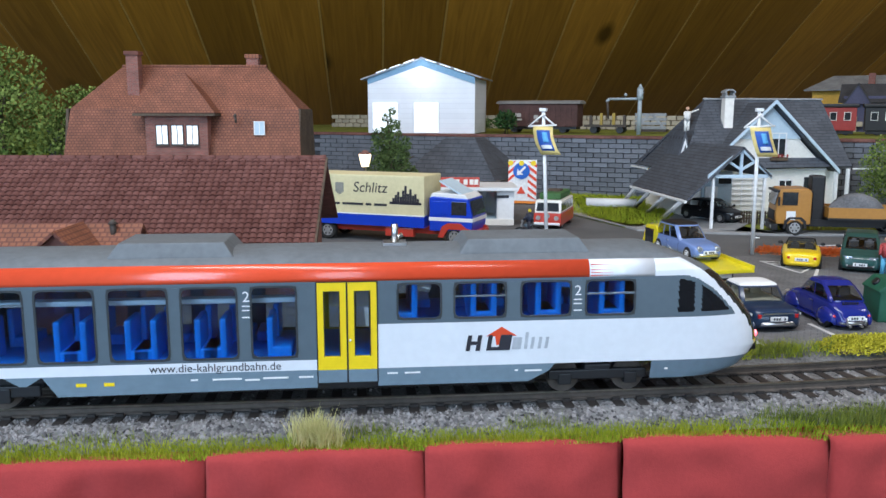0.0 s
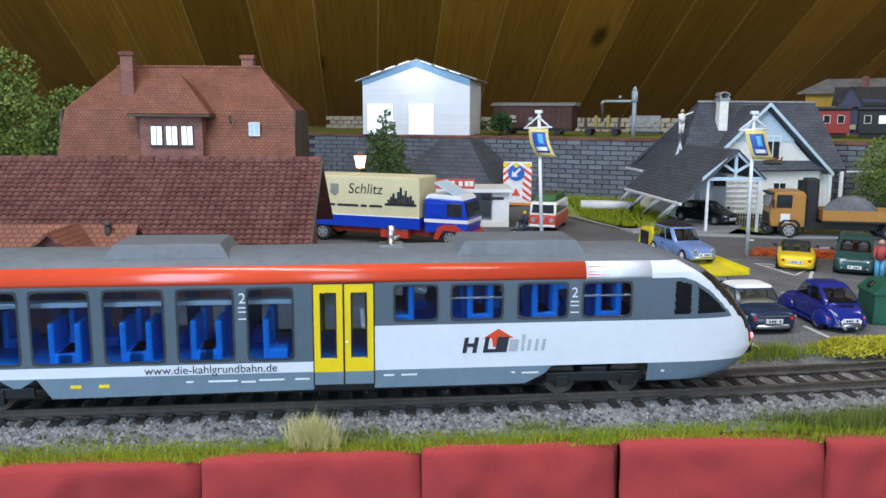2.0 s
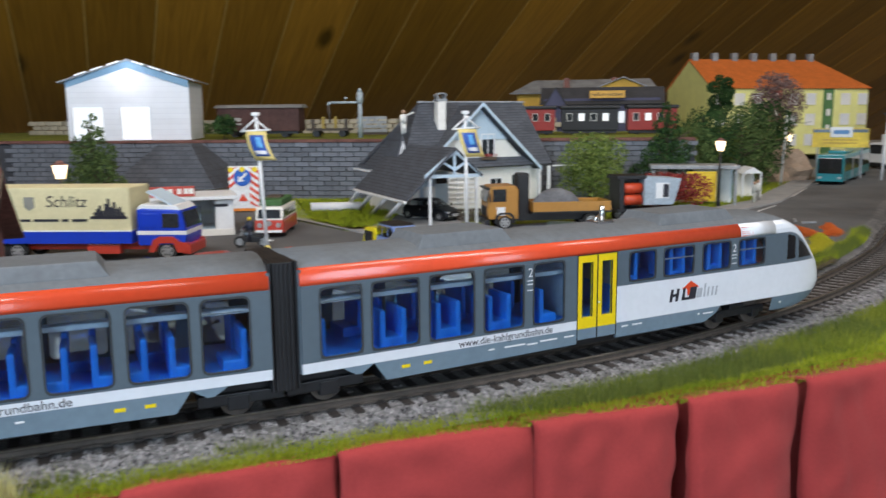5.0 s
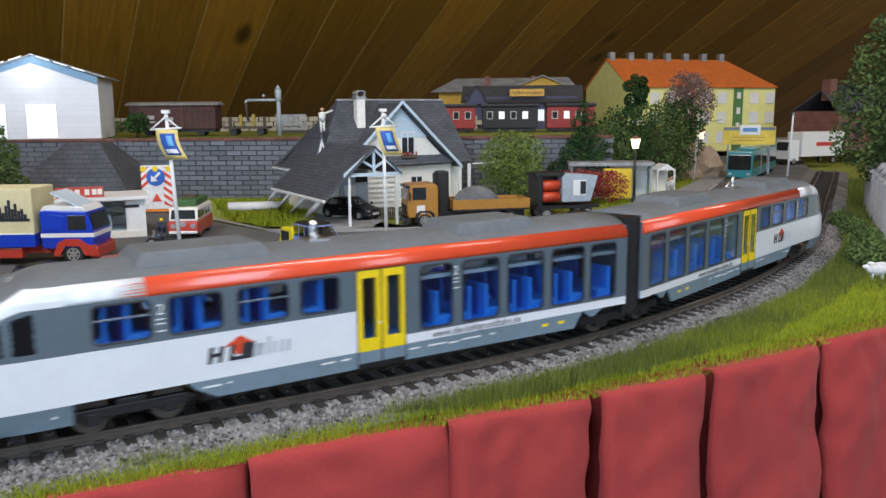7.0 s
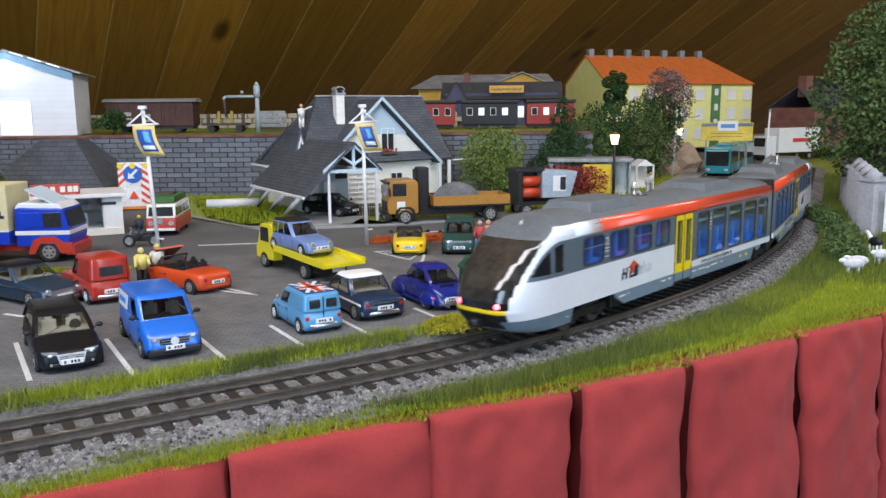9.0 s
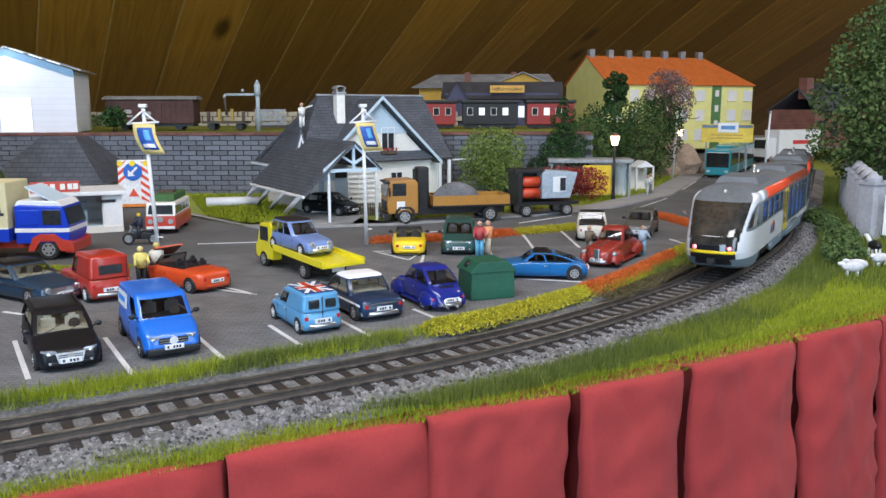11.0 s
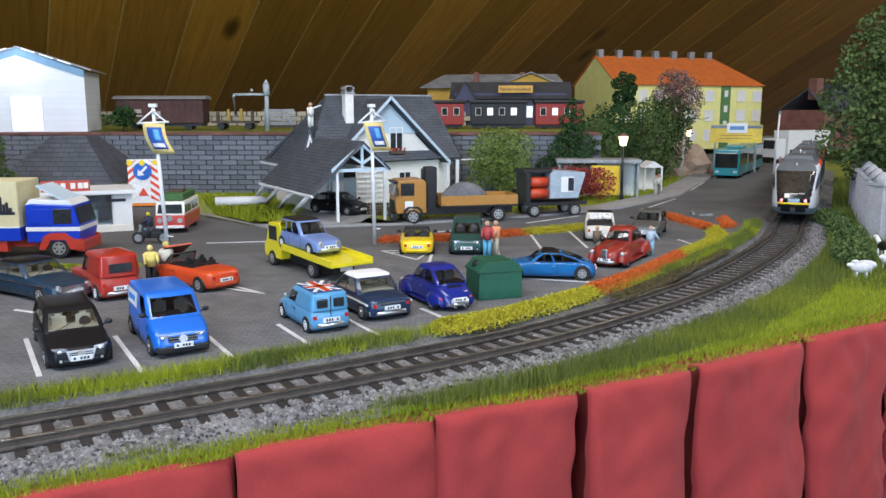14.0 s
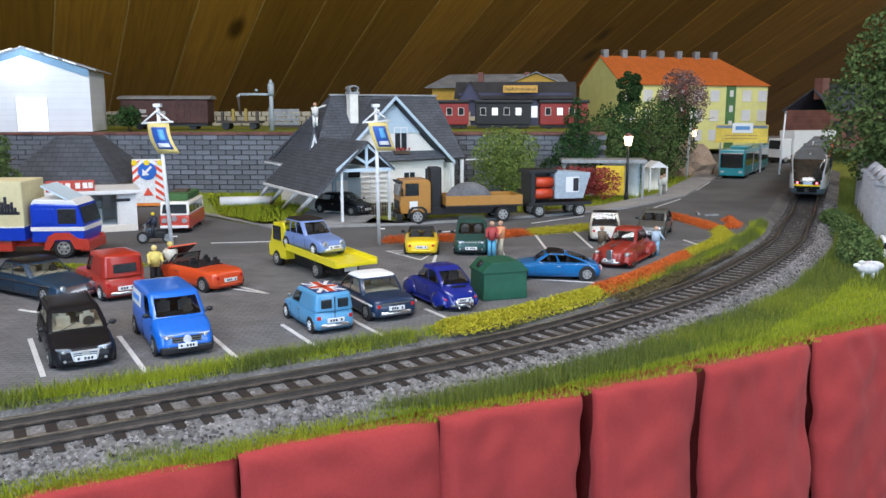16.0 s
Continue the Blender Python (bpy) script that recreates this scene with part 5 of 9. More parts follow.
def station_shed():
    g = thing("goods_shed", "long low building with a brown-red pantile roof", "goods shed", -227, 321, 0, 26.5)
    # local x runs along the ridge towards the yard; ridge ends at 0
    Lg = 330
    body = B()
    v = [body.verts.new(p) for p in ((-Lg, -42, 0), (-8, -42, 0), (-8, 42, 0), (-Lg, 42, 0), (-Lg, -42, 30), (-8, -42, 30), (-8, 42, 30), (-Lg, 42, 30), (-8, 0, 58), (-Lg, 0, 58))]
    for q in ((0, 1, 5, 4), (2, 3, 7, 6), (1, 2, 6, 8, 5), (3, 0, 4, 9, 7), (4, 5, 8, 9), (6, 7, 9, 8), (0, 3, 2, 1)):
        body.faces.new([v[i] for i in q])
    bmesh.ops.recalc_face_normals(body, faces=body.faces)
    part("wall", body, M["brick"], g, "red-brown brick walls")
    sl = Vector((0, 50, 33)).normalized()
    for sy, ax in ((1, 1), (-1, -1)):
        pts = [(-Lg, -51, 27.4), (0, -51, 27.4), (0, 0, 61), (-Lg, 0, 61)] if sy > 0 else [(0, 51, 27.4), (-Lg, 51, 27.4), (-Lg, 0, 61), (0, 0, 61)]
        roof_plane(g, pts, M["coping"], 1.5)
    u = np.array([0, 51, 33.6])
    ln = np.linalg.norm(u)
    tiles_on(g, (-Lg, -51, 27.6), (1, 0, 0), u / ln, 104, 19, Lg / 104, ln / 19)
    rc = B()
    for i in range(50):
        x = -Lg + i * 6.6
        cyl(rc, (x, 0, 61.4), (x + 6.4, 0, 61.4), 1.5, 1.7, 8)
    part("ridge_tiles", rc, M["roof_tile"], g, "rounded ridge tiles")
    part("bargeboard", plate(B(), [(0.6, -52, 25), (0.6, 0, 59.2), (0.6, 0, 62), (0.6, -52, 27.8)], 1), M["bark"], g, "dark bargeboard")
    # small gabled annex roof in front
    a = thing("annex_hut", "small hut with a dark red tiled gable roof", "hut", -262, 196, 0, 27)
    part("wall", box(B(), -26, 26, -12, 12, 0, 29), M["brick"], a, "brick wall")
    for sy in (1, -1):
        pts = [(-30, -17, 27), (30, -17, 27), (30, 0, 43), (-30, 0, 43)] if sy > 0 else [(30, 17, 27), (-30, 17, 27), (-30, 0, 43), (30, 0, 43)]
        roof_plane(a, pts, M["plain_tile"], 1.2)
    gb = prism(B(), [(-8, 29), (24, 29), (8, 42)], -24, -2)
    part("cross_gable", gb, M["coping"], a, "dark red planked cross gable")
    roof_plane(a, [(-12, 0, 26.5), (-12, -26, 26.5), (8, -26, 43.6), (8, 0, 43.6)], M["plain_tile"], 1.0)
    roof_plane(a, [(28, -26, 26.5), (28, 0, 26.5), (8, 0, 43.6), (8, -26, 43.6)], M["plain_tile"], 1.0)
    vp = cyl(B(), (20, -3, 38), (20, -3, 43), 1.1)
    cyl(vp, (20, -3, 43), (20, -3, 44.6), 1.9, 0.6)
    part("vent_pipe", vp, M["rail_side"], a, "small dark vent pipe")


def brick_station():
    h = thing("station_house", "large house with a red half-hipped tile roof", "house", -355, 486, 0, 24.6)
    # right front corner at 0,0; x to the left is negative, y back
    L0, D0 = 176, 78
    part("wall", box(B(), -L0 + 4, -4, 4, D0 - 4, 0, 46), M["brick"], h, "red brick walls")
    T = M["plain_tile"]
    R = 118
    # steep lower slopes then hips
    roof_plane(h, [(-L0, 0, 40), (0, 0, 40), (-3, 12, 86), (-L0 + 5, 12, 86)], T, 1.5)
    roof_plane(h, [(-L0 + 5, 12, 86), (-3, 12, 86), (-32, 38, R), (-L0 + 36, 38, R)], T, 1.5)
    roof_plane(h, [(0, D0, 40), (-L0, D0, 40), (-L0 + 36, 40, R), (-32, 40, R)], T, 1.5)
    roof_plane(h, [(-3, 12, 86), (-3, 66, 86), (-32, 39, R)], T, 1.5)
    roof_plane(h, [(-L0 + 5, 66, 86), (-L0 + 5, 12, 86), (-L0 + 36, 39, R)], T, 1.5)
    for x in (-2.5, -L0 + 2.5):
        b = B()
        pts = [(2, 40), (D0 - 2, 40), (66, 86), (12, 86)]
        v = [b.verts.new((x + o, y, z)) for o in (-1, 1) for y, z in pts]
        for q in ((0, 1, 2, 3), (7, 6, 5, 4), (0, 4, 5, 1), (1, 5, 6, 2), (2, 6, 7, 3), (3, 7, 4, 0)):
            b.faces.new([v[i] for i in q])
        bmesh.ops.recalc_face_normals(b, faces=b.faces)
        part("gable_wall", b, M["bark"], h, "dark boarded gable")
    part("ridge_cap", box(B(), -L0 + 35, -31, 37, 41, R - 0.6, R + 1, 0.4), T, h)
    for x, w, z0, z1, y in ((-127, 9, 95, 128, 24), (-42, 9, 112, 127, 42)):
        c = part("chimney", box(B(), x - w / 2, x + w / 2, y - 4, y + 4, z0, z1 - 3, 0.3), M["brick"], h, "red brick chimney")
        part("chimney_cap", box(B(), x - w / 2 - 1, x + w / 2 + 1, y - 5, y + 5, z1 - 3, z1, 0.3), M["plain_tile"], c)
    # dormer
    d = part("dormer", box(B(), -112, -67, -1, 30, 48, 82), M["brick"], h, "brick dormer")
    for pts in ([(-119, -6, 83), (-60, -6, 83), (-86, 12, 112), (-92, 12, 112)], [(-60, -6, 83), (-60, 34, 83), (-86, 14, 112)], [(-119, 34, 83), (-119, -6, 83), (-92, 14, 112)]):
        roof_plane(h, pts, T, 1.3, "dormer_roof")
    part("dormer_eave", box(B(), -119, -60, -6.5, 30, 80.8, 82.6), M["bark"], d, "dark eave board")
    for k in range(3):
        windowed(h, -100 + k * 11.0, 60, 9.2, 14.5, -1.2, 1, "rail_side", "window_on")
    windowed(h, -31, 67, 8, 10, 6.0, 1, "white", "pale_blue", sill=False)
    hp = cyl(B(), (-48, 6, 76), (-48, 4, 80), 0.8)
    ball(hp, (-48, 4, 81), 1.5)
    part("roof_vent", hp, M["rail_side"], h, "small roof vent")


def kiosk():
    k = thing("kiosk", "white flat-roofed kiosk with a red sign and a large shop window", "kiosk", -254, 560, 0, 25)
    part("wall", box(B(), 22, 34, -14, 30, 0, 26, 0.3), M["white"], k, "white wall block")
    part("wall", box(B(), -44, 34, 24, 30, 0, 26), M["white"], k)
    part("plinth", box(B(), -44, 34, -15, 30, -0.4, 4.5), M["cream"], k, "cream plinth")
    part("roof", box(B(), -48, 37, -18, 32, 26, 28.6, 0.4), M["white"], k, "white flat roof")
    part("shop_window", box(B(), -44, 22, -11, -10.4, 4.5, 25), M["pane"], k, "large shop window")
    f = B()
    for x in (-44, -20, 1, 21.2):
        box(f, x, x + 1, -12, -10, 4.5, 25.5)
    part("window_frame", f, M["white"], k)
    for x in (-34, -12, 8):
        part("shelf_rack", box(B(), x - 5, x + 5, 12, 15, 0, 19, 0.4), M["lining"], k)
    part("counter", box(B(), -38, 12, 0, 6, 4, 14, 0.4), M["cream"], k)
    s = part("sign", box(B(), -22, 8, -15, -13, 28.8, 36, 0.4), mat("red_sign", (0.5, 0.07, 0.05), 0.5), k, "red sign with white marks")
    b = B()
    for i, x in enumerate((-19, -14.5, -10, -4, 0.5, 4)):
        box(b, x, x + 3, -15.3, -14.9, 30.6, 34.4)
    part("sign_marks", b, M["cream"], s)
    part("sign_marks", box(B(), 21, 30, -14.4, -13.9, 20.5, 22.5), M["ink"], k)
    hip = B()
    v = [hip.verts.new(p) for p in ((-60, 40, 22), (40, 40, 22), (40, 130, 22), (-60, 130, 22), (-24, 72, 60), (6, 72, 60), (6, 98, 60), (-24, 98, 60))]
    for q in ((0, 1, 5, 4), (1, 2, 6, 5), (2, 3, 7, 6), (3, 0, 4, 7), (4, 5, 6, 7)):
        hip.faces.new([v[i] for i in q])
    bh = thing("pavilion", "low pavilion with a dark slate hipped roof", "pavilion", -318, 640, 0, 0)
    part("roof", hip, M["slate"], bh, "dark slate hipped roof")
    part("wall", box(B(), -52, 32, 48, 122, 0, 22), M["cream"], bh, "plain cream wall")


def barricade():
    s = thing("road_works_sign", "red and white striped road barrier board with a blue arrow sign", "road sign", -258, 700, 0, 12)
    part("board", box(B(), -14, 12, -0.6, 0.6, 3, 41), mat("sign_white", (0.8, 0.8, 0.8), 0.5), s, "white backing board")
    b = B()
    for i in range(7):
        z = 1 + i * 6.5
        plate(b, [(4, -0.9, max(4, z)), (12, -0.9, max(4, z - 6)), (12, -0.9, max(4, min(40, z - 3))), (4, -0.9, max(4, min(40, z + 3)))], 0.25)
        if i > 3:
            plate(b, [(-14, -0.9, z - 6), (-7, -0.9, z), (-7, -0.9, min(40.5, z + 3)), (-14, -0.9, z - 3)], 0.25)
    part("stripes", b, mat("signal_red", (0.7, 0.07, 0.03), 0.5), s, "red warning stripes")
    part("board_edge", box(B(), -14, 12, -0.8, 0.8, 1, 3.4), mat("orange_foot", (0.8, 0.25, 0.03), 0.5), s, "orange foot")
    c = cyl(B(), (-2, -1.2, 31), (-2, -0.6, 31), 7.6, None, 28)
    ds = part("arrow_disc", c, mat("traffic_blue", (0.02, 0.12, 0.5), 0.4), s, "blue round direction sign")
    a = plate(B(), [(1.0, -1.4, 35.5), (2.4, -1.4, 34.1), (-2.2, -1.4, 29.4), (-0.2, -1.4, 27.6), (-6, -1.4, 27.0), (-5.6, -1.4, 32.6), (-3.7, -1.4, 30.8)], 0.2)
    part("arrow", a, M["white"], ds, "white slanting arrow")
    for x in (-12, -2, 9):
        part("warning_lamp", cyl(B(), (x, -1.4, 38), (x, 0, 38), 2.4), M["yellow"], s, "yellow warning lamp")
    part("triangle_sign", prism(B(), [(-6, 10), (2, 10), (-2, 17)], -1.4, -0.9), mat("signal_red2", (0.7, 0.07, 0.03), 0.5), s, "small red triangle sign")


def museum():
    h = thing("museum_building", "dark museum building with a long yellow name board", "building", 80, 1180, 60, -6)
    W, dk = mat("dark_violet_boarding", (0.07, 0.07, 0.13), 0.7), mat("dark_shingle", (0.05, 0.05, 0.055), 0.8, var=0.3)
    part("wall", box(B(), -70, 90, 0, 50, 0, 46), W, h, "dark violet boarded wall")
    roof_plane(h, [(-76, -6, 38), (96, -6, 38), (96, 26, 62), (-76, 26, 62)], dk)
    roof_plane(h, [(96, 58, 38), (-76, 58, 38), (-76, 26, 62), (96, 26, 62)], dk)
    part("gable", prism(B(), [(-68, 36), (-38, 36), (-53, 60)], -9, 20), W, h, "dark pointed gable")
    for pts in ([(-72, 20, 33), (-72, -11, 33), (-53, -11, 62), (-53, 20, 62)], [(-34, -11, 33), (-34, 20, 33), (-53, 20, 62), (-53, -11, 62)]):
        roof_plane(h, pts, dk)
    sg = part("name_board", box(B(), -6, 42, -12, -9, 46, 56, 0.4), mat("orange_yellow_board", (0.75, 0.42, 0.06), 0.5), h, "long orange-yellow name board")
    lettering("board_lettering", "Feldbahnmuseum", 6.2, M["ink"], sg, 18, -12.3, 51)
    for i in range(7):
        windowed(h, -26 + i * 16, 12, 9, 16, -0.5, 1, "white", "window_on" if i % 2 == 0 else "dark_pane")
    y = mat("yellow_gable_wall", (0.62, 0.37, 0.06), 0.8, var=0.12)
    b = thing("yellow_warehouse", "yellow warehouse with a shallow grey roof", "warehouse", 70, 1260, 60, -8)
    part("wall", box(B(), -100, 110, 0, 90, 0, 56), y, b, "ochre yellow wall")
    part("gable_wall", prism(B(), [(0, 56), (110, 56), (58, 76)], -2, 40), y, b, "ochre yellow gable")
    roof_plane(b, [(-110, -12, 56), (112, -12, 56), (95, 45, 77), (-80, 45, 77)], M["tin"])
    for pts in ([(-8, 40, 53), (-8, -8, 53), (58, -8, 78.5), (58, 40, 78.5)], [(118, -8, 53), (118, 40, 53), (58, 40, 78.5), (58, -8, 78.5)]):
        roof_plane(b, pts, M["tin"])
    for x in (-30, 40):
        part("chimney", box(B(), x, x + 8, 0, 8, 62, 78), M["brick"], b, "small brick chimney")


def red_carriages():
    red, dk = mat("dark_red_carriage", (0.32, 0.03, 0.025), 0.5), M["black"]
    for i, (x, w) in enumerate(((-2, 46), (62, 66), (134, 56))):
        c = thing("railway_carriage", "old dark red narrow-gauge carriage at the upper station", "carriage", x, 985, 60, 0, "carriages at the upper station")
        part("body", box(B(), -w / 2, w / 2, 0, 24, 5, 30, 0.8), red if i != 1 else M["black"], c)
        part("roof", box(B(), -w / 2 - 2, w / 2 + 2, -2, 26, 30, 34, 1.2), dk, c, "dark roof")
        part("underframe", box(B(), -w / 2 + 2, w / 2 - 2, 2, 22, 1.5, 5), dk, c)
        for k in range(int(w / 15)):
            windowed(c, -w / 2 + 9 + k * 14, 16, 7, 9, -0.3, 0, "cream", "window_on" if i and k % 2 else "dark_pane", sill=False)
        for sx in (-1, 1):
            wl = B()
            for y in (4, 20):
                cyl(wl, (sx * w * 0.3, y - 1, 3.5), (sx * w * 0.3, y + 1, 3.5), 3.5, None, 14)
            part("wheelset", wl, dk, c)


def box_wagon():
    br = mat("oxide_brown_planks", (0.075, 0.032, 0.028), 0.75, var=0.3)
    w = thing("goods_wagon", "oxide-brown planked goods wagon on the upper level", "goods wagon", -312, 903, 61, 3)
    part("body", box(B(), -48, 46, 0, 30, 7, 33, 0.5), br, w, "brown planked body")
    for k in range(15):
        part("plank", box(B(), -47 + k * 6.2, -41.3 + k * 6.2, -0.5, 0.2, 8, 32), br, w)
    part("door", box(B(), -9, 12, -1.6, -0.5, 7.5, 31, 0.3), br, w, "sliding door")
    rf = B()
    prof = [(-3, 33), (2, 35.2), (9, 36.6), (15, 37), (21, 36.6), (28, 35.2), (33, 33)]
    a = [[rf.verts.new((x, y, z)) for y, z in prof] for x in (-51, 49)]
    for i in range(6):
        rf.faces.new((a[0][i], a[1][i], a[1][i + 1], a[0][i + 1]))
    rf.faces.new(a[0]), rf.faces.new(a[1][::-1])
    part("roof", rf, M["tin"], w, "grey curved roof")
    m = B()
    for x, z, ww, hh in ((-24, 18, 8, 4), (-24, 14, 10, 2), (-2, 16, 5, 4), (-2, 12, 6, 2)):
        box(m, x - ww / 2, x + ww / 2, -2.0, -1.7, z, z + hh)
    part("markings", m, mat("faded_print", (0.4, 0.38, 0.36), 0.8), w, "faded pale marks")
    for x in (-30, 28):
        wl = B()
        for y in (6, 24):
            cyl(wl, (x, y - 1, 4.5), (x, y + 1, 4.5), 4.5, None, 16)
        part("wheelset", wl, M["black"], w)
    part("underframe", box(B(), -46, 44, 3, 27, 4, 7), M["black"], w)
    f = thing("flat_wagon", "weathered flat wagon with rusty yellow frames", "flat wagon", -232, 905, 61, 0)
    part("deck", box(B(), -26, 22, 0, 26, 7, 9.5), M["rail_side"], f)
    for x in (-20, -8, 6, 18):
        part("stanchion", box(B(), x, x + 3, 0, 3, 9, 24 - abs(x) * 0.2), mat("mustard_paint", (0.35, 0.25, 0.05), 0.7) if x in (-8, 6) else M["rail_side"], f)
    for x in (-16, 14):
        part("wheelset", cyl(B(), (x, 3, 4), (x, 23, 4), 4), M["black"], f)
    g = thing("crate_wagon", "small grey slatted crate wagon", "wagon", -195, 965, 61, 0)
    for z in (4, 9, 14, 19):
        part("slat", box(B(), -18, 18, 0, 2, z, z + 3.4), M["tin"], g)
    for sx in (-1, 1):
        part("brace", plate(B(), [(sx * 1, -0.3, 20), (sx * 3, -0.3, 22), (sx * 17, -0.3, 6), (sx * 15, -0.3, 4)], 1), M["tin"], g)
    part("floor_frame", box(B(), -18, 18, 0, 20, 1, 4), M["rail_side"], g)
    c = thing("water_crane", "pale grey steel water crane on the upper level", "water crane", -196, 905, 60, 0)
    col = mat("pale_grey_iron", (0.36, 0.42, 0.46), 0.5)
    part("column", cyl(cyl(B(), (0, 0, 0), (0, 0, 40), 2.6, 2.2), (0, 0, 38), (0, 0, 50), 3.6, 3.4), col, c)
    part("cap", cyl(B(), (0, 0, 50), (0, 0, 55), 3.4, 0.5), col, c)
    part("arm", cyl(cyl(B(), (0, 0, 39), (-34, 0, 39), 1.5), (-34, 0, 39), (-37, 0, 36), 1.6), col, c)
    part("hose", cyl(B(), (-36, 0, 37), (-34.5, 0, 17), 1.5, 1.2), M["rail_side"], c, "dark hanging hose")
    part("lever", ball(B(), (-16, 0, 43.5), 2.0), col, c)


def yellow_block():
    y = mat("lemon_render", (0.85, 0.82, 0.32), 0.8, var=0.06)
    tile = mat("orange_roof", (0.68, 0.17, 0.03), 0.7, var=0.12, fine=200)
    h = thing("apartment_block", "lemon-yellow apartment block with a bright orange roof", "apartment block", 300, 1480, 10, 20)
    # gable end faces -y... front runs along x
    Lb, Db, E, R = 320, 150, 118, 168
    b = B()
    v = [b.verts.new(p) for p in ((0, 0, 0), (Lb, 0, 0), (Lb, Db, 0), (0, Db, 0), (0, 0, E), (Lb, 0, E), (Lb, Db, E), (0, Db, E), (0, Db / 2, R), (Lb - 60, Db / 2, R))]
    for q in ((0, 1, 5, 4), (2, 3, 7, 6), (1, 2, 6, 9, 5), (3, 0, 4, 8, 7), (0, 3, 2, 1), (4, 5, 9, 8), (6, 7, 8, 9)):
        b.faces.new([v[i] for i in q])
    bmesh.ops.recalc_face_normals(b, faces=b.faces)
    part("wall", b, y, h, "lemon-yellow render")
    roof_plane(h, [(-2, -6, E - 1), (Lb + 2, -6, E - 1), (Lb - 60, Db / 2, R + 3), (-2, Db / 2, R + 3)], tile)
    roof_plane(h, [(Lb + 2, Db + 6, E - 1), (-2, Db + 6, E - 1), (-2, Db / 2, R + 3), (Lb - 60, Db / 2, R + 3)], tile)
    roof_plane(h, [(Lb + 2, -6, E - 1), (Lb + 2, Db + 6, E - 1), (Lb - 60, Db / 2, R + 3)], tile)
    for k in range(7):
        c = box(B(), 4 + k * 40, 15 + k * 40, Db / 2 - 5, Db / 2 + 5, R - 4, R + 14, 0.5)
        part("chimney", c, M["tin"], h, "small grey chimney")
    for k in range(9):
        for j in range(3):
            if k in (3, 6):
                continue
            windowed(h, 20 + k * 36, 16 + j * 36, 20, 20, -0.5, 1, "cream", "white" if (k + j) % 3 else "cream")
    for k, col in ((3, (0.5, 0.05, 0.02)), (6, (0.1, 0.22, 0.08))):
        st = part("stair_strip", box(B(), 10 + k * 36, 30 + k * 36, -2, 0.5, 0, E - 2), mat("stair_paint", col, 0.7), h, "coloured staircase strip")
        for j in range(4):
            part("stair_window", box(B(), 16 + k * 36, 24 + k * 36, -2.6, -1.9, 12 + j * 28, 24 + j * 28), M["cream"], st)
    f = thing("brick_factory", "dark red brick works with grey roofs and a tall stack", "factory", 735, 1460, 20, 30)
    part("wall", box(B(), -110, 150, 0, 90, 0, 62), M["brick"], f)
    roof_plane(f, [(-114, -5, 60), (154, -5, 60), (140, 45, 98), (-100, 45, 98)], M["slate"])
    roof_plane(f, [(154, 95, 60), (-114, 95, 60), (-100, 45, 98), (140, 45, 98)], M["slate"])
    part("monitor_roof", box(B(), -40, 120, 30, 60, 90, 108, 1), M["slate"], f, "raised roof ridge")
    part("chimney", box(B(), -96, -78, 30, 46, 80, 116), M["brick"], f, "brick chimney")
    for k in range(7):
        windowed(f, -92 + k * 36, 16, 18, 28, -0.5, 2, "rail_side", "dark_pane", sill=False)
    part("factory_chimney", cyl(B(), (96, -30, 0), (96, -30, 260), 9, 7, 16), M["brick"], f, "tall brick stack")


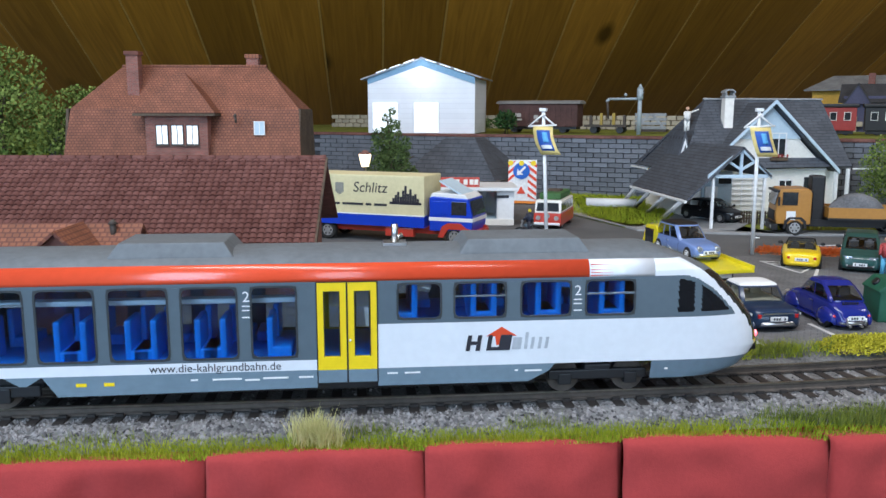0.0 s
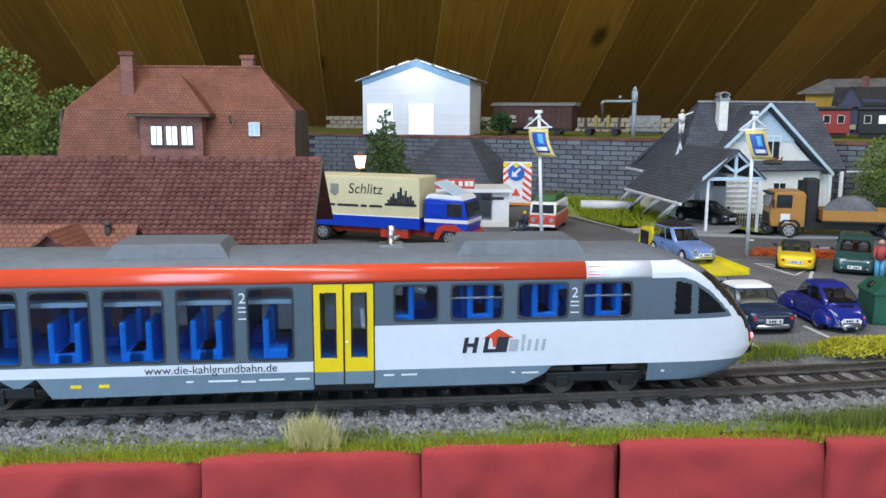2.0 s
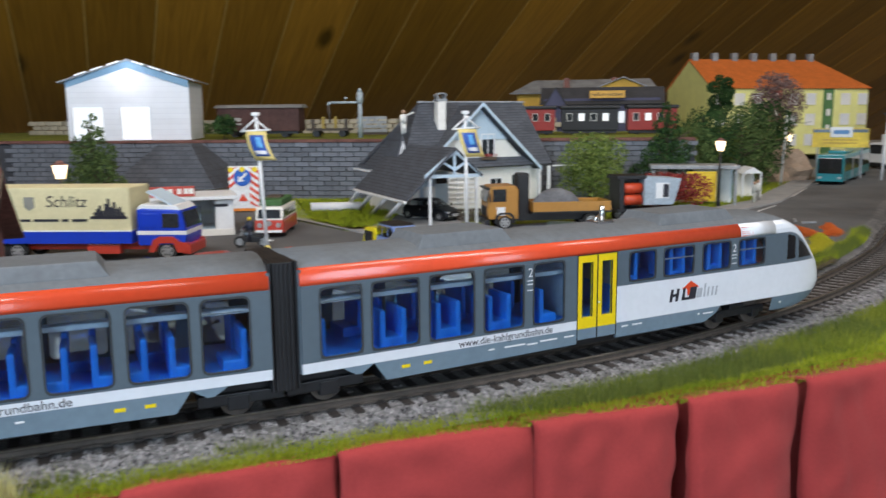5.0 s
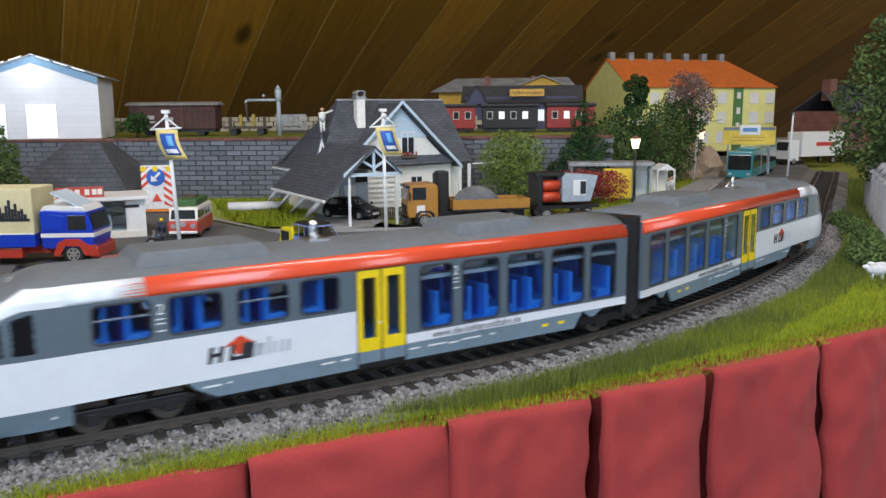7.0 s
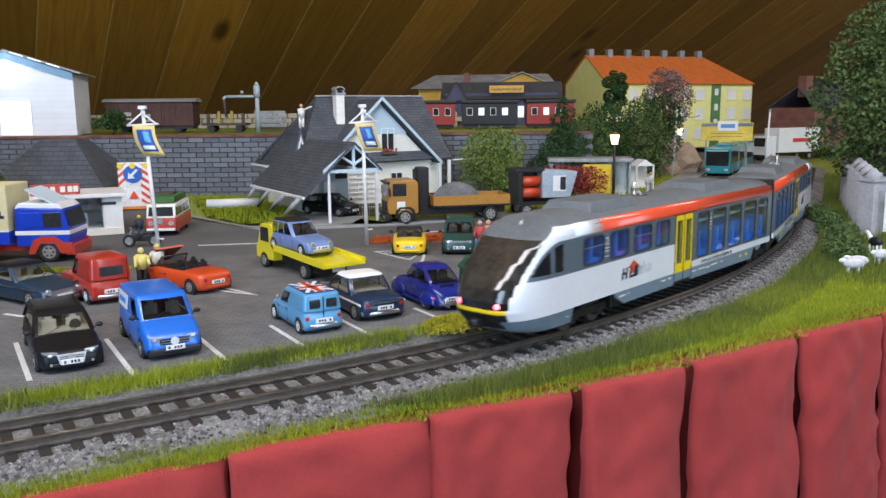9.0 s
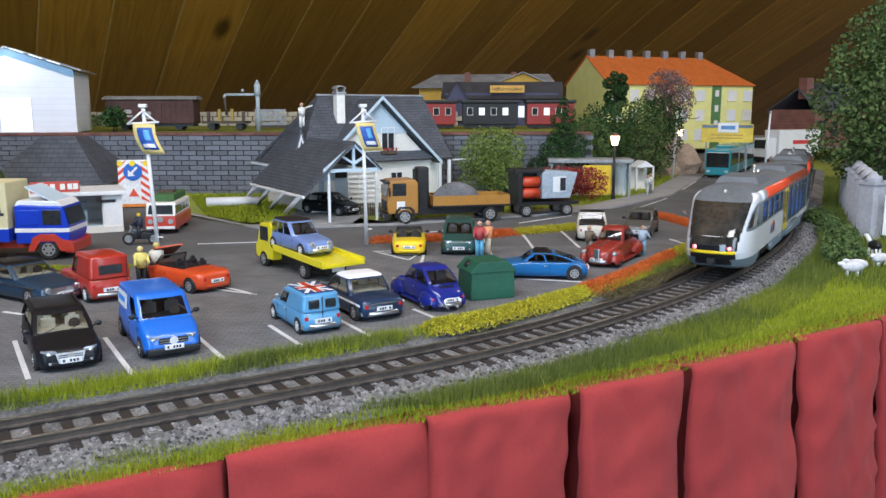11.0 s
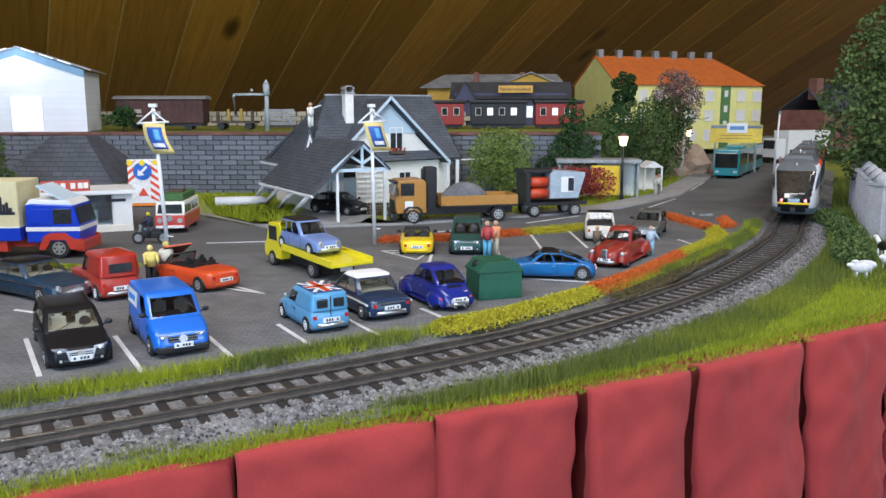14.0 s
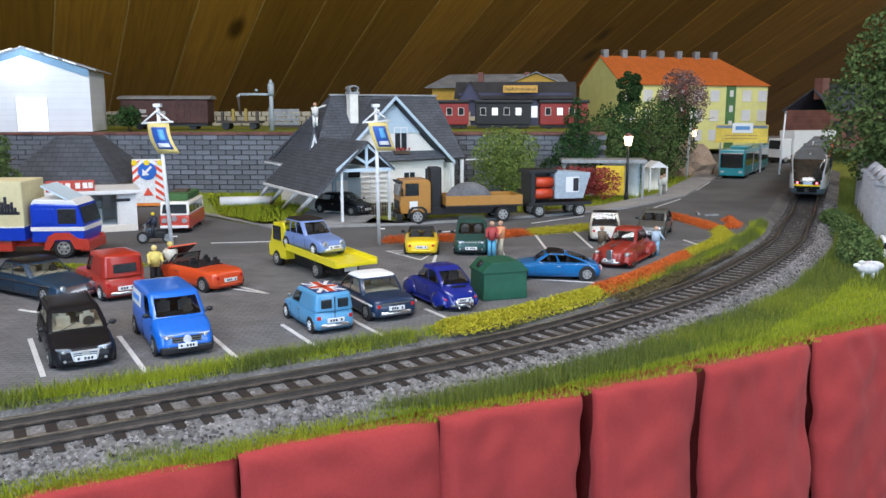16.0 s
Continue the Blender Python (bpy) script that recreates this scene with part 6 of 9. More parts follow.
def stop_shelter():
    s = thing("bus_shelter", "small bus shelter with a flat grey roof", "bus shelter", 145, 770, 1, -4)
    part("roof", box(B(), -42, 36, -16, 18, 33, 36.5, 0.6), M["tin"], s, "flat grey roof")
    part("rear_wall", box(B(), -40, 34, 14, 15.5, 0, 33), M["cream"], s)
    for x in (-39, 33):
        part("post", box(B(), x - 1, x + 1, -13, -11, 0, 33), M["tin"], s)
    part("glass_side", box(B(), 32.6, 33.4, -11, 14, 4, 31), M["pane"], s)
    n = part("timetable_panel", box(B(), -10, 16, -15.5, -13.5, 4, 31, 0.3), mat("yellow_poster", (0.78, 0.55, 0.03), 0.5), s, "yellow poster panel")
    b = B()
    for z in (9, 13, 18):
        box(b, -7, 13, -15.9, -15.5, z, z + 1)
    part("print_bars", b, M["ochre"], n, "", "stuff")
    w = thing("white_pavilion", "small white open-sided stall", "stall", 208, 838, 1, 10)
    w.scale = (0.75, 0.75, 0.8)
    part("roof", prism(B(), [(-14, 30), (14, 30), (0, 38)], -14, 14), M["white"], w)
    for x in (-12, 12):
        for y in (-12, 12):
            part("post", box(B(), x - 1, x + 1, y - 1, y + 1, 0, 30), M["white"], w)
    part("rear_wall", box(B(), -12, 12, 11.5, 12.5, 0, 30), M["cream"], w)
    bb = thing("billboard", "yellow billboard with a blue mark on two posts", "billboard", 388, 1108, 0, -18)
    yl = mat("billboard_yellow", (0.75, 0.55, 0.06), 0.5)
    pn = part("panel", box(B(), -33, 33, -1, 1, 39, 63, 0.4), yl, bb, "yellow panel")
    part("top_strip", box(B(), -32, 32, -1.4, -1, 58, 62), M["train_grey"], pn)
    part("emblem", box(B(), -12, 14, -1.9, -1.4, 52, 65, 0.4), M["white"], pn, "white field with a blue mark")
    part("emblem_mark", box(B(), -8, 10, -2.2, -1.8, 56, 61, 0.4), mat("mark_blue", (0.1, 0.25, 0.5), 0.5), pn)
    b = B()
    for z in (44, 48):
        box(b, -20, 20, -1.4, -1, z, z + 1)
    part("print_bars", b, M["ochre"], pn, "", "stuff")
    for x in (-26, 26):
        part("post", box(B(), x - 1, x + 1, -0.8, 0.8, 0, 40), M["tin"], bb)
    # low stone mound
    vs = thing("rock_mound", "pinkish rock mound with turf on top", "rock", 285, 1085, 0, 15)
    b = B()
    res = bmesh.ops.create_icosphere(b, subdivisions=4, radius=1)
    for v in b.verts:
        n = noise.noise(v.co * 2.3) * 0.25 + noise.noise(v.co * 6) * 0.1
        v.co = Vector((v.co.x * 62, v.co.y * 55, v.co.z * 50)) * (1 + n)
    part("rock", b, mat("pink_rock", (0.36, 0.27, 0.2), 0.9, var=0.35, coarse=40, bump=0.8), vs, smooth=False)


# ---------------------------------------------------------------- road vehicles (x forward, ground at z = 0)
def wheel_set(car, xs, track_w, r, w, rim="rim", white_wall=False):
    """Four or more wheels, each a tyre with its rim."""
    tb = cyl(B(), (0, -w / 2 + 0.3, 0), (0, w / 2 - 0.3, 0), r, None, 22)
    for s in (-1, 1):
        cyl(tb, (0, s * (w / 2 - 0.3), 0), (0, s * w / 2, 0), r, r * 0.9, 22)
    tb2 = cyl(B(), (0, -w / 2 - 0.06, 0), (0, w / 2 + 0.06, 0), r * 0.64, None, 18)
    for s in (-1, 1):
        cyl(tb2, (0, s * w / 2, 0), (0, s * (w / 2 + 0.3), 0), r * 0.2, r * 0.14, 10)
    slots = B()
    for s in (-1, 1):
        for k in range(6):
            a = k * math.pi / 3
            c = (math.cos(a) * r * 0.42, s * (w / 2 + 0.02), math.sin(a) * r * 0.42)
            ball(slots, c, r * 0.12, 1, 0.6, 1)
    t0 = r0 = s0 = None
    for x in xs:
        for sy in (-1, 1):
            if t0 is None:
                t0 = part("wheel", tb, M["tyre"], car, "black tyre")
                r0 = part("rim", tb2, M[rim], t0)
                s0 = part("rim_slots", slots, M["black"], t0, "dark slots in the rim", "stuff")
                t, rr = t0, r0
            else:
                t = twin(t0, car)
                twin(r0, t), twin(s0, t)
            t.matrix_basis = pose(x * MM, sy * (track_w / 2 - w / 2) * MM, r * MM)


def paint(name, col, rough=0.28):
    return mat(name, col, rough, var=0.05, coat=0.25)


def plan_half(x, hl, hw, tail, nose):
    """Half width of a car body at x, drawn in roundly at both ends."""
    e = 0.17 * 2 * hl
    if x < -hl + e:
        return hw * (1 - (1 - tail) * ((-hl + e - x) / e) ** 2.4)
    if x > hl - e:
        return hw * (1 - (1 - nose) * ((x - hl + e) / e) ** 2.4)
    return hw


def lower_body(L, W, prof, tail, nose, sill):
    """The car body up to its belt: rings along x, with the top line prof of (x, z)."""
    hl, hw = L / 2, W / 2
    px, pz = [p[0] for p in prof], [p[1] for p in prof]
    b, rows = B(), []
    xs = sorted(set([-hl, -hl + 0.35, -hl + 1.0, hl - 1.0, hl - 0.35, hl] + list(np.linspace(-hl + 2, hl - 2, 22))))
    for x in xs:
        w, T = plan_half(x, hl, hw, tail, nose), float(np.interp(x, px, pz))
        end = min(1.0, (hl - abs(x)) / 1.0)
        w, S = w * (0.93 + 0.07 * end), sill + 1.1 * (1 - end)
        half = [(0.78, S), (0.95, S + 0.35), (0.99, S + (T - S) * 0.3), (1.0, S + (T - S) * 0.58), (0.985, S + (T - S) * 0.66), (0.97, S + (T - S) * 0.84), (0.91, S + (T - S) * 0.95),
                (0.76, T), (0.38, T + 0.2), (0, T + 0.28)]
        rows.append([b.verts.new((x, -w * k, z)) for k, z in half] + [b.verts.new((x, w * k, z)) for k, z in half[-2::-1]])
    n = len(rows[0])
    for p, q in zip(rows[:-1], rows[1:]):
        for i in range(n):
            b.faces.new((p[i], p[(i + 1) % n], q[(i + 1) % n], q[i]))
    b.faces.new(rows[0]), b.faces.new(rows[-1][::-1])
    bmesh.ops.recalc_face_normals(b, faces=b.faces)
    return b


def greenhouse(car, b0, r0, r1, b1, zb, H, hwb, hwt, body, roof, glass, posts=(0.5,), closed=(), rear=True, bend=1.15):
    """The cabin over the belt: pillars and roof in paint, each window a pane of its own."""
    levels = [0.0, 0.08, 0.32, 0.6, 0.84, 0.93, 1.0]
    cuts, kinds = [0.0], []
    edges = [0.0] + [v for p in posts for v in (p - 0.025, p + 0.025)] + [1.0]
    for i in range(len(edges) - 1):
        m = 1 if i % 2 else 3
        for k in range(m):
            cuts.append(edges[i] + (edges[i + 1] - edges[i]) * (k + 1) / m)
            kinds.append("post" if i % 2 else None if i // 2 in closed else "side_window_%d" % (i // 2))

    def outline(f):
        xr, xf = b0 + (r0 - b0) * f ** bend, b1 + (r1 - b1) * f ** bend
        w = hwb + (hwt - hwb) * f ** 1.35
        cr = min(1.6, (xf - xr) * 0.12)
        fr = [(xf - 1.0 * k * k, k * w) for k in (-0.82, -0.42, 0, 0.42, 0.82)]
        s0, s1 = xf - 1.0 - cr, xr + 0.4 + cr
        side = [(s0 + (s1 - s0) * c, w) for c in cuts]
        re = [(xr + 0.4 * k * k, k * w) for k in (0.82, 0.42, 0, -0.42, -0.82)]
        pts = fr + [(xf - 1.0 - cr * 0.3, w * 0.955)] + side + [(xr + 0.4 + cr * 0.3, w * 0.955)] + re + [(xr + 0.4 + cr * 0.3, -w * 0.955)] + [(x, -y) for x, y in side[::-1]] + [(xf - 1.0 - cr * 0.3, -w * 0.955)]
        return pts
    kind = ["windscreen"] * 4 + [None] * 2 + [k if k and k != "post" else None for k in kinds] + [None] * 2 + (["rear_window"] if rear else [None]) * 4 + [None] * 2
    kind += [("off_" + k) if k and k != "post" else None for k in kinds[::-1]] + [None] * 2
    grid = []
    for f in levels:
        z = zb + (H - 0.7 - zb) * f
        grid.append([Vector((x, y, z)) for x, y in outline(f)])
    top = grid[-1]
    c = sum(top, Vector()) / len(top)
    for k, z in ((0.93, H - 0.3), (0.7, H - 0.05), (0.35, H + 0.12)):
        grid.append([Vector((c.x + (p.x - c.x) * k, p.y * k, z)) for p in top])
    n = len(top)
    shells, panes = B(), {}
    vv = [[shells.verts.new(p) for p in row] for row in grid]
    for j in range(len(grid) - 1):
        for i in range(n):
            kk = kind[i] if i < len(kind) else None
            i2 = (i + 1) % n
            if kk and 1 <= j <= 3:
                panes.setdefault(kk, []).append([grid[j][i], grid[j][i2], grid[j + 1][i2], grid[j + 1][i]])
            else:
                f = shells.faces.new((vv[j][i], vv[j][i2], vv[j + 1][i2], vv[j + 1][i]))
                f.material_index = 1 if j >= 5 else 0
    shells.faces.new(vv[-1]).material_index = 1
    bmesh.ops.recalc_face_normals(shells, faces=shells.faces)
    cab = part("cabin", shells, [body, roof], car, "cabin pillars and roof", smooth=True)
    for name, qs in panes.items():
        g = B()
        for q in qs:
            g.faces.new([g.verts.new(p) for p in q])
        bmesh.ops.remove_doubles(g, verts=g.verts, dist=0.001)
        bmesh.ops.recalc_face_normals(g, faces=g.faces)
        part(name if "side" not in name else "side_window", g, glass, cab, smooth=True)
    return cab


def auto(name, label, x, y, rz, body, L, W, hood, belt, H, cab, r=3.4, roof=None, base=(-0.42, 0.4), cat="car", lamps="round", rim="rim",
         nose=0.8, tail=0.8, open_top=False, van=False, z=0.25, wheelbase=None, fender=0.0, glass="car_glass", bump="chrome", group="cars on the car park", ground=1.7,
         prof=None, seats="seat_dark", posts=(0.5,), closed=(), bend=1.15, rear=True, narrow=1.0):
    """A car of length L, width W and height H. cab: base and roof corners along x as shares of L, from the rear: (b0, r0, r1, b1)."""
    car = thing(name, label, cat, x, y, z, rz, group)
    hw, hl = W / 2, L / 2
    b0, r0, r1, b1 = (c * L for c in cab)
    xf, xr = base[1] * L * 0.85, base[0] * L * 0.85
    if wheelbase:
        xr, xf = wheelbase
    roof = roof or body
    if b0 < -0.44 * L:
        tail = max(tail, 0.93)
    if prof is None:
        prof = [(-hl, belt * 0.68), (-hl + 0.5, belt * 0.86), (-hl + 1.3, belt * 0.94)]
        if b0 > -hl + 5:
            prof.append((-hl + 0.09 * L, belt * 0.975))
        prof += [(max(b0, -hl + 2), belt), (b1, belt * 0.99), (hl - 0.15 * L, hood), (hl - 0.06 * L, hood * 0.93), (hl - 1.0, hood * 0.82), (hl - 0.3, hood * 0.68), (hl, hood * 0.55)]
    nw = W * narrow
    bd = part("body", lower_body(L, nw, prof, tail, nose, ground), body, car, smooth=True)
    if open_top:
        part("cockpit", box(B(), b0, b1 - 2, -hw * 0.74, hw * 0.74, belt - 0.6, belt + 0.42, 0.2), M["black"], car, "dark open cockpit")
        for xx in ((b0 + b1) / 2 - 0.8, b0 + 2.4):
            for sy in (-0.36, 0.36):
                s = box(B(), xx - 2.4, xx - 1.0, hw * sy - 2.2, hw * sy + 2.2, belt - 1, belt + 2.6, 0.5)
                box(s, xx - 2.2, xx - 1.2, hw * sy - 1.0, hw * sy + 1.0, belt + 2.6, belt + 3.8, 0.35)
                part("seat", s, M["black"], car, "dark seat with headrest")
        ws = plate(B(), [(b1, -hw * 0.8, belt), (b1, hw * 0.8, belt), (b1 - 3.6, hw * 0.68, H), (b1 - 3.6, -hw * 0.68, H)], 0.2)
        part("windscreen", ws, M["car_glass"], car)
        fr = cyl(cyl(cyl(B(), (b1, -hw * 0.8, belt), (b1 - 3.6, -hw * 0.68, H), 0.35), (b1, hw * 0.8, belt), (b1 - 3.6, hw * 0.68, H), 0.35), (b1 - 3.6, -hw * 0.68, H), (b1 - 3.6, hw * 0.68, H), 0.35)
        part("windscreen_frame", fr, M["black"], car)
    else:
        tw = nw / 2 * (0.88 if van else 0.8)
        greenhouse(car, b0, r0, r1, b1, belt - 0.35, H, nw / 2 * 0.955, tw, body, roof, M[glass], posts, closed, rear, bend)
        part("interior", box(B(), b0 + 2, b1 - 2.0, -nw * 0.42, nw * 0.42, belt - 0.8, belt + 0.45), M["black" if seats == "seat_dark" else seats], car, "interior trim")
        for xx in ([b1 - 0.16 * L, b1 - 0.36 * L] if b1 - b0 > 0.5 * L and not van else [b1 - 0.18 * L]):
            for sy in (-1, 1):
                s = box(B(), xx - 0.8, xx + 0.6, sy * nw * 0.19 - 2.5, sy * nw * 0.19 + 2.5, belt - 0.4, belt + (H - belt) * 0.56, 0.5)
                box(s, xx - 0.7, xx + 0.4, sy * nw * 0.19 - 1.2, sy * nw * 0.19 + 1.2, belt + (H - belt) * 0.5, belt + (H - belt) * 0.72, 0.35)
                part("seat", s, M[seats], car, "seat with headrest")
        sw = cyl(B(), (b1 - 0.115 * L, nw * 0.2, belt + 1.2), (b1 - 0.1 * L, nw * 0.2, belt + 1.6), 1.9, None, 14)
        part("steering_wheel", sw, M["black"], car)
        for sy in (-0.5, 0.12):
            xb = b1 + (r1 - b1) * 0.12
            zw = belt + (H - belt) * 0.13
            part("wiper", cyl(B(), (b1 - 0.5, nw * sy * 0.6, belt + 0.1), (xb + (r1 - b1) * 0.2, nw * (sy + 0.45) * 0.5, zw + 1.1), 0.14, None, 5), M["black"], car)
    if fender:
        for xx, fl, fh in ((xr, 2.0, 1.45), (xf, 2.1, 1.5)):
            for sy in (-1, 1):
                fb = ball(B(), (xx - (0.6 if xx > 0 else 0.3), sy * (hw - 1.9), r * 0.95), r, fl, 0.82, fh, 3)
                bmesh.ops.delete(fb, geom=[v for v in fb.verts if v.co.z < r * 0.55], context="VERTS")
                part("fender", fb, body, car, "rounded fender")
        for sy in (-1, 1):
            part("running_board", box(B(), xr + r, xf - r, *sorted((sy * (hw - 3.4), sy * (hw - 0.3))), ground + 0.2, ground + 1.0, 0.3), body, car)
    for xx in (xr, xf):
        for sy in (-1, 1):
            a = cyl(B(), (xx, sy * (hw - 2.3), r), (xx, sy * (hw + (0.04 if not fender else -0.1)), r), r * 1.16, None, 22)
            part("wheel_arch", a, M["black"], car, "dark wheel arch")
    wheel_set(car, (xr, xf), W + (0.4 if not fender else 0.3), r, 2.0, rim)
    for sx, wd in ((1, nose), (-1, tail)):
        bp = B()
        ys = np.linspace(-1, 1, 9)
        rows = []
        for k in ys:
            xx = hl + 0.75 - 1.9 * abs(k) ** 3
            yy = k * hw * (wd + 0.06)
            rows.append([bp.verts.new((sx * q, yy, zz)) for q, zz in ((xx - 1.4, ground + 0.8), (xx - 0.1, ground + 0.9), (xx, ground + 1.6), (xx - 0.2, ground + 2.4), (xx - 1.4, ground + 2.5))])
        for p, q in zip(rows[:-1], rows[1:]):
            for i in range(5):
                bp.faces.new((p[i], p[(i + 1) % 5], q[(i + 1) % 5], q[i]))
        bp.faces.new(rows[0]), bp.faces.new(rows[-1])
        bmesh.ops.recalc_face_normals(bp, faces=bp.faces)
        part("bumper", bp, M[bump] if isinstance(bump, str) else bump, car, "front bumper" if sx > 0 else "rear bumper", smooth=True)
        zp = ground + (2.0 if sx > 0 else 2.9)
        pl = part("number_plate", box(B(), *sorted((sx * (hl + 0.4), sx * (hl + 0.95))), -3.4, 3.4, zp, zp + 1.7, 0.08), M["plate"], car, "white plate with dark bars")
        pb = B()
        for k in range(5):
            if k != 1:
                box(pb, *sorted((sx * (hl + 0.9), sx * (hl + 1.02))), -2.6 + k * 1.05, -1.9 + k * 1.05, zp + 0.4, zp + 1.3)
        part("plate_bars", pb, M["ink"], pl, "", "stuff")
    zl = hood * 0.74
    for sy in (-1, 1):
        yy = sy * nw / 2 * nose * 0.72
        if lamps == "round" and fender:
            yy = sy * (hw - 1.9)
            part("headlight", ball(B(), (xf + r * 1.2, yy, r * 1.95), 1.5, 1.3, 1, 1, 2), M["rim"], car, "round headlight")
        elif lamps == "round":
            lp = part("headlight", cyl(B(), (hl - 1.6, yy, zl), (hl + 0.1, yy, zl), 1.45, 1.3, 16), M["rim"], car, "round headlight")
            part("lens", cyl(B(), (hl, yy, zl), (hl + 0.2, yy, zl), 1.05, 0.9, 14), M["lens"], lp)
        else:
            w_ = nw / 2 * nose
            pts = [(hl - 0.5, sy * w_ * 0.5), (hl - 0.75, sy * w_ * 0.9), (hl - 2.2, sy * w_ * 1.06), (hl - 5.2, sy * w_ * 1.14), (hl - 4.6, sy * w_ * 0.84)]
            lp = part("headlight", slab(B(), pts if sy > 0 else pts[::-1], zl - 1.2, zl + 1.15, 0.35), M["lens"], car, "clear swept headlight")
            part("lamp_bowl", ball(B(), (hl - 1.3, sy * w_ * 0.78, zl), 1.0, 1.0, 1.1, 0.95, 2), M["chrome"], lp)
            part("fog_lamp", cyl(B(), (hl - 1.0, sy * w_ * 0.78, ground + 2.2), (hl + 0.2, sy * w_ * 0.78, ground + 2.2), 0.5, None, 10), M["rim"], car)
        yt = sy * nw / 2 * tail * 0.84
        if fender:
            part("tail_light", ball(B(), (xr - r * 1.75, sy * (hw - 1.9), r * 1.5), 0.75, 0.8, 1, 1.2, 2), M["tail_red"], car, "red tail light")
        else:
            part("tail_light", box(B(), -hl - 0.12, -hl + 1.0, yt - 0.75, yt + 0.75, belt * 0.6, belt * 0.6 + 1.5, 0.25), M["tail_red"], car, "red tail light")
        if lamps != "round":
            mr = ball(B(), (b1 - 2.2, sy * (hw + 1.1), belt + 1.2), 1.15, 0.75, 1.15, 0.85, 2)
            cyl(mr, (b1 - 2.2, sy * (hw - 0.8), belt + 0.4), (b1 - 2.2, sy * (hw + 0.6), belt + 1.0), 0.3, None, 6)
            part("wing_mirror", mr, M["black"], car, "dark wing mirror")
    xm = (b0 + b1) / 2 + (3 if van else 0)
    for sy in (-1, 1):
        for xx in (xm, b1 - 1.2):
            part("door_gap", box(B(), xx - 0.08, xx + 0.08, *sorted((sy * nw * 0.45, sy * nw * 0.5002)), ground + 1.4, belt * 0.8), M["black"], car)
        part("door_handle", box(B(), xm + 0.8, xm + 2.6, *sorted((sy * nw * 0.47, sy * (nw / 2 + 0.15))), belt * 0.76, belt * 0.76 + 0.4, 0.1), M["chrome"], car)
    return car


def vehicles():
    M["tail_red"] = mat("red_lens", (0.5, 0.02, 0.02), 0.2, coat=0.4)
    M["lens"] = mat("clear_lamp_lens", (0.3, 0.34, 0.4), 0.08, 0.35, var=0.3, coat=0.6)
    M["car_glass"] = mat_glass("clear_car_glass", (0.66, 0.68, 0.68), 0.06)
    M["silver"] = mat("silver_paint", (0.55, 0.57, 0.6), 0.35)
    M["seat_dark"] = mat("dark_seat_cloth", (0.07, 0.07, 0.075), 0.8)
    M["seat_pale"] = mat("cream_seat_cloth", (0.62, 0.57, 0.45), 0.8)
    blk = mat("car_black", (0.007, 0.008, 0.011), 0.42, coat=0.06, spec=0.25)
    dkblue = paint("car_dark_blue", (0.012, 0.03, 0.075))
    U = -58.6
    e = auto("estate_car", "black estate car with a chrome grille, parked nose to the track", -130.5, 274.5, U, blk, 54, 21, 8.4, 10.2, 16.8, (-0.49, -0.42, 0.06, 0.24), lamps="modern", bump=blk, seats="seat_pale", posts=(0.36, 0.7), nose=0.78, ground=1.2)
    e.scale = (0.96, 0.96, 0.96)
    gr = part("grille", prism(B(), [(-4.6, 6.6), (4.6, 6.6), (3.4, 2.0), (-3.4, 2.0)], -0.3, 0.3, 0.1), M["silver"], e, "broad chrome shield grille")
    gr.matrix_basis = pose(27.15 * MM, 0, 0, 0, 0, 90)
    for z in (5.0, 5.7):
        part("slat", box(B(), 27.4, 27.55, -3.7, 3.7, z, z + 0.28), M["black"], e)
    part("front_emblem", cyl(B(), (27.3, 0, 5.5), (27.75, 0, 5.5), 1.15, None, 18), M["rim"], e, "round chrome emblem")
    for sy in (-1, 1):
        part("roof_rail", cyl(B(), (-21, sy * 7.4, 16.9), (0, sy * 7.4, 17.1), 0.3, None, 6), M["black"], e)
    v = auto("van", "bright blue delivery van parked nose to the track", -100.5, 286, U, paint("van_blue", (0.015, 0.14, 0.6)), 50, 21, 9.8, 13.0, 21.2, (-0.5, -0.475, 0.16, 0.31), lamps="modern", van=True, bump=M["black"], cat="van", r=3.6,
             prof=[(-25, 9), (-24.4, 11.5), (-23, 12.8), (15.5, 12.9), (19.5, 11.4), (22.3, 9.8), (24.2, 8.0), (24.8, 6.2), (25, 5)], posts=(0.3,), closed=(1,), rear=False, nose=0.84, bend=1.05)
    v.scale = (0.93, 0.93, 0.93)
    part("grille", box(B(), 24.2, 25.15, -5.2, 5.2, 5.6, 7.7, 0.35), M["black"], v, "black grille")
    part("lower_bumper", box(B(), 22.6, 25.5, -9.3, 9.3, 1.7, 4.4, 0.7), M["black"], v, "black lower bumper")
    for z in (6.1, 7.0):
        part("slat", box(B(), 25.1, 25.3, -4.9, 4.9, z, z + 0.25), M["chrome"], v)
    part("front_emblem", cyl(B(), (25.1, 0, 6.8), (25.6, 0, 6.8), 1.5, None, 18), M["silver"], v, "round chrome emblem")
    for sy in (-1, 1):
        part("side_panel", plate(B(), [(-20, sy * 10.25, 13.6), (-4, sy * 10.25, 13.6), (-4, sy * 9.65, 19), (-20, sy * 9.65, 19)], 0.2 * sy), M["white"], v, "white side lettering field")
        part("print_bars", plate(B(), [(-18, sy * 10.3, 15.4), (-7, sy * 10.3, 15.4), (-7, sy * 10.1, 17.4), (-18, sy * 10.1, 17.4)], 0.12 * sy), M["seat"], v, "blue print bar")
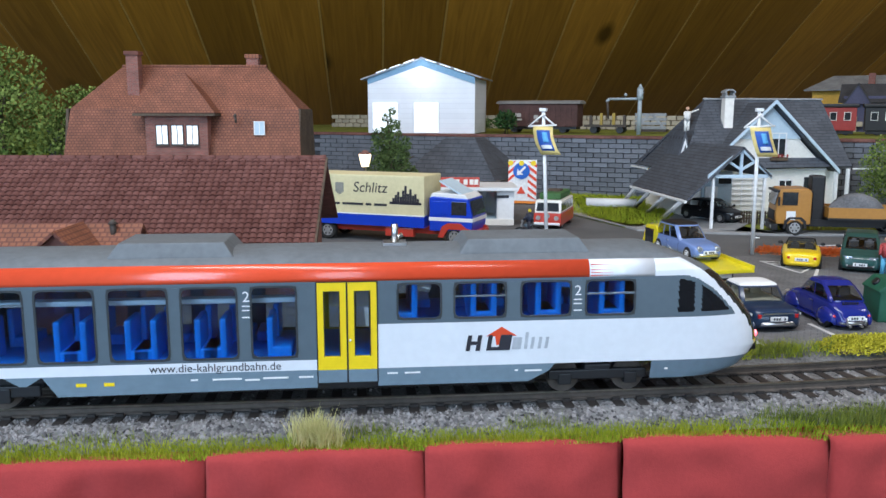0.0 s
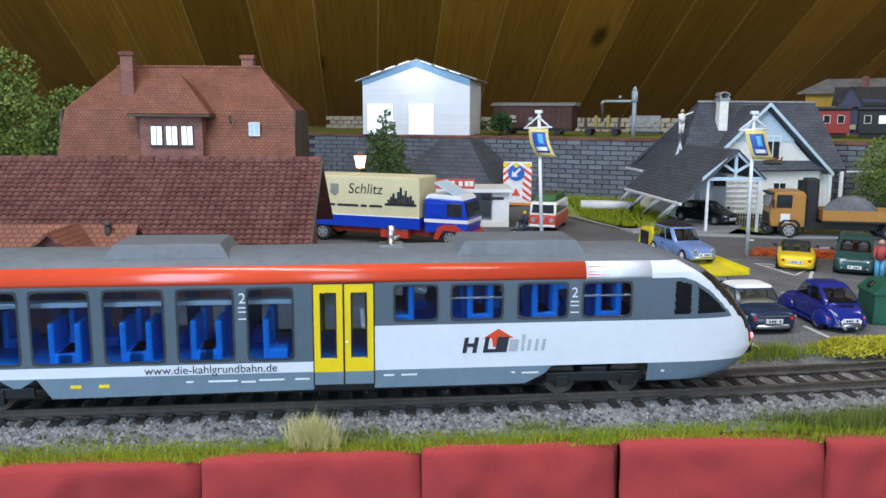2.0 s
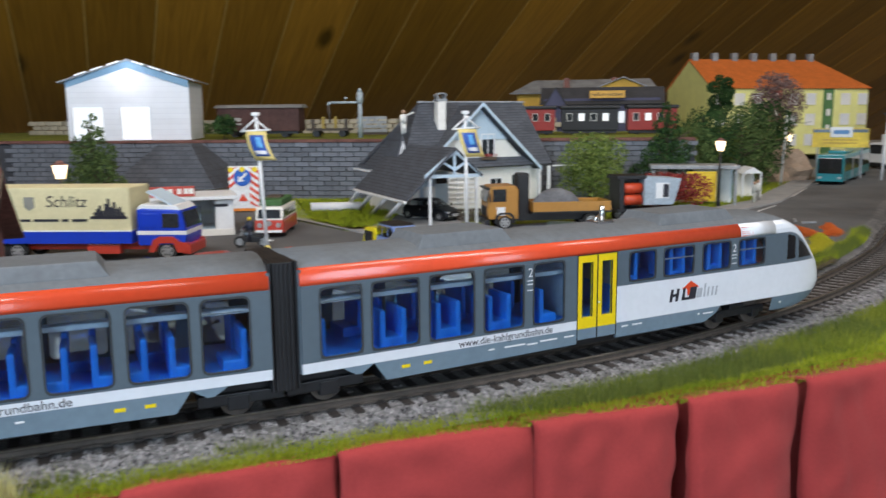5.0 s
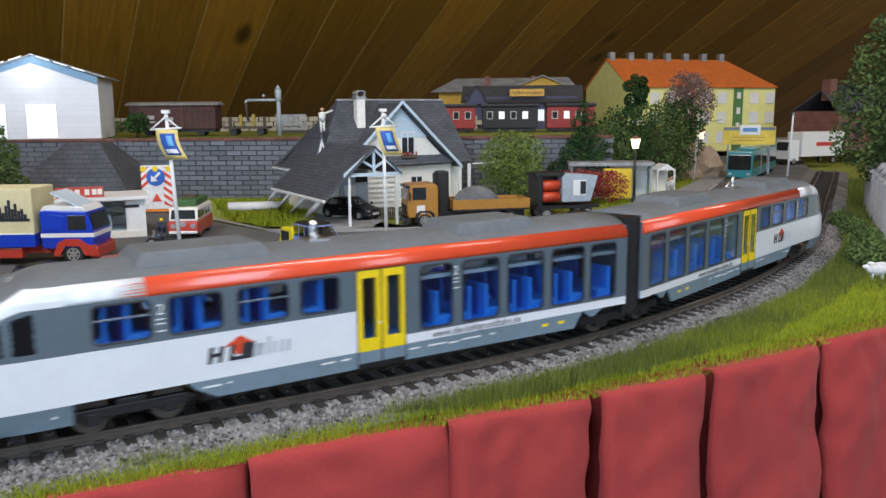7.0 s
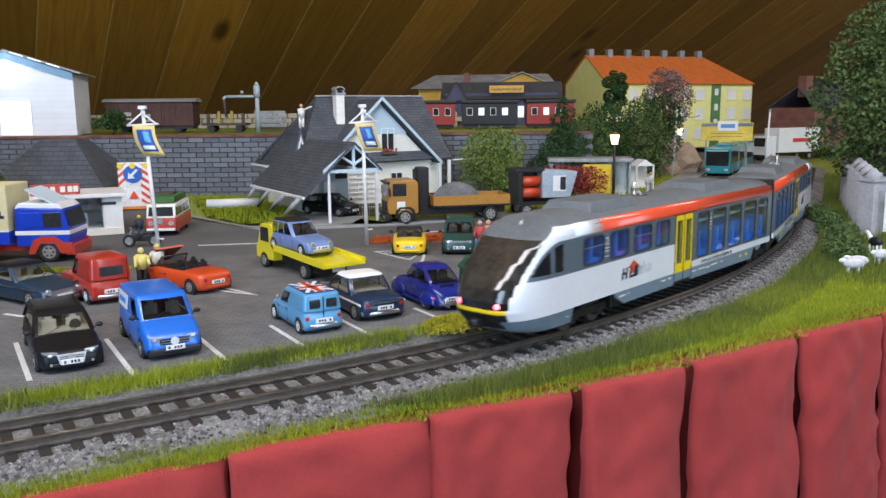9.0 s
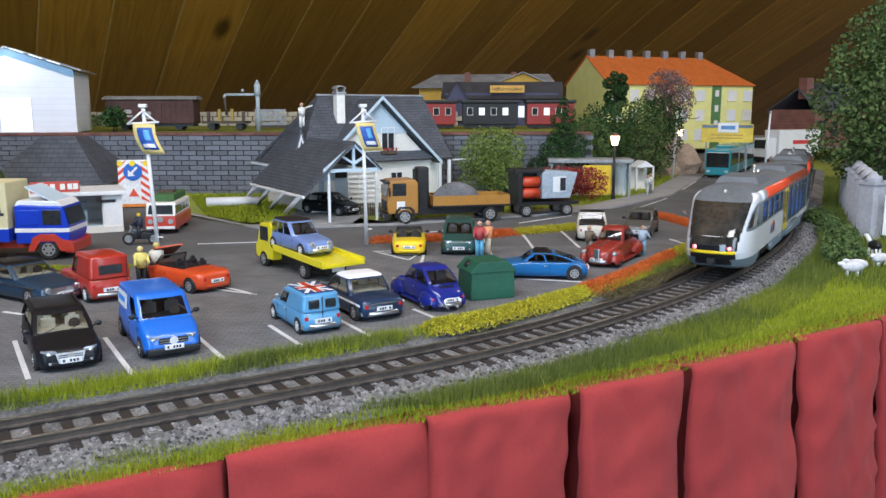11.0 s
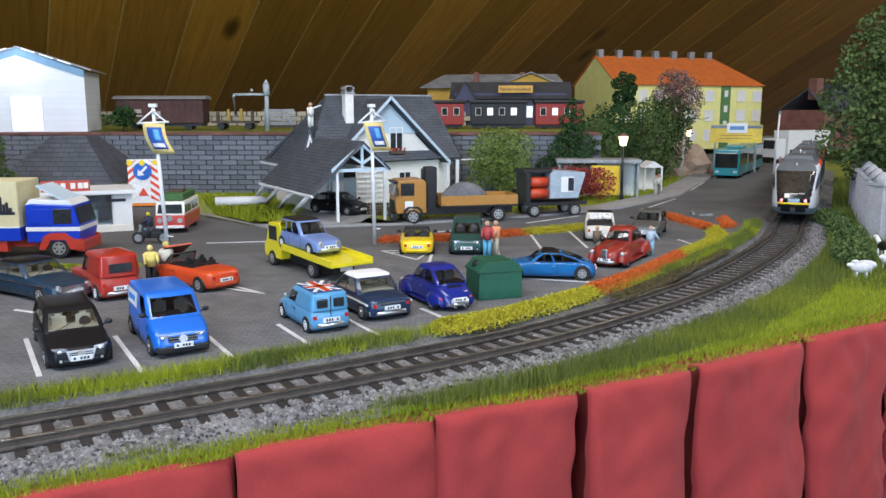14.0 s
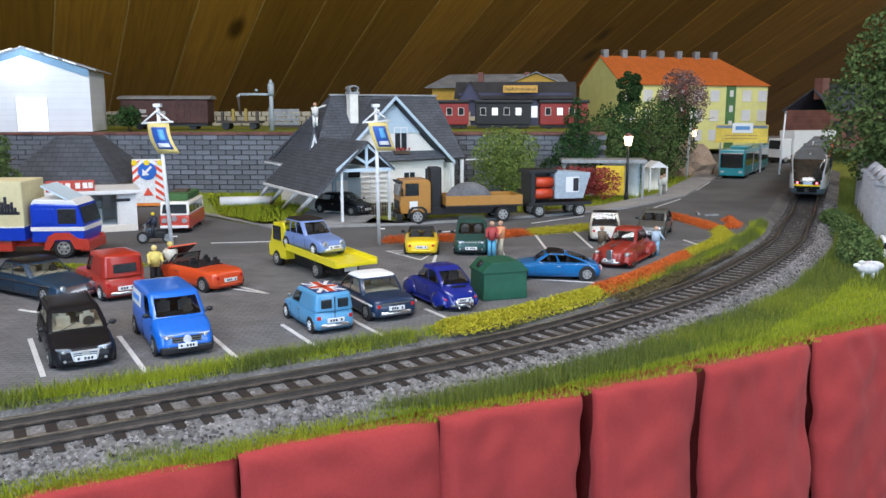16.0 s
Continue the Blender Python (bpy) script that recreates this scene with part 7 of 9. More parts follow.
    m = auto("mini_van", "light blue small van with a union flag roof", -52, 312, 121, paint("mini_blue", (0.1, 0.32, 0.56)), 37, 16.2, 8.2, 9.2, 15.4, (-0.5, -0.485, 0.1, 0.24), r=2.9, van=True, cat="van", group="", posts=(0.36,), closed=(1,), rear=False, ground=1.5, rim="white")
    fl = part("flag_roof", box(B(), -16.4, 2.4, -5.6, 5.6, 15.2, 15.75, 0.2), mat("flag_navy", (0.03, 0.05, 0.18), 0.4), m, "roof painted as a union flag")
    for q, c in (((-16.3, 2.3, -1.9, 1.9, 15.8), "white"), ((-9.5, -4.7, -5.5, 5.5, 15.8), "white"), ((-16.3, 2.3, -1.2, 1.2, 15.86), "train_red"), ((-8.4, -5.8, -5.5, 5.5, 15.86), "train_red")):
        part("flag_stripe", box(B(), *q[:4], 15.7, q[4]), M[c], fl)
    for a, c in (((-16, -5.3, 2.0, 5.3), "white"), ((-16, 5.3, 2.0, -5.3), "white")):
        d = Vector((a[2] - a[0], a[3] - a[1], 0)).normalized()
        n = Vector((-d.y, d.x, 0)) * 0.8
        part("flag_stripe", slab(B(), [(a[0] - n.x, a[1] - n.y), (a[2] - n.x, a[3] - n.y), (a[2] + n.x, a[3] + n.y), (a[0] + n.x, a[1] + n.y)], 15.7, 15.78), M[c], fl)
    for sy in (-3.3, 3.3):
        part("rear_door_window", box(B(), -18.75, -17.9, sy - 2.1, sy + 2.1, 9.8, 13.2, 0.35), M["dark_pane"], m)
    part("door_gap", box(B(), -18.62, -18.2, -0.1, 0.1, 4.6, 14), M["black"], m)
    part("wing_mirror", ball(B(), (12.5, 6.6, 9.4), 0.9, 1, 1, 1, 2), M["chrome"], m, "chrome wing mirror")
    o = auto("saloon_car", "dark blue saloon car with a white roof and chrome bumper", -33.5, 335.5, 121, dkblue, 49, 20, 8.8, 9.4, 16.2, (-0.27, -0.17, 0.1, 0.23), roof=M["white"], tail=0.88, seats="seat_pale", bend=1.3)
    for sy in (-1, 1):
        part("chrome_strip", plate(B(), [(-23, sy * 9.7, 6.4), (20, sy * 10.1, 7.2), (20, sy * 10.1, 7.8), (-23, sy * 9.7, 7.2)], 0.3 * sy), M["white"], o, "white side flash")
    part("boot_strip", box(B(), -24.9, -24.4, -6, 6, 7.2, 7.6), M["chrome"], o)
    bblue = paint("beetle_blue", (0.012, 0.022, 0.2), 0.15)
    bt = auto("beetle_car", "glossy deep blue rounded vintage car", -4.5, 349, 118, bblue, 47, 18.4, 8.6, 11.0, 17.8, (-0.37, -0.18, 0.08, 0.19), fender=1.0, nose=0.5, tail=0.55, r=3.5, narrow=0.87, bend=1.6, base=(-0.36, 0.38),
              prof=[(-23, 4.5), (-22, 7.0), (-20.5, 8.8), (-17, 10.6), (-12, 11.2), (8, 11.2), (12, 10.8), (16, 9.8), (20, 7.8), (22, 5.8), (23, 4.0)])
    bt.scale = (0.96, 0.96, 0.96)
    lidr = B()
    for k in range(-3, 4):
        box(lidr, -19.2, -18.6, k * 1.0 - 0.2, k * 1.0 + 0.2, 9.8, 11.0)
    part("engine_slots", lidr, M["black"], bt, "dark air slots", "stuff")
    for sy in (-1, 1):
        part("exhaust", cyl(B(), (-25, sy * 2.4, 2.2), (-22, sy * 2.4, 2.2), 0.5, None, 8), M["chrome"], bt)
        part("bumper_guard", cyl(B(), (-24.4, sy * 3.8, 2.6), (-24.4, sy * 3.8, 5.6), 0.45, None, 8), M["chrome"], bt)
    auto("sports_coupe", "metallic blue sports coupe with a black roof", 51, 402, 176, paint("coupe_blue", (0.012, 0.13, 0.36), 0.2), 47, 19, 7.4, 9.0, 14.2, (-0.4, -0.1, 0.06, 0.2), roof=blk, r=3.5, bend=1.35, posts=(0.42,), tail=0.7, nose=0.68,
         prof=[(-23.5, 5.5), (-22.8, 7.4), (-20, 8.6), (-16, 9.1), (8, 9.1), (13, 8.4), (17, 8.0), (20.5, 7.0), (22.6, 5.6), (23.5, 4.4)])
    rust = paint("rust_red", (0.27, 0.03, 0.022))
    hr = auto("vintage_coupe", "rust-red vintage coupe with chrome headlights", 97, 446, -120, rust, 52, 20.5, 11, 11.6, 19.0, (-0.34, -0.2, 0.04, 0.11), fender=1.2, nose=0.45, tail=0.62, r=3.9, narrow=0.76, bend=1.4,
              prof=[(-26, 4.5), (-25, 8), (-22, 10.5), (-16, 11.8), (4, 11.9), (10, 11.6), (18, 11), (22.5, 10), (25, 8), (26, 5)])
    part("radiator", box(B(), 25.2, 27, -1.6, 1.6, 4.5, 10.2, 0.6), M["chrome"], hr, "chrome radiator")
    part("hood_strip", box(B(), 6, 24, -0.3, 0.3, 11.2, 12.2, 0.1), M["chrome"], hr)
    pk = auto("pickup_car", "cream and white pickup car with a dark cabin roof", 102, 536, 80, paint("cream_white", (0.62, 0.58, 0.5)), 52, 20, 9, 10.6, 17, (-0.1, -0.04, 0.12, 0.24), roof=blk, posts=())
    part("load_bed", box(B(), -24, -6, -8.2, 8.2, 9.8, 11.1, 0.3), M["black"], pk, "dark load bed")
    auto("compact_car", "dark grey compact car", 137, 545, -112, paint("car_grey", (0.09, 0.095, 0.09)), 44, 18.5, 9, 10.4, 16.4, (-0.47, -0.36, 0.05, 0.24), lamps="modern", bump="rim")
    auto("yellow_roadster", "bright yellow open roadster", -17, 483, 92, paint("car_yellow", (0.85, 0.6, 0.01)), 48, 20, 8, 9.0, 13.2, (-0.22, -0.1, 0.1, 0.16), lamps="modern", open_top=True, bump=paint("car_yellow_trim", (0.85, 0.6, 0.01)), tail=0.78)
    auto("people_carrier", "dark teal people carrier facing the bays", 13, 485, -92, paint("dark_teal", (0.02, 0.07, 0.065)), 49, 20, 10.0, 11.2, 18.2, (-0.48, -0.42, 0.04, 0.32), lamps="modern", bump="black", posts=(0.35, 0.7))
    r4 = auto("panel_van", "red vintage panel van with a rear window", -157, 367, 130, paint("van_red", (0.4, 0.03, 0.018)), 44, 17, 9.4, 10.6, 19.4, (-0.5, -0.485, -0.02, 0.1), van=True, cat="van", r=3.2, posts=(0.3,), closed=(1,), rear=False, rim="white")
    r4.scale = (1.09, 1.09, 1.06)
    part("rear_door_window", box(B(), -22.4, -21.4, -4.6, 4.6, 11.8, 15.6, 0.5), M["dark_pane"], r4)
    part("door_gap", box(B(), -22.2, -21.8, -6.4, -6.2, 4, 18), M["black"], r4)
    org = paint("car_orange", (0.6, 0.07, 0.018))
    cv = auto("convertible_car", "orange-red convertible with its boot lid raised", -121, 384, 142, org, 50, 20.5, 8.4, 9.8, 14.2, (-0.2, -0.05, 0.14, 0.22), lamps="modern", open_top=True, bump=org, tail=0.74, nose=0.76)
    part("raised_lid", plate(B(), [(23, -7.0, 10), (23, 7.0, 10), (11, 7.5, 18), (11, -7.5, 18)], 0.7), org, cv, "raised orange-red lid")
    part("lid_lining", plate(B(), [(22.4, -6.3, 9.8), (22.4, 6.3, 9.8), (11, 6.8, 17.2), (11, -6.8, 17.2)], 0.3), M["black"], cv, "dark lid lining")
    lm = auto("limousine", "dark blue four-door limousine with a black roof", -187, 362, -32, paint("limo_blue", (0.014, 0.04, 0.075)), 61, 21, 9, 10.2, 16.4, (-0.28, -0.2, 0.08, 0.2), roof=blk, r=3.7, seats="seat_pale", nose=0.92, tail=0.9, bend=1.05)
    for sy in (-1, 1):
        part("chrome_strip", plate(B(), [(-27, sy * 10.5, 7.6), (26, sy * 10.5, 7.6), (26, sy * 10.5, 8.0), (-27, sy * 10.5, 8.0)], 0.3 * sy), M["chrome"], lm)
    part("grille", box(B(), 30, 30.8, -6.5, 6.5, 4.6, 7.4, 0.2), M["chrome"], lm, "wide chrome grille")
    auto("black_car", "glossy black hatchback under the carport", -84, 645, -35, blk, 48, 21, 8.6, 10, 16.2, (-0.47, -0.3, 0.06, 0.26), lamps="modern", bump=M["gloss_black"], group="", z=2.1)
    # small blue estate on the yellow tow truck
    yl = paint("tow_yellow", (0.78, 0.66, 0.015))
    t = thing("tow_truck", "bright yellow flatbed tow truck", "tow truck", -68, 417, 0.25, 128)
    cabs = prism(B(), [(14, 4), (31, 4), (31.5, 9), (29, 12), (26, 20.5), (16, 21), (14, 19)], -9.6, 9.6, 0.5)
    part("cab", cabs, yl, t, "yellow cab")
    part("windscreen", plate(B(), [(30.0, -8.4, 12.2), (30.0, 8.4, 12.2), (27.0, 7.8, 19.6), (27.0, -7.8, 19.6)], -0.3), M["dark_pane"], t)
    for sy in (-1, 1):
        part("side_window", box(B(), 18, 26, *sorted((sy * 9.5, sy * 9.8)), 12.4, 19), M["dark_pane"], t)
    part("rear_window", box(B(), 13.7, 14.2, -7, 7, 12.5, 18.5), M["dark_pane"], t)
    bed = part("bed", prism(B(), [(-33, 7.0), (12, 9.0), (12, 10.6), (-33, 8.6)], -10.5, 10.5, 0.2), yl, t, "yellow flat bed")
    for sy in (-1, 1):
        part("bed_rail", prism(B(), [(-33, 8.6), (12, 10.6), (12, 12), (-33, 10)], *sorted((sy * 10.5, sy * 9.7))), yl, bed)
    part("chassis", box(B(), -26, 16, -5, 5, 3, 7.2), M["black"], t)
    part("bumper", box(B(), 31, 32.6, -9, 9, 3.5, 6, 0.4), M["black"], t)
    part("number_plate", box(B(), -28.4, -27.9, -3, 3, 4.2, 6.2), M["plate"], t)
    wheel_set(t, (-15, 23), 20, 3.6, 3.0)
    auto("small_estate", "lilac-blue small estate car loaded on the tow truck", -70, 415, -52, paint("lilac_blue", (0.16, 0.24, 0.48)), 42, 16.5, 7.8, 8.8, 16.4, (-0.48, -0.42, 0.0, 0.16), roof=M["black"], z=11.6, r=2.9, rim="white", group="", ground=1.4, posts=(0.33, 0.66))
    t.scale = (1.14, 1.14, 1.14)
    # camper bus
    cb = thing("camper_bus", "red and white camper bus with green luggage on top", "camper bus", -189, 572, 0.25, -84)
    rd = paint("bus_red", (0.5, 0.05, 0.03))
    part("lower_body", prism(B(), [(-26, 3), (25, 3), (26.5, 6), (26, 12), (-26.5, 12), (-26.5, 6)], -10, 10, 0.9), rd, cb, "red lower body")
    part("upper_body", prism(B(), [(-26, 12), (25.6, 12), (22.5, 21), (-24, 21)], -9.6, 9.6, 0.9), M["cream"], cb, "cream upper body")
    part("windscreen", plate(B(), [(25.2, -8.2, 13.4), (25.2, 8.2, 13.4), (23.3, 7.6, 19.2), (23.3, -7.6, 19.2)], -0.35), M["dark_pane"], cb)
    for sy in (-1, 1):
        for x in (-21, -9, 3, 14):
            part("side_window", box(B(), x, x + 9, *sorted((sy * 9.4, sy * 9.9)), 13.6, 19), M["dark_pane"], cb)
        part("headlight", cyl(B(), (25.8, sy * 6.6, 8.6), (26.9, sy * 6.6, 8.6), 1.7), M["rim"], cb)
    part("front_emblem", cyl(B(), (26, 0, 10), (26.9, 0, 10), 1.9), M["rim"], cb, "round front emblem")
    part("bumper", box(B(), 26, 27.8, -9.4, 9.4, 3.6, 5.4, 0.5), M["white"], cb)
    part("roof_load", box(B(), -22, 18, -8, 8, 21, 26, 1.6), mat("green_canvas", (0.05, 0.13, 0.04), 0.8), cb, "green canvas roof load")
    part("roof_crate", box(B(), -6, 6, -5, 5, 25.4, 27.4, 0.4), M["bark"], cb)
    wheel_set(cb, (-16, 16), 19, 3.7, 2.4)
    # box lorry
    lo = thing("box_lorry", "blue cab lorry with a cream canvas box body", "lorry", -262, 462, 0.25, 4)
    bl = paint("lorry_blue", (0.012, 0.05, 0.5))
    crm = mat("cream_canvas", (0.66, 0.6, 0.36), 0.7, var=0.06)
    bx = part("box_body", box(B(), -78, 24, -15, 15, 18, 43.5, 0.9), crm, lo, "cream canvas box body")
    part("blue_side_rail", box(B(), -78, 24, -15.3, 15.3, 10.5, 18), bl, lo, "blue side rail")
    part("white_line", box(B(), -78, 24, -15.5, 15.5, 17.6, 18.4), M["white"], lo)
    lettering("canvas_lettering", "Schlitz", 9.5, M["ink"], bx, -14, -15.2, 35.0, shear=0.15, label="dark old-style lettering on the canvas")
    pb = B()
    for x0, w in ((-46, 6), (-38, 15), (-21, 4), (-15, 9)):
        box(pb, x0 + 4, x0 + w + 4, -15.25, -15, 23.5, 25)
    part("print_bars", pb, M["ink"], bx, "small dark print line")
    cr = B()
    prism(cr, [(-39, 32), (-36, 30), (-33, 32), (-33, 38), (-39, 38)], -15.25, -15)
    part("crest", cr, mat("crest_grey", (0.25, 0.25, 0.22), 0.7), bx, "small grey crest")
    tn = B()
    for i in range(11):
        x = 2 + i * 1.7
        hgt = [3, 5, 7, 4, 8, 11, 6, 9, 5, 6, 3][i]
        box(tn, x, x + 1.5, -15.25, -15, 26, 26 + hgt)
    box(tn, 0, 22, -15.25, -15, 25, 26.6)
    part("town_print", tn, M["ink"], bx, "dark skyline print")
    cab = prism(B(), [(27, 9), (55, 9), (56, 14), (55.5, 20), (53, 30), (30, 31), (27, 30)], -14, 14, 0.8)
    part("cab", cab, bl, lo, "deep blue cab")
    part("cab_stripe", box(B(), 26.8, 56.3, -14.2, 14.2, 15.5, 17.8), M["white"], lo, "white cab stripe")
    part("cab_roof", prism(B(), [(27, 30.2), (53, 29.8), (50.5, 32.6), (29, 33.2)], -13.4, 13.4, 0.5), M["white"], lo, "white cab roof")
    part("wind_deflector", plate(B(), [(48, -12, 32.8), (48, 12, 32.8), (33, 11.5, 41), (33, -11.5, 41)], 1.0), M["pale_blue"], lo, "pale wind deflector")
    part("windscreen", plate(B(), [(56.0, -12.6, 19.5), (56.0, 12.6, 19.5), (53.6, 12, 28.6), (53.6, -12, 28.6)], -0.3), M["dark_pane"], lo)
    for sy in (-1, 1):
        part("side_window", box(B(), 42, 52, *sorted((sy * 13.8, sy * 14.25)), 19.6, 28, 0.2), M["dark_pane"], lo)
        part("cab_panel", box(B(), 29, 40, *sorted((sy * 13.9, sy * 14.3)), 19.6, 28, 0.3), bl, lo)
        part("mudguard", prism(B(), [(33, 5), (36, 12.5), (40, 14.5), (48, 14.5), (52, 11.5), (57, 10.5), (57, 5), (50.5, 5), (48, 10.5), (40, 10.5), (36.5, 5)], *sorted((sy * 11, sy * 14.6))), rd, lo, "red mudguard")
    part("bumper", box(B(), 53, 58, -14, 14, 3.8, 9.6, 0.6), rd, lo, "red bumper")
    part("chassis", box(B(), -74, 48, -8, 8, 6, 11), rd, lo, "red chassis")
    part("fuel_tank", box(B(), -4, 16, -14, -9, 4, 10, 0.8), rd, lo)
    wheel_set(lo, (-58, -46, 44), 28, 5.8, 4.2)
    # ochre tipper with its compressor trailer
    tp = thing("tipper_lorry", "ochre flatbed lorry loaded with grey gravel", "lorry", 6, 612, 0.25, 194)
    oc = M["ochre"]
    part("cab", prism(B(), [(24, 8), (46, 8), (47, 14), (46.5, 22), (44.5, 32), (26, 32.5), (24, 30)], -13.5, 13.5, 0.9), oc, tp, "ochre cab")
    part("windscreen", plate(B(), [(47.2, -12, 21), (47.2, 12, 21), (45.3, 11.4, 30), (45.3, -11.4, 30)], -0.3), M["clear_pane"], tp)
    part("grille", box(B(), 46.6, 47.4, -10, 10, 10, 17, 0.3), M["black"], tp, "black grille")
    part("bumper", box(B(), 45, 49, -13.5, 13.5, 3.6, 8, 0.5), M["black"], tp)
    for sy in (-1, 1):
        part("side_window", box(B(), 33, 43, *sorted((sy * 13.2, sy * 13.8)), 21, 30, 0.2), M["dark_pane"], tp)
        part("door_emblem", box(B(), 34, 40, *sorted((sy * 13.3, sy * 13.8)), 11, 17), M["white"], tp, "white door emblem with a dark mark")
    part("loader_arm", box(B(), 14, 23, -6, 6, 9, 41, 1.5), M["black"], tp, "black folded crane")
    part("bed_floor", box(B(), -46, 13, -14, 14, 11.5, 13), M["black"], tp)
    for q in ((-46, 13, -14, -13), (-46, 13, 13, 14), (-46, -45, -13, 13), (12, 13, -13, 13)):
        part("bed_board", box(B(), *q, 13, 20), oc, tp, "ochre drop side")
    part("chassis", box(B(), -44, 40, -7, 7, 6, 11), M["black"], tp)
    wheel_set(tp, (-31, 34), 27, 5.6, 4.4)
    for sy in (-1, 1):
        part("wing_mirror", box(B(), 45, 46.2, *sorted((sy * 14.2, sy * 16.6)), 21, 27, 0.3), M["black"], tp, "black wing mirror")
        part("mudguard", prism(B(), [(26.5, 5), (27, 10.5), (30, 13), (38, 13), (41, 10.5), (41.5, 5), (40.2, 5), (39, 9.5), (37, 11.6), (31, 11.6), (29, 9.5), (27.8, 5)], *sorted((sy * 9, sy * 13.9))), M["black"], tp, "black mudguard")
        part("headlight", box(B(), 48.6, 49.2, sy * 9.5 - 2, sy * 9.5 + 2, 5, 7, 0.2), M["rim"], tp)
    part("sun_visor", box(B(), 44.6, 47.6, -12.5, 12.5, 29.6, 31.2, 0.4), M["black"], tp)
    hp = B()
    res = bmesh.ops.create_icosphere(hp, subdivisions=3, radius=1)
    for v_ in hp.verts:
        v_.co = Vector((v_.co.x * 19 - 8, v_.co.y * 12, 14 + max(0, v_.co.z) * 15)) + Vector((0, 0, noise.noise(v_.co * 7) * 0.8))
    gv = thing("gravel_heap", "grey gravel heap on the ochre lorry", "gravel", 6, 612, 0.25, 194)
    part("gravel_load", hp, mat("grey_gravel", (0.16, 0.165, 0.18), 0.95, var=0.35, fine=900, bump=0.8), gv)
    tl = thing("compressor_trailer", "two-axle trailer with a grey hopper and red tanks", "trailer", 82, 646, 0.25, 16)
    part("deck", box(B(), -26, 27, -12, 12, 9, 11.5), M["black"], tl, "black trailer deck")
    part("hopper", prism(B(), [(-4, 14), (20, 14), (26, 34), (-4, 36)], -11, 11, 0.6), mat("pale_steel_blue", (0.38, 0.45, 0.52), 0.45), tl, "pale steel hopper")
    part("emblem", box(B(), 5, 16, -11.4, -10.9, 19, 31), M["white"], tl, "white panel with a dark mark")
    part("emblem_mark", box(B(), 11, 15.5, -11.7, -11.3, 20, 30, 0.4), M["ink"], tl)
    for z in (18, 27):
        part("pressure_tank", cyl(B(), (-20, -6, z), (-5, -6, z), 4.2, None, 16), mat("tank_red", (0.55, 0.06, 0.02), 0.4), tl, "red tank")
    part("engine_frame", box(B(), -24, -20, -11, 11, 11, 36, 0.6), M["black"], tl)
    part("canopy", box(B(), -26, -2, -11, 11, 34, 37, 0.6), M["black"], tl)
    part("backing", box(B(), -20, -4, 0, 10, 12, 34), M["black"], tl)
    part("drawbar", box(B(), -44, -24, -1, 1, 9, 10.6), M["black"], tl)
    wheel_set(tl, (-17, 17), 24, 5.0, 4.0)
    # teal city bus, white lorry
    bs = thing("city_bus", "teal articulated city bus on the road", "bus", 391, 1092, 0.25, -118)
    tb = paint("bus_teal", (0.02, 0.24, 0.28))
    for k, (x0, x1) in enumerate(((-15, 112), (-100, -22))):
        part("body", box(B(), x0, x1, -14.5, 14.5, 3.5, 35, 1.4), tb, bs, "teal body")
        for sy in (-1, 1):
            for j in range(int((x1 - x0) / 17)):
                part("side_window", box(B(), x0 + 3 + j * 17, x0 + 18 + j * 17, *sorted((sy * 14.2, sy * 14.8)), 15, 30), M["dark_pane"], bs)
    part("windscreen", box(B(), 111, 112.8, -13, 13, 13, 31, 0.6), M["gloss_black"], bs, "large dark windscreen")
    part("bellows", box(B(), -22, -15, -13, 13, 5, 34), M["black"], bs)
    part("roof_unit", box(B(), 20, 70, -10, 10, 35, 38, 1), tb, bs)
    for sy in (-1, 1):
        part("headlight", box(B(), 111.6, 112.8, sy * 10.5 - 2, sy * 10.5 + 2, 7, 9.5), M["rim"], bs)
        part("door", box(B(), -12, -4, *sorted((sy * 14.3, sy * 14.9)), 5, 30), M["tin"], bs)
        part("door", box(B(), 40, 48, *sorted((sy * 14.3, sy * 14.9)), 5, 30), M["tin"], bs)
    wheel_set(bs, (-70, 10, 88), 29, 5.5, 4)
    wl = thing("delivery_lorry", "white delivery lorry farther along the road", "lorry", 545, 1310, 0.25, -155)
    part("box_body", box(B(), -70, 20, -15, 15, 12, 50, 0.6), M["white"], wl, "white box body")
    part("print", box(B(), -52, -10, -15.3, -15, 28, 34), mat("red_print", (0.6, 0.05, 0.05), 0.6), wl, "red slanting print")
    part("print", box(B(), -52, -10, 15, 15.3, 28, 34), mat("red_print2", (0.6, 0.05, 0.05), 0.6), wl, "red slanting print")
    part("cab", prism(B(), [(24, 6), (46, 6), (46, 22), (43, 38), (24, 38)], -14, 14, 1), M["white"], wl)
    part("windscreen", plate(B(), [(46.6, -12, 22), (46.6, 12, 22), (44, 11, 35), (44, -11, 35)], -0.4), M["dark_pane"], wl)
    part("bumper", box(B(), 45, 48, -14, 14, 3, 9, 0.5), M["black"], wl)
    wheel_set(wl, (-50, 34), 28, 5.5, 4)


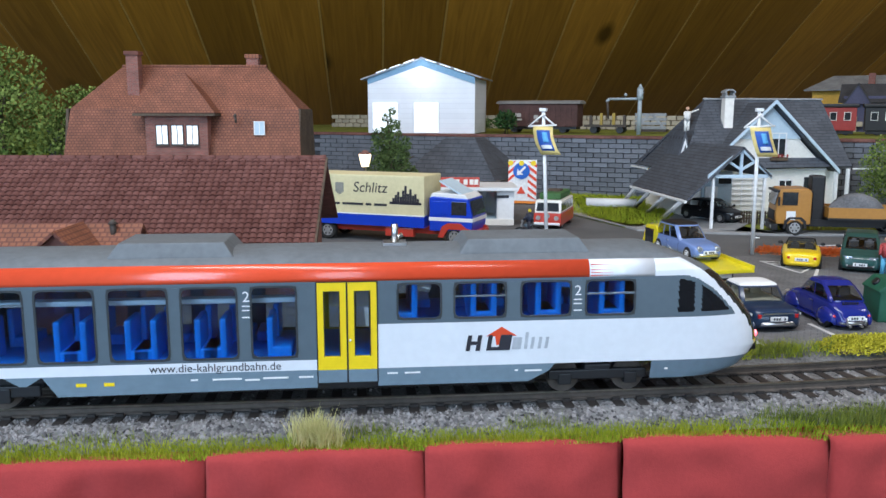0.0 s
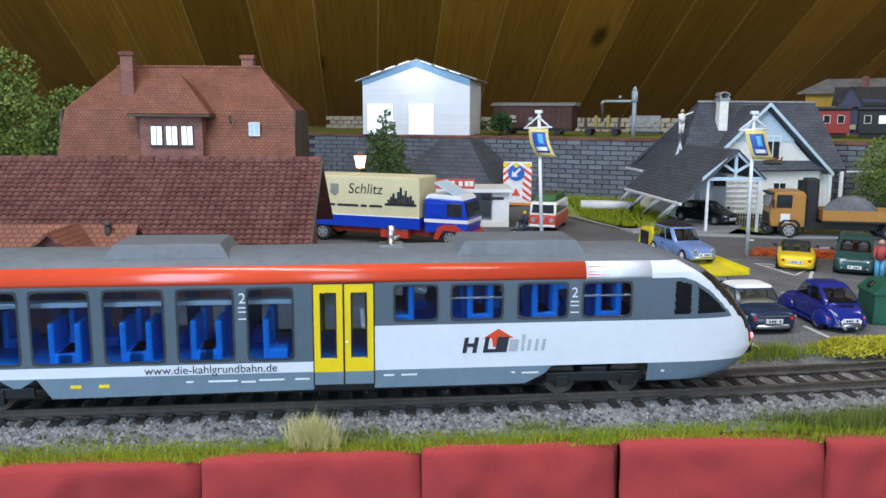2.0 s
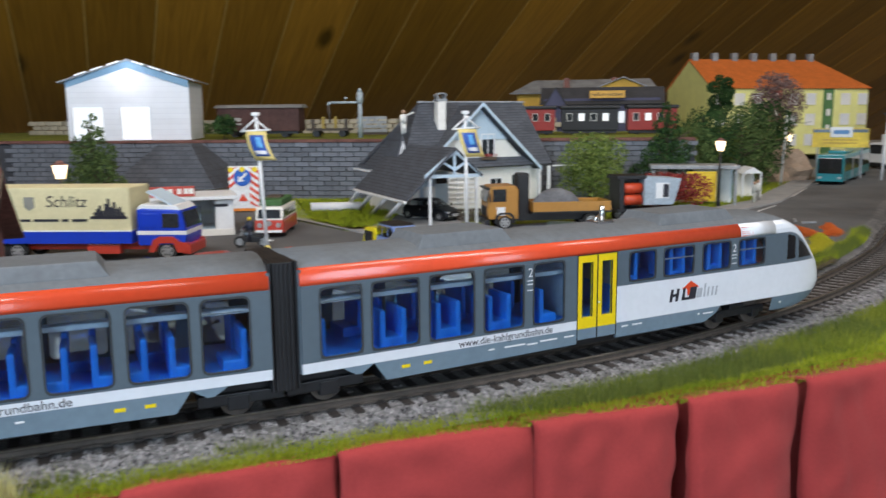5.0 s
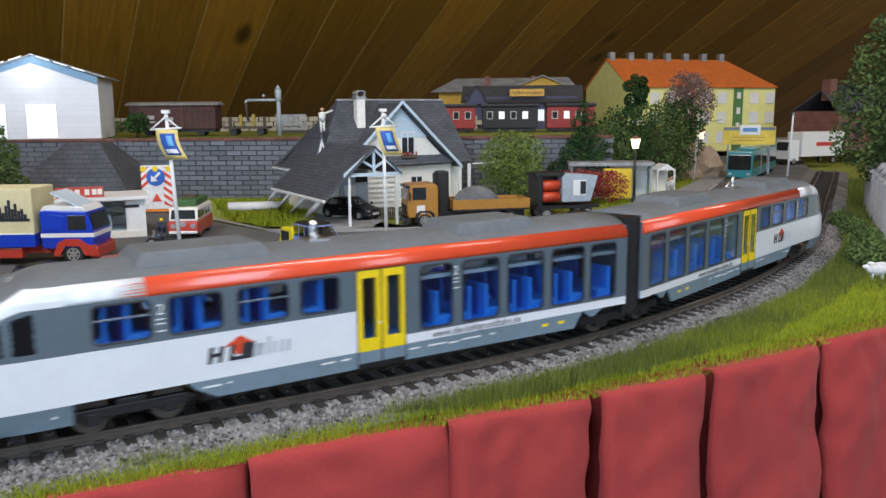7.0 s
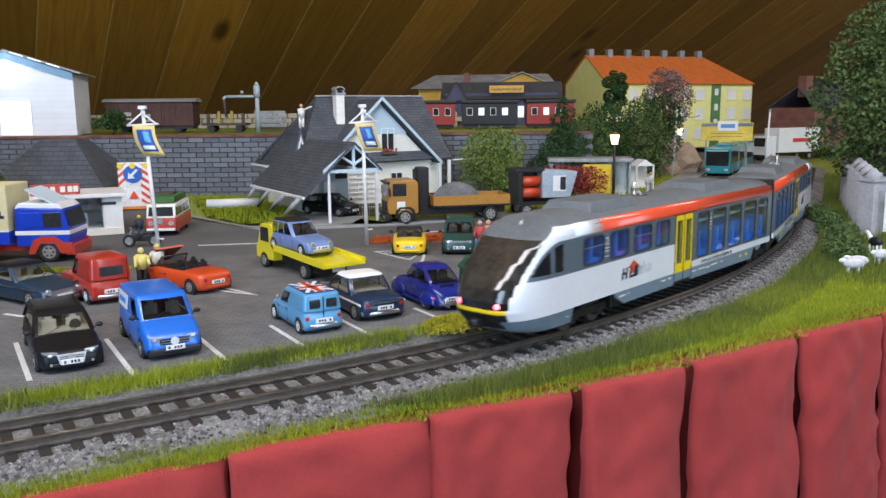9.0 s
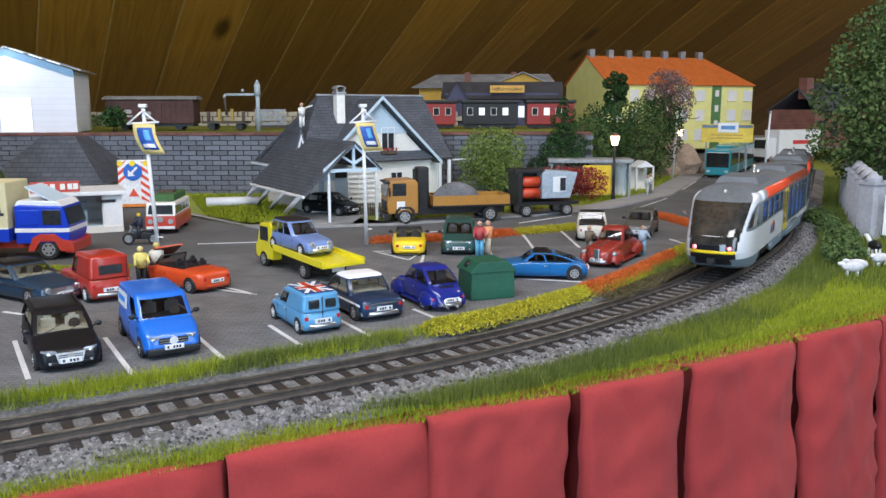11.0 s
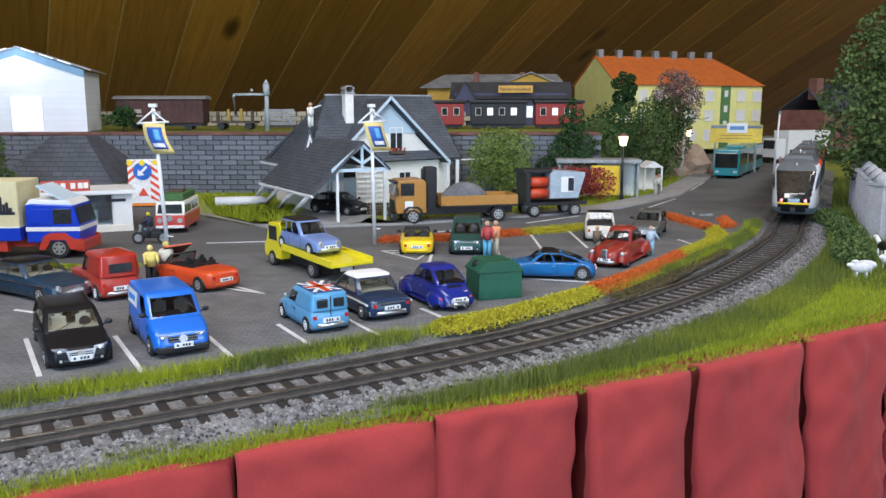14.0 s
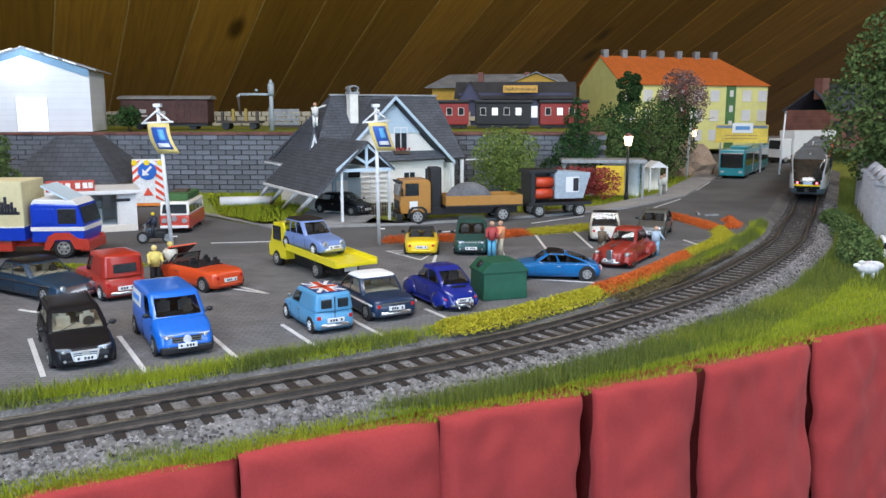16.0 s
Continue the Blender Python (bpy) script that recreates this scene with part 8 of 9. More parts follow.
# ---------------------------------------------------------------- plants
def leaves(centres, radii, n, size, squash=0.85):
    """Many small leaf pieces in the shells of some clumps."""
    c, r = np.array(centres, float), np.array(radii, float)
    w = r ** 2 / (r ** 2).sum()
    k = np.random.choice(len(c), n, p=w)
    d = np.random.normal(size=(n, 3))
    d /= np.linalg.norm(d, axis=1)[:, None]
    rr = r[k] * (0.55 + 0.5 * np.random.rand(n) ** 0.6)
    p = c[k] + d * rr[:, None] * np.array([1, 1, squash])
    a = np.random.normal(size=(n, 3))
    b_ = np.random.normal(size=(n, 3))
    a /= np.linalg.norm(a, axis=1)[:, None]
    b_ -= (a * b_).sum(1)[:, None] * a
    b_ /= np.linalg.norm(b_, axis=1)[:, None]
    s = size * (0.6 + 0.8 * np.random.rand(n))[:, None]
    v = np.stack([p - a * s, p + b_ * s * 0.7, p + a * s, p - b_ * s * 0.7], 1).reshape(-1, 3)
    return v, np.arange(4 * n).reshape(-1, 4)


def tree(label, x, y, z, h, rad, material, n=2600, size=1.3, trunk=0.3, clumps=13, shape="round", name="tree", r0=None, cat="tree", seed=1):
    rnd = random.Random(seed)
    t = thing(name, label, cat, x, y, z, rnd.uniform(0, 360))
    tr = r0 or max(0.9, h * 0.028)
    b = cyl(B(), (0, 0, -1), (0, 0, h * 0.55), tr, tr * 0.6, 8)
    cyl(b, (0, 0, h * 0.54), (rad * 0.1, 0, h * 0.86), tr * 0.6, tr * 0.2, 6)
    for k in range(6):
        a, zz = k * 1.05 + rnd.random(), h * (max(0.2, trunk) + 0.09 * k * (1 - trunk))
        cyl(b, (0, 0, zz), (math.cos(a) * rad * 0.62, math.sin(a) * rad * 0.62, zz + h * 0.14), tr * 0.38, tr * 0.12, 5)
    part("trunk", b, M["bark"], t, "brown trunk with limbs")
    cs, rs = [], []
    for k in range(clumps):
        f = (k + 0.5) / clumps
        zz = h * (trunk + (1 - trunk) * f)
        if shape == "round":
            env = math.sin(math.pi * min(1, 0.12 + 0.86 * f)) ** 0.6
        else:
            env = (1.02 - f) ** 0.8
        a = k * 2.4 + rnd.uniform(-0.4, 0.4)
        q = rad * env * rnd.uniform(0.35, 0.68)
        cs.append((math.cos(a) * q, math.sin(a) * q, zz - rad * 0.14))
        rs.append(rad * env * rnd.uniform(0.36, 0.55) + rad * 0.07)
    v, f = leaves(cs, rs, int(n * 2.2), size * 0.68)
    raw("crown", v, f, material, t, "uneven leafy crown", "")
    return t


def shrub(label, x, y, z, rx, ry, h, material, n=900, size=1.1, name="shrub", rz=0, cat="shrub", low=0.2):
    s = thing(name, label, cat, x, y, z, rz)
    cs, rs = [], []
    m = max(5, int(max(rx, ry) / min(rx, ry) * 5))
    for k in range(m):
        u = (k + 0.5) / m * 2 - 1
        px, py = (u * rx, random.uniform(-0.3, 0.3) * ry) if rx > ry else (random.uniform(-0.3, 0.3) * rx, u * ry)
        cs.append((px, py, h * random.uniform(0.42, 0.6)))
        rs.append(min(min(rx, ry), h * 0.6) * random.uniform(0.75, 1.0))
    v, f = leaves(cs, rs, n, size, 0.9)
    v[:, 2] = np.maximum(v[:, 2], 0.0)
    st = B()
    for k in range(4):
        cyl(st, (random.uniform(-0.3, 0.3) * rx, random.uniform(-0.3, 0.3) * ry, -0.6), (random.uniform(-0.6, 0.6) * rx, random.uniform(-0.6, 0.6) * ry, h * 0.7), 0.5, 0.2, 5)
    part("stems", st, M["bark"], s)
    raw("foliage", v, f, material, s, "", "")
    return s


def bed(label, pts, width, h, material, dens=26, size=0.36):
    """A flower bed along a line of points."""
    ln = smooth_line(pts, 12, 4)
    s = thing("flower_bed", label, "flower bed", *ln[0], 0)
    seg = np.linalg.norm(np.diff(ln, axis=0), axis=1).sum()
    n = int(seg * dens * 3.0)
    k = np.random.rand(n) * (len(ln) - 1)
    i = k.astype(int)
    p = ln[i] + (ln[i + 1] - ln[i]) * (k - i)[:, None]
    off = np.random.normal(size=(n, 2)) * width * 0.32
    z = h * np.random.rand(n) ** 0.8 * np.exp(-(off ** 2).sum(1) / (width * 0.55) ** 2)
    c = np.c_[p + off - ln[0], z]
    v, f = leaves(c, np.full(n, 0.6), n, size)
    raw("planting", v, f, material, s, "", "")
    soil = [tuple(q) for q in ln - ln[0]]
    nn = [np.array([-(b_ - a)[1], (b_ - a)[0]]) / (np.linalg.norm(b_ - a) + 1e-9) for a, b_ in zip(ln[:-1], ln[1:])]
    nn.append(nn[-1])
    l1 = [tuple(np.array(q) + n_ * width * 0.55) for q, n_ in zip(soil, nn)]
    l2 = [tuple(np.array(q) - n_ * width * 0.55) for q, n_ in zip(soil, nn)]
    part("soil", slab(B(), l1 + l2[::-1], -0.6, 0.6), M["bark"], s, "dark soil strip")


def plants():
    tree("large yellow-green deciduous tree beyond the station", -742, 540, 10, 138, 62, M["leaf"], 4200, 2.6, 0.18, 16, seed=3)
    tree("yellow-green deciduous tree beyond the station", -690, 590, 20, 92, 40, M["leaf"], 2600, 2.4, 0.15, 12, seed=4)
    tree("dense dark green bushy tree behind the lorry", -352, 618, 0, 92, 34, M["mid_leaf"], 5200, 1.5, 0.1, 15, "cone", seed=5)
    tree("pale green round garden tree", 47, 745, 1, 68, 33, M["leaf"], 4200, 1.45, 0.3, 17, seed=6)
    tree("dark green conifer by the road", 122, 796, 1, 98, 36, M["dark_leaf"], 5200, 1.5, 0.08, 15, "cone", seed=7)
    tree("dark green pine on the slope", 224, 1050, 40, 92, 20, M["dark_leaf"], 2400, 1.8, 0.45, 9, seed=8)
    for x, y, h, r, sd in ((178, 900, 82, 38, 9), (222, 930, 88, 40, 10), (262, 985, 92, 38, 11), (158, 868, 66, 30, 12)):
        tree("dark green bushy tree on the slope", x, y, 10, h, r, M["dark_leaf"] if sd % 2 else M["mid_leaf"], 2600, 1.9, 0.1, 13, seed=sd)
    tree("mauve-brown blossoming tree on the slope", 285, 1040, 40, 96, 36, M["mauve_leaf"], 3000, 1.8, 0.3, 12, seed=14)
    tree("tall dark green deciduous tree by the gate pillars", 378, 700, -6, 182, 56, M["mid_leaf"], 6500, 2.6, 0.22, 20, seed=15)
    tree("tall dark green deciduous tree by the gate pillars", 430, 650, -6, 150, 42, M["dark_leaf"], 3500, 2.6, 0.2, 14, seed=16)
    tree("leafy green tree farther along the track", 520, 960, -6, 110, 40, M["mid_leaf"], 2500, 2.4, 0.1, 12, seed=17)
    shrub("red-leaved shrub by the shelter", 116, 733, 1, 24, 16, 36, M["red_leaf"], 3600, 1.1)
    shrub("dark hedge behind the trailer", 100, 775, 1, 26, 10, 18, M["dark_leaf"], 900, 1.3, "hedge", cat="hedge")
    for x, y, rx, h in ((238, 470, 22, 15), (262, 520, 20, 15), (280, 580, 16, 14), (300, 640, 20, 12)):
        shrub("rounded green hedge beside the track", x, y, -6.5, rx, 13, h, M["mid_leaf"], 2300, 1.0, "hedge", 60, "hedge")
    for x in (-560, -500, -130, -90):
        shrub("low green scrub on the upper level", x, 1140, 60, 40, 12, 15, M["mid_leaf"], 700, 2.0)
    shrub("dark green shrub beside the shed", -335, 860, 60, 12, 12, 30, M["dark_leaf"], 700, 1.6)
    # flower beds round the car park
    Y, O = M["flower_yellow"], M["flower_orange"]
    bed("bright yellow flower bed between track and car park", [(-2, 301), (16, 313), (42, 337), (66, 362)], 10, 5.0, Y, 110)
    bed("orange flower bed between track and car park", [(67, 366), (90, 394), (114, 428), (133, 458)], 10, 5, O, 80)
    bed("yellow flower bed at the car park corner", [(135, 462), (160, 496), (180, 535), (186, 560)], 9, 5, Y, 60)
    bed("orange flower bed along the road edge", [(186, 566), (180, 600), (172, 632)], 9, 5, O, 60)
    bed("orange flower bed at the road bend", [(196, 575), (206, 590), (212, 620)], 8, 4, O, 50)
    bed("orange flower bed between road and bays", [(-40, 510), (-5, 518), (25, 530), (50, 543)], 9, 5, O, 70)
    bed("yellow flower bed between road and bays", [(53, 545), (75, 556), (97, 570)], 9, 5, Y, 70)
    bed("dry brown scrub strip beside the ballast", [(78, 356), (104, 390), (132, 432), (166, 482)], 8, 2.0, M["scrub"], 40)
    bed("mossy strip along the lorry yard", [(-235, 437), (-200, 424), (-165, 428)], 12, 2, M["grass"], 30)
    # taller grass behind the track on the right
    pts = patch(20000, lambda x, y: True, 0, 1, 0, 1, 0)
    out = []
    for u, v, _ in pts:
        s = 950 + 700 * u
        (x, y), _a = on_track(s, -(27 + 75 * v ** 1.4))
        out.append((x, y, -6.5))
    blades("meadow_grass", out, 2.5, 8, M["dark_grass"], None, "dark green static grass beside the far track", w=0.5)
    out = patch(16000, in_poly([(90, 282), (130, 305), (190, 342), (260, 390), (330, 440), (300, 520), (250, 480), (200, 410), (140, 350), (100, 310)]), 90, 330, 280, 520, -6.5)
    blades("pasture_grass", out, 1.0, 2.6, M["grass"], None, "short yellow-green pasture grass", w=0.45)


# ---------------------------------------------------------------- small things
def flag_pole(x, y, lean, turn=0):
    p = thing("flag_pole", "white flag pole with a yellow-edged blue banner", "flag pole", x, y, 0.2, turn, "flag poles")
    part("pole", cyl(B(), (0, 0, 0), (lean, 0, 84), 1.2, 1.0, 12), M["white"], p, "white pole")
    part("pole_cap", box(B(), lean - 2.2, lean + 2.2, -1.6, 1.6, 84, 86, 0.4), M["white"], p)
    a = B()
    for sx in (-1, 1):
        cyl(a, (lean, -1.5, 82), (lean + sx * 8, -1.5, 75.5), 0.55, None, 6)
    cyl(a, (lean - 9.0, -1.5, 75), (lean + 9.0, -1.5, 75.8), 0.6, None, 6)
    ball(a, (lean + 1, -1.5, 82), 1.1)
    part("banner_bracket", a, M["white"], p, "white bracket")

    def sheet(x0, x1, z0, z1, y, mt, nm, lab, par):
        b = B()
        n = 8
        rows = []
        for i in range(n + 1):
            z = z1 + (z0 - z1) * i / n
            t = (75 - z) / 17
            o = 4.5 * t * t + 1.0 * t
            yy = y - 1.6 * math.sin(t * 3.0)
            rows.append([b.verts.new((lean + x0 + o, yy, z)), b.verts.new((lean + x1 + o, yy + 0.6, z))])
        for q, r in zip(rows[:-1], rows[1:]):
            b.faces.new((q[0], r[0], r[1], q[1]))
        ob = part(nm, b, mt, par, lab, smooth=True)
        md = ob.modifiers.new("thick", "SOLIDIFY")
        md.thickness = 0.0003
        return ob
    bn = sheet(-5.6, 6.6, 58, 75, -2.2, mat("banner_yellow", (0.72, 0.58, 0.22), 0.6), "banner", "pale yellow banner", p)
    bl = sheet(-3.4, 4.8, 60.5, 72.8, -2.6, mat("banner_blue", (0.03, 0.1, 0.42), 0.5), "banner_field", "blue field", bn)
    sheet(-2.4, 3.8, 61.6, 63.8, -2.95, M["white"], "banner_mark", "white bar mark", bn)
    sheet(0.0, 3.2, 65.5, 71.5, -2.95, mat("banner_sky", (0.12, 0.4, 0.75), 0.5), "banner_mark", "light blue mark", bn)
    hk = cyl(B(), (lean * 0.1, 0, 10), (3.5, -1, 10), 0.4, None, 6)
    part("rope_cleat", hk, M["white"], p)


def street_lamp(x, y, h, watts):
    l = thing("street_lamp", "black street lamp with a lit lantern", "street lamp", x, y, 0.5, 0, "street lamps")
    b = cyl(B(), (0, 0, 0), (0, 0, h - 10), 1.4, 0.9, 10)
    cyl(b, (0, 0, 0), (0, 0, 8), 2.2, 1.6, 10)
    part("post", b, M["black"], l, "black post")
    part("lantern", cyl(B(), (0, 0, h - 10), (0, 0, h - 1.5), 2.6, 4.4, 12), M["lamp_on"], l, "glowing lantern glass")
    part("lantern_cap", cyl(B(), (0, 0, h - 1.4), (0, 0, h + 1.5), 4.9, 1.0, 12), M["coping"], l, "small lantern cap")


def figure(name, label, x, y, z, rz, top, legs, skin=(0.5, 0.3, 0.2), h=20.0, arm=False):
    """A small painted figurine, one plain mesh."""
    b = B()
    for sy in (-1.3, 1.3):
        cyl(b, (0, sy, 0), (0, sy, h * 0.5), 1.1, 1.3, 8, 1)
    cyl(b, (0, 0, h * 0.46), (0, 0, h * 0.82), 2.3, 2.7, 10, 0)
    ball(b, (0, 0, h * 0.66), h * 0.13, 0.8, 1.15, 1.5, 2)
    res = bmesh.ops.create_icosphere(b, subdivisions=2, radius=h * 0.078, matrix=Matrix.Translation((0, 0, h * 0.93)))
    for f in {f for v in res["verts"] for f in v.link_faces}:
        f.material_index = 2
    for sy in (-1, 1):
        e = (3.5, sy * 3.2, h * 0.55) if not arm or sy < 0 else (2, sy * 9, h * 0.9)
        cyl(b, (0, sy * 2.7, h * 0.78), e, 0.8, 0.7, 6, 0)
    ob = part(name, b, [mat("coat_paint", top, 0.7), mat("trouser_paint", legs, 0.7), mat("skin_paint", skin, 0.7)], None, label)
    ob["category"] = "figurine"
    ob.matrix_basis = pose(x * MM, y * MM, z * MM, 0, 0, rz)


def sheep(x, y, rz, k=1.0):
    s = thing("sheep", "small white model sheep on the grass", "sheep", x, y, -6.2, rz, "sheep")
    b = B()
    ball(b, (0, 0, 6.4 * k), 3.6 * k, 2.0, 0.95, 1.0, 3)
    for v in b.verts:
        v.co *= 1 + 0.05 * noise.noise(v.co * 1.3)
    part("fleece", b, mat("fleece", (0.62, 0.62, 0.64), 0.95, var=0.15, bump=0.6), s)
    part("head", ball(B(), (7.2 * k, 0, 8.4 * k), 1.8 * k, 1.4, 0.8, 0.9, 2), M["white"], s)
    for sx in (-3.2, 3.2):
        for sy in (-1.5, 1.5):
            part("leg", cyl(B(), (sx * k, sy * k, 0), (sx * k, sy * k, 5 * k), 0.6 * k), M["white"], s)


def small_things():
    flag_pole(-162, 469, -4)
    flag_pole(-44, 500, -1.0, 24)
    street_lamp(161, 749, 60, 0)
    street_lamp(-306, 494, 55, 0)
    street_lamp(315, 1075, 58, 0)
    # plain white posts beside the road
    for x, y, hh in ((282, 985, 84), (425, 1066, 78)):
        p = thing("lamp_pole", "tall plain white pole beside the road", "pole", x, y, 0, 0, "plain poles")
        part("pole", cyl(B(), (0, 0, 0), (3, 0, hh), 1.5, 1.1, 10), M["white"], p)
        part("pole_cap", cyl(B(), (3, 0, hh), (3, 0, hh + 2.5), 2.0, 1.6, 10), M["tin"], p)
    # bottle bank
    g = mat("bin_green", (0.015, 0.095, 0.055), 0.5, var=0.12)
    b = thing("bottle_bank", "dark green moulded bottle bank with a round hole", "recycling bin", 22, 359, 0.25, 20)
    part("body", prism(B(), [(-10.6, 0), (10.6, 0), (10.2, 13), (6.5, 16.6), (-6.5, 16.6), (-10.2, 13)], -8, 8, 0.5), g, b, "dark green body")
    part("lid", prism(B(), [(-10.9, 12.8), (-6.7, 17), (6.7, 17), (10.9, 12.8), (10.9, 12.1), (-10.9, 12.1)], -8.4, 8.4, 0.3), g, b, "sloping lid")
    part("hole", cyl(B(), (-8, 0, 14.4), (-9.4, 0, 15.8), 1.7, None, 12), M["black"], b, "round black hole")
    # fence in front of the house
    f = thing("picket_fence", "low dark picket fence in front of the house", "fence")
    pk = None
    for i in range(24):
        t = i / 23
        x, y = -62 + 42 * t, 634 + 14 * t
        if pk is None:
            pk = part("picket", box(B(), -0.6, 0.6, -0.3, 0.3, 0, 10, 0.1), M["bark"], f)
        o = pk if i == 0 else twin(pk, f)
        o.matrix_basis = pose(x * MM, y * MM, 1 * MM, 0, 0, 18)
    for z in (4, 8):
        r = part("rail", box(B(), 0, 44.3, -0.2, 0.5, z, z + 0.9), M["bark"], f)
        r.matrix_basis = pose(-62 * MM, 634.4 * MM, 1 * MM, 0, 0, 18.4)
    # white drain pipe lying on the grass, picnic table
    d = thing("concrete_pipe", "white concrete pipe lying on the lawn", "pipe", -176, 700, 5, 14)
    part("tube", cyl(B(), (-22, 0, 0), (22, 0, 0), 4.2, None, 16), M["white"], d)
    pt = thing("picnic_table", "pale wooden picnic table on the lawn", "picnic table", 20, 772, 1, 10)
    part("tabletop", box(B(), -10, 10, -4, 4, 8, 9, 0.2), M["cream"], pt)
    for sy in (-7, 7):
        part("bench", box(B(), -10, 10, sy - 1.5, sy + 1.5, 4.4, 5.2, 0.2), M["cream"], pt)
    for sx in (-7, 7):
        part("leg_frame", plate(B(), [(sx, -8, 0), (sx, -6.5, 0), (sx, 6.5, 8), (sx, 5, 8)], 1), M["cream"], pt)
        part("leg_frame", plate(B(), [(sx, 8, 0), (sx, 6.5, 0), (sx, -6.5, 8), (sx, -5, 8)], 1), M["cream"], pt)
    # parked motorcycle
    m = thing("motorcycle", "dark grey motorcycle standing at the kerb", "motorcycle", -184, 503, 0.2, 185)
    for x in (-7.6, 7.6):
        w = part("wheel", cyl(B(), (x, -0.8, 3.8), (x, 0.8, 3.8), 3.8, None, 18), M["tyre"], m)
        part("rim", cyl(B(), (x, -0.95, 3.8), (x, 0.95, 3.8), 2.4, None, 14), M["tin"], w)
    part("frame", box(B(), -6, 5, -1.2, 1.2, 3.5, 7.5, 0.8), M["black"], m)
    part("fuel_tank", ball(B(), (1.8, 0, 8.8), 2.6, 1.4, 0.7, 0.7, 2), M["train_grey"], m)
    part("saddle", box(B(), -7, -0.5, -1.5, 1.5, 8, 9.4, 0.5), M["black"], m)
    part("handlebar", cyl(cyl(B(), (5.4, -4.2, 12), (5.4, 4.2, 12), 0.5), (5.2, 0, 12), (8, 0, 5), 0.6), M["tin"], m)
    figure("rider_figurine", "painted rider figurine with a yellow helmet on the motorcycle", -185, 503, 4, 185, (0.03, 0.035, 0.06), (0.02, 0.02, 0.03), (0.7, 0.55, 0.03), 16)
    figure("figurine", "painted figurine in a yellow shirt and dark trousers", -141, 383, 0.2, -60, (0.75, 0.66, 0.2), (0.015, 0.015, 0.02), (0.72, 0.6, 0.25), h=19)
    figure("figurine", "painted figurine in pale clothes", -135, 388, 0.2, 120, (0.6, 0.58, 0.5), (0.6, 0.6, 0.6), (0.6, 0.5, 0.15))
    figure("figurine", "painted figurine in a red top and pale blue skirt", 24, 462, 0.2, -90, (0.4, 0.06, 0.06), (0.12, 0.4, 0.6))
    figure("figurine", "painted figurine in an orange top", 29, 464, 0.2, 200, (0.7, 0.3, 0.15), (0.45, 0.4, 0.3))
    figure("figurine", "painted figurine in brown beside the vintage coupe", 87, 463, 0.2, 30, (0.16, 0.12, 0.08), (0.2, 0.18, 0.14), h=17)
    figure("figurine", "painted figurine in pale blue behind the vintage coupe", 118, 464, 0.2, 30, (0.4, 0.5, 0.6), (0.2, 0.4, 0.55), h=17)
    figure("bride_figurine", "white dressed figurine standing on the house ridge", -115, 702, 67.6, -60, (0.75, 0.74, 0.7), (0.75, 0.74, 0.7), h=21, arm=True)
    figure("figurine", "pale painted figurine beside the shelter", 200, 780, 1, 0, (0.5, 0.5, 0.46), (0.45, 0.45, 0.4))
    figure("figurine", "pale painted figurine beside the shelter", 208, 800, 1, 90, (0.6, 0.6, 0.56), (0.3, 0.3, 0.28))
    figure("figurine", "painted worker figurine in white and yellow by the lorry", 62, 662, 1, 0, (0.7, 0.68, 0.6), (0.7, 0.6, 0.1))
    figure("figurine", "red painted gardener figurine at the house", -32, 668, 1, 0, (0.5, 0.08, 0.05), (0.3, 0.1, 0.08), h=14)
    # picnic group on the upper level: a row of seated figurines
    cols = [(0.1, 0.25, 0.6), (0.7, 0.6, 0.5), (0.7, 0.35, 0.3), (0.1, 0.3, 0.65), (0.7, 0.65, 0.5), (0.55, 0.3, 0.25)]
    for k in range(9):
        figure("figurine", "small seated figurine on the upper level", -500 + k * 8.6, 845 + (k % 3) * 7, 60, k * 70, cols[k % 6], cols[(k + 2) % 6], h=13)
    # sheep, gate pillars and white fence
    for x, y, a, k in ((224, 432, 172, 0.8), (231, 441, 166, 0.78), (252, 457, 205, 0.85)):
        sheep(x, y, a, k)
    bd = thing("grazing_horse", "black and white model animal beside the fence", "animal", 262, 482, -6.2, 100)
    bd.scale = (0.62, 0.62, 0.62)
    part("torso", ball(B(), (0, 0, 14), 6, 1.5, 0.7, 0.8, 2), M["black"], bd)
    part("neck", cyl(B(), (6, 0, 15), (11, 0, 21), 2.6, 1.8), M["white"], bd)
    part("head", ball(B(), (12.5, 0, 21.5), 2.2, 1.6, 0.8, 0.9, 2), M["white"], bd)
    for sx in (-5, 5):
        for sy in (-2, 2):
            part("leg", cyl(B(), (sx, sy, 0), (sx, sy, 11), 1.0), M["white"], bd)
    conc = mat("pale_weathered_stone", (0.42, 0.42, 0.46), 0.8, var=0.15, bump=0.3)
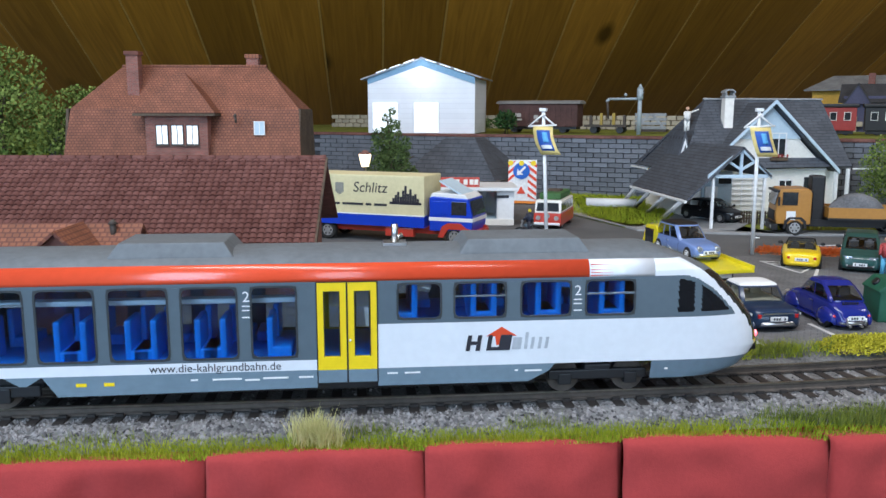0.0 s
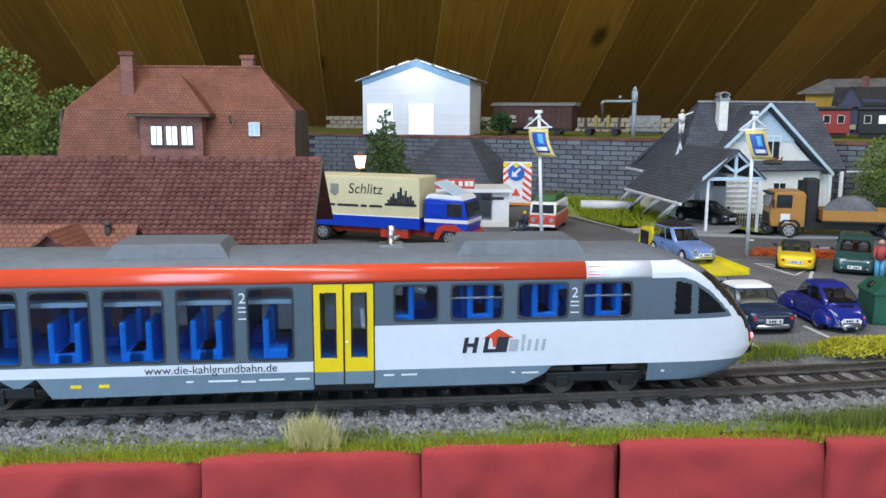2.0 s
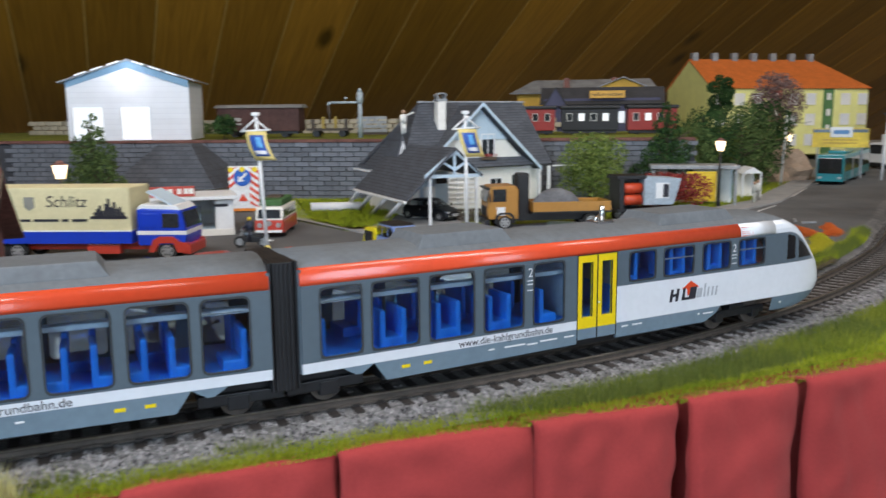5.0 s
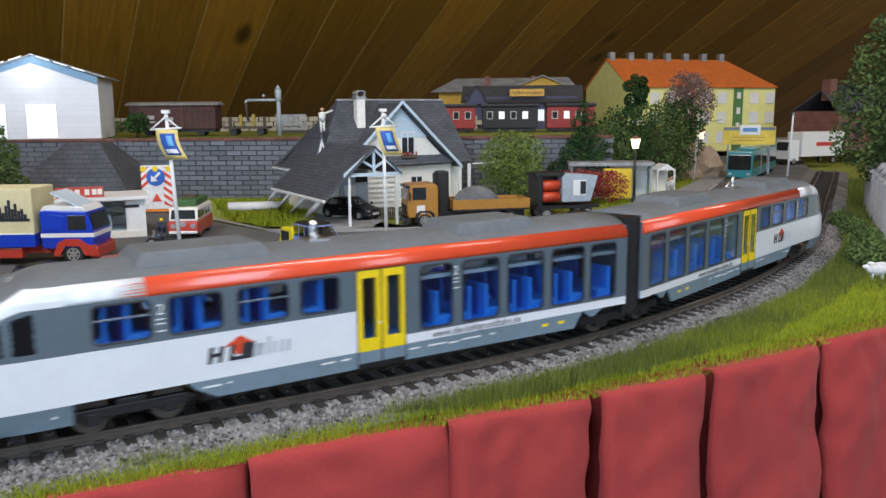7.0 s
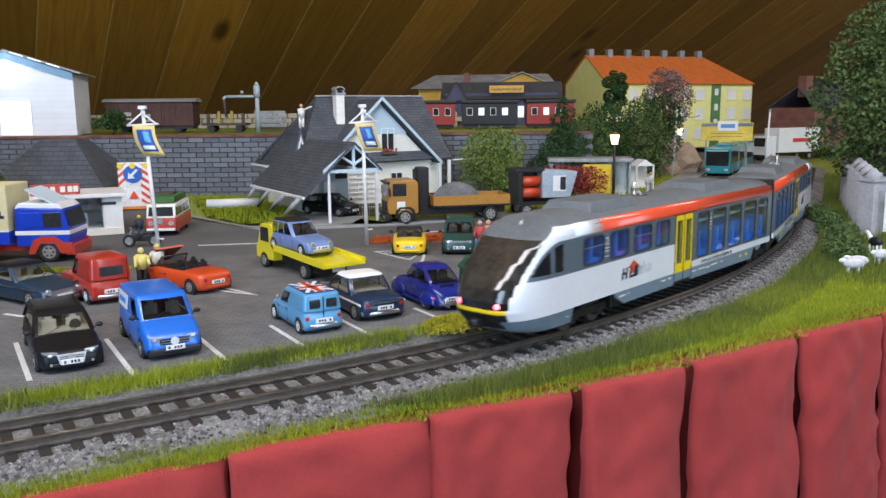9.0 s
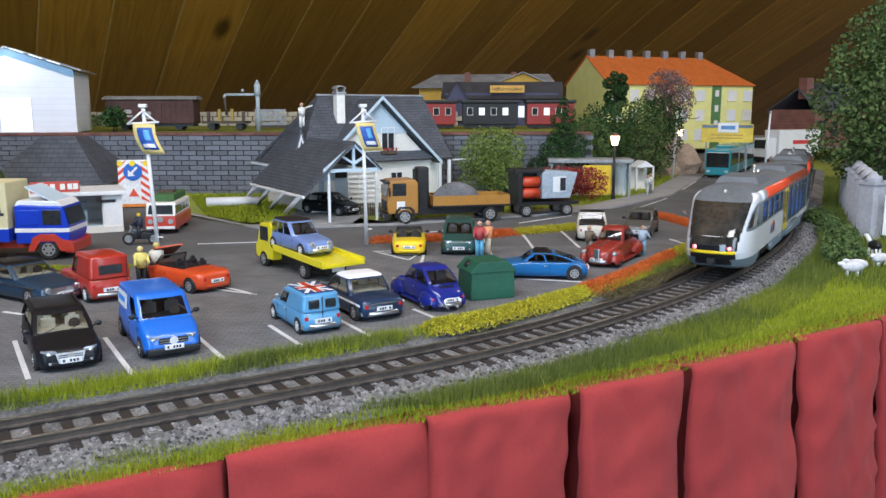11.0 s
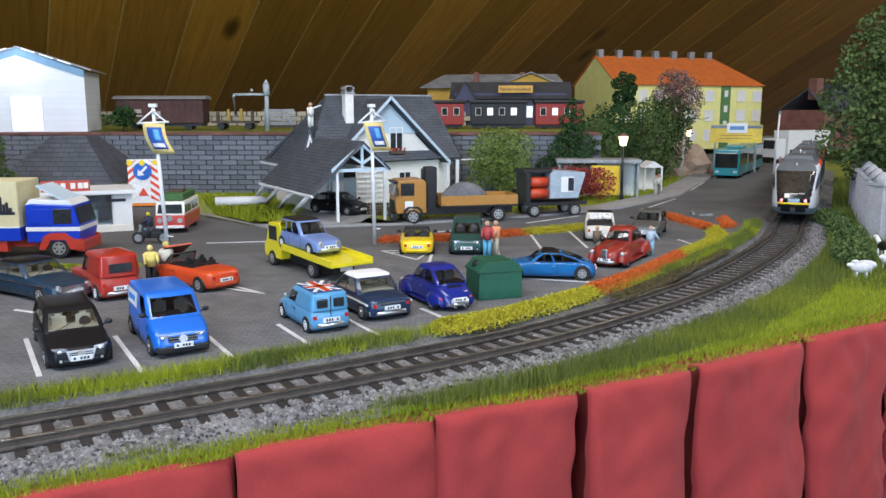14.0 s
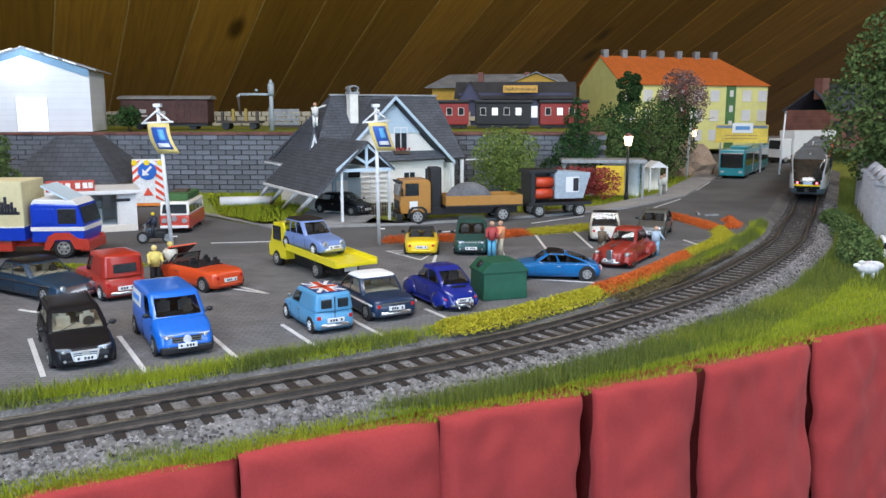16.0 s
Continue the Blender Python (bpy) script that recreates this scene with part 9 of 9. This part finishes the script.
    for k in range(6):
        x, y = 300 + k * 17, 562 + k * 40
        g_ = thing("gate_pillar", "pale weathered stone pillar with a pointed cap", "pillar", x, y, -6.5, 25, "boundary pillars")
        part("shaft", box(B(), -6, 6, -6, 6, 0, 38, 0.6), conc, g_)
        part("cap", cyl(box(B(), -7.2, 7.2, -7.2, 7.2, 38, 41, 0.5), (0, 0, 41), (0, 0, 47), 9, 1.5, 4), conc, g_, "pointed cap")
        if k:
            part("wall_panel", box(B(), -4, 0, -34, -8, 0, 22, 0.4), conc, g_, "wall panel between pillars")
    wf = thing("white_fence", "white painted gate fence beside the pasture", "fence", 304, 552, -6.5, -20)
    for k in range(7):
        part("board", box(B(), k * 9, k * 9 + 6, -0.8, 0.8, 4, 32, 0.3), M["white"], wf)
    for z in (10, 24):
        part("rail", box(B(), 0, 60, 0.8, 2.0, z, z + 3), M["white"], wf)
    # thin cable from the pole to the billboard
    cu = bpy.data.curves.new("cable", "CURVE")
    cu.dimensions, cu.bevel_depth = "3D", 0.0004
    sp = cu.splines.new("POLY")
    sp.points.add(12)
    for i in range(13):
        t = i / 12
        sp.points[i].co = ((285 + 55 * t) * MM, (985 + 90 * t) * MM, (83 - 10 * t - 24 * t * (1 - t)) * MM, 1)
    cu.materials.append(M["black"])
    tagged(new("cable", cu), "thin black overhead cable from a white pole", "cable")
    # loose wooden offcuts and stones near the far track
    for k, (x, y) in enumerate(((205, 640), (198, 652))):
        o = thing("timber_offcut", "grey weathered timber offcut on the verge", "timber", x, y, 0.3, 20 + 60 * k)
        part("plank", box(B(), -6, 6, -1, 1, 0, 1.6, 0.2), M["tin"], o)


def motions():
    walk(train_front, [(t, unit_pose(s, 0)) for t, s in RUN])
    walk(train_rear, [(t, unit_pose(s, 1)) for t, s in RUN])


room()
ground()
verge()
track()
drape()
train_front = railcar()
train_rear = copy_thing(train_front, unit_pose(RUN[0][1], 1))
for build in (slate_house, white_shed, station_shed, brick_station, kiosk, barricade, museum, red_carriages, box_wagon, yellow_block, stop_shelter, vehicles, plants, small_things):
    build()
retaining_wall()
motions()
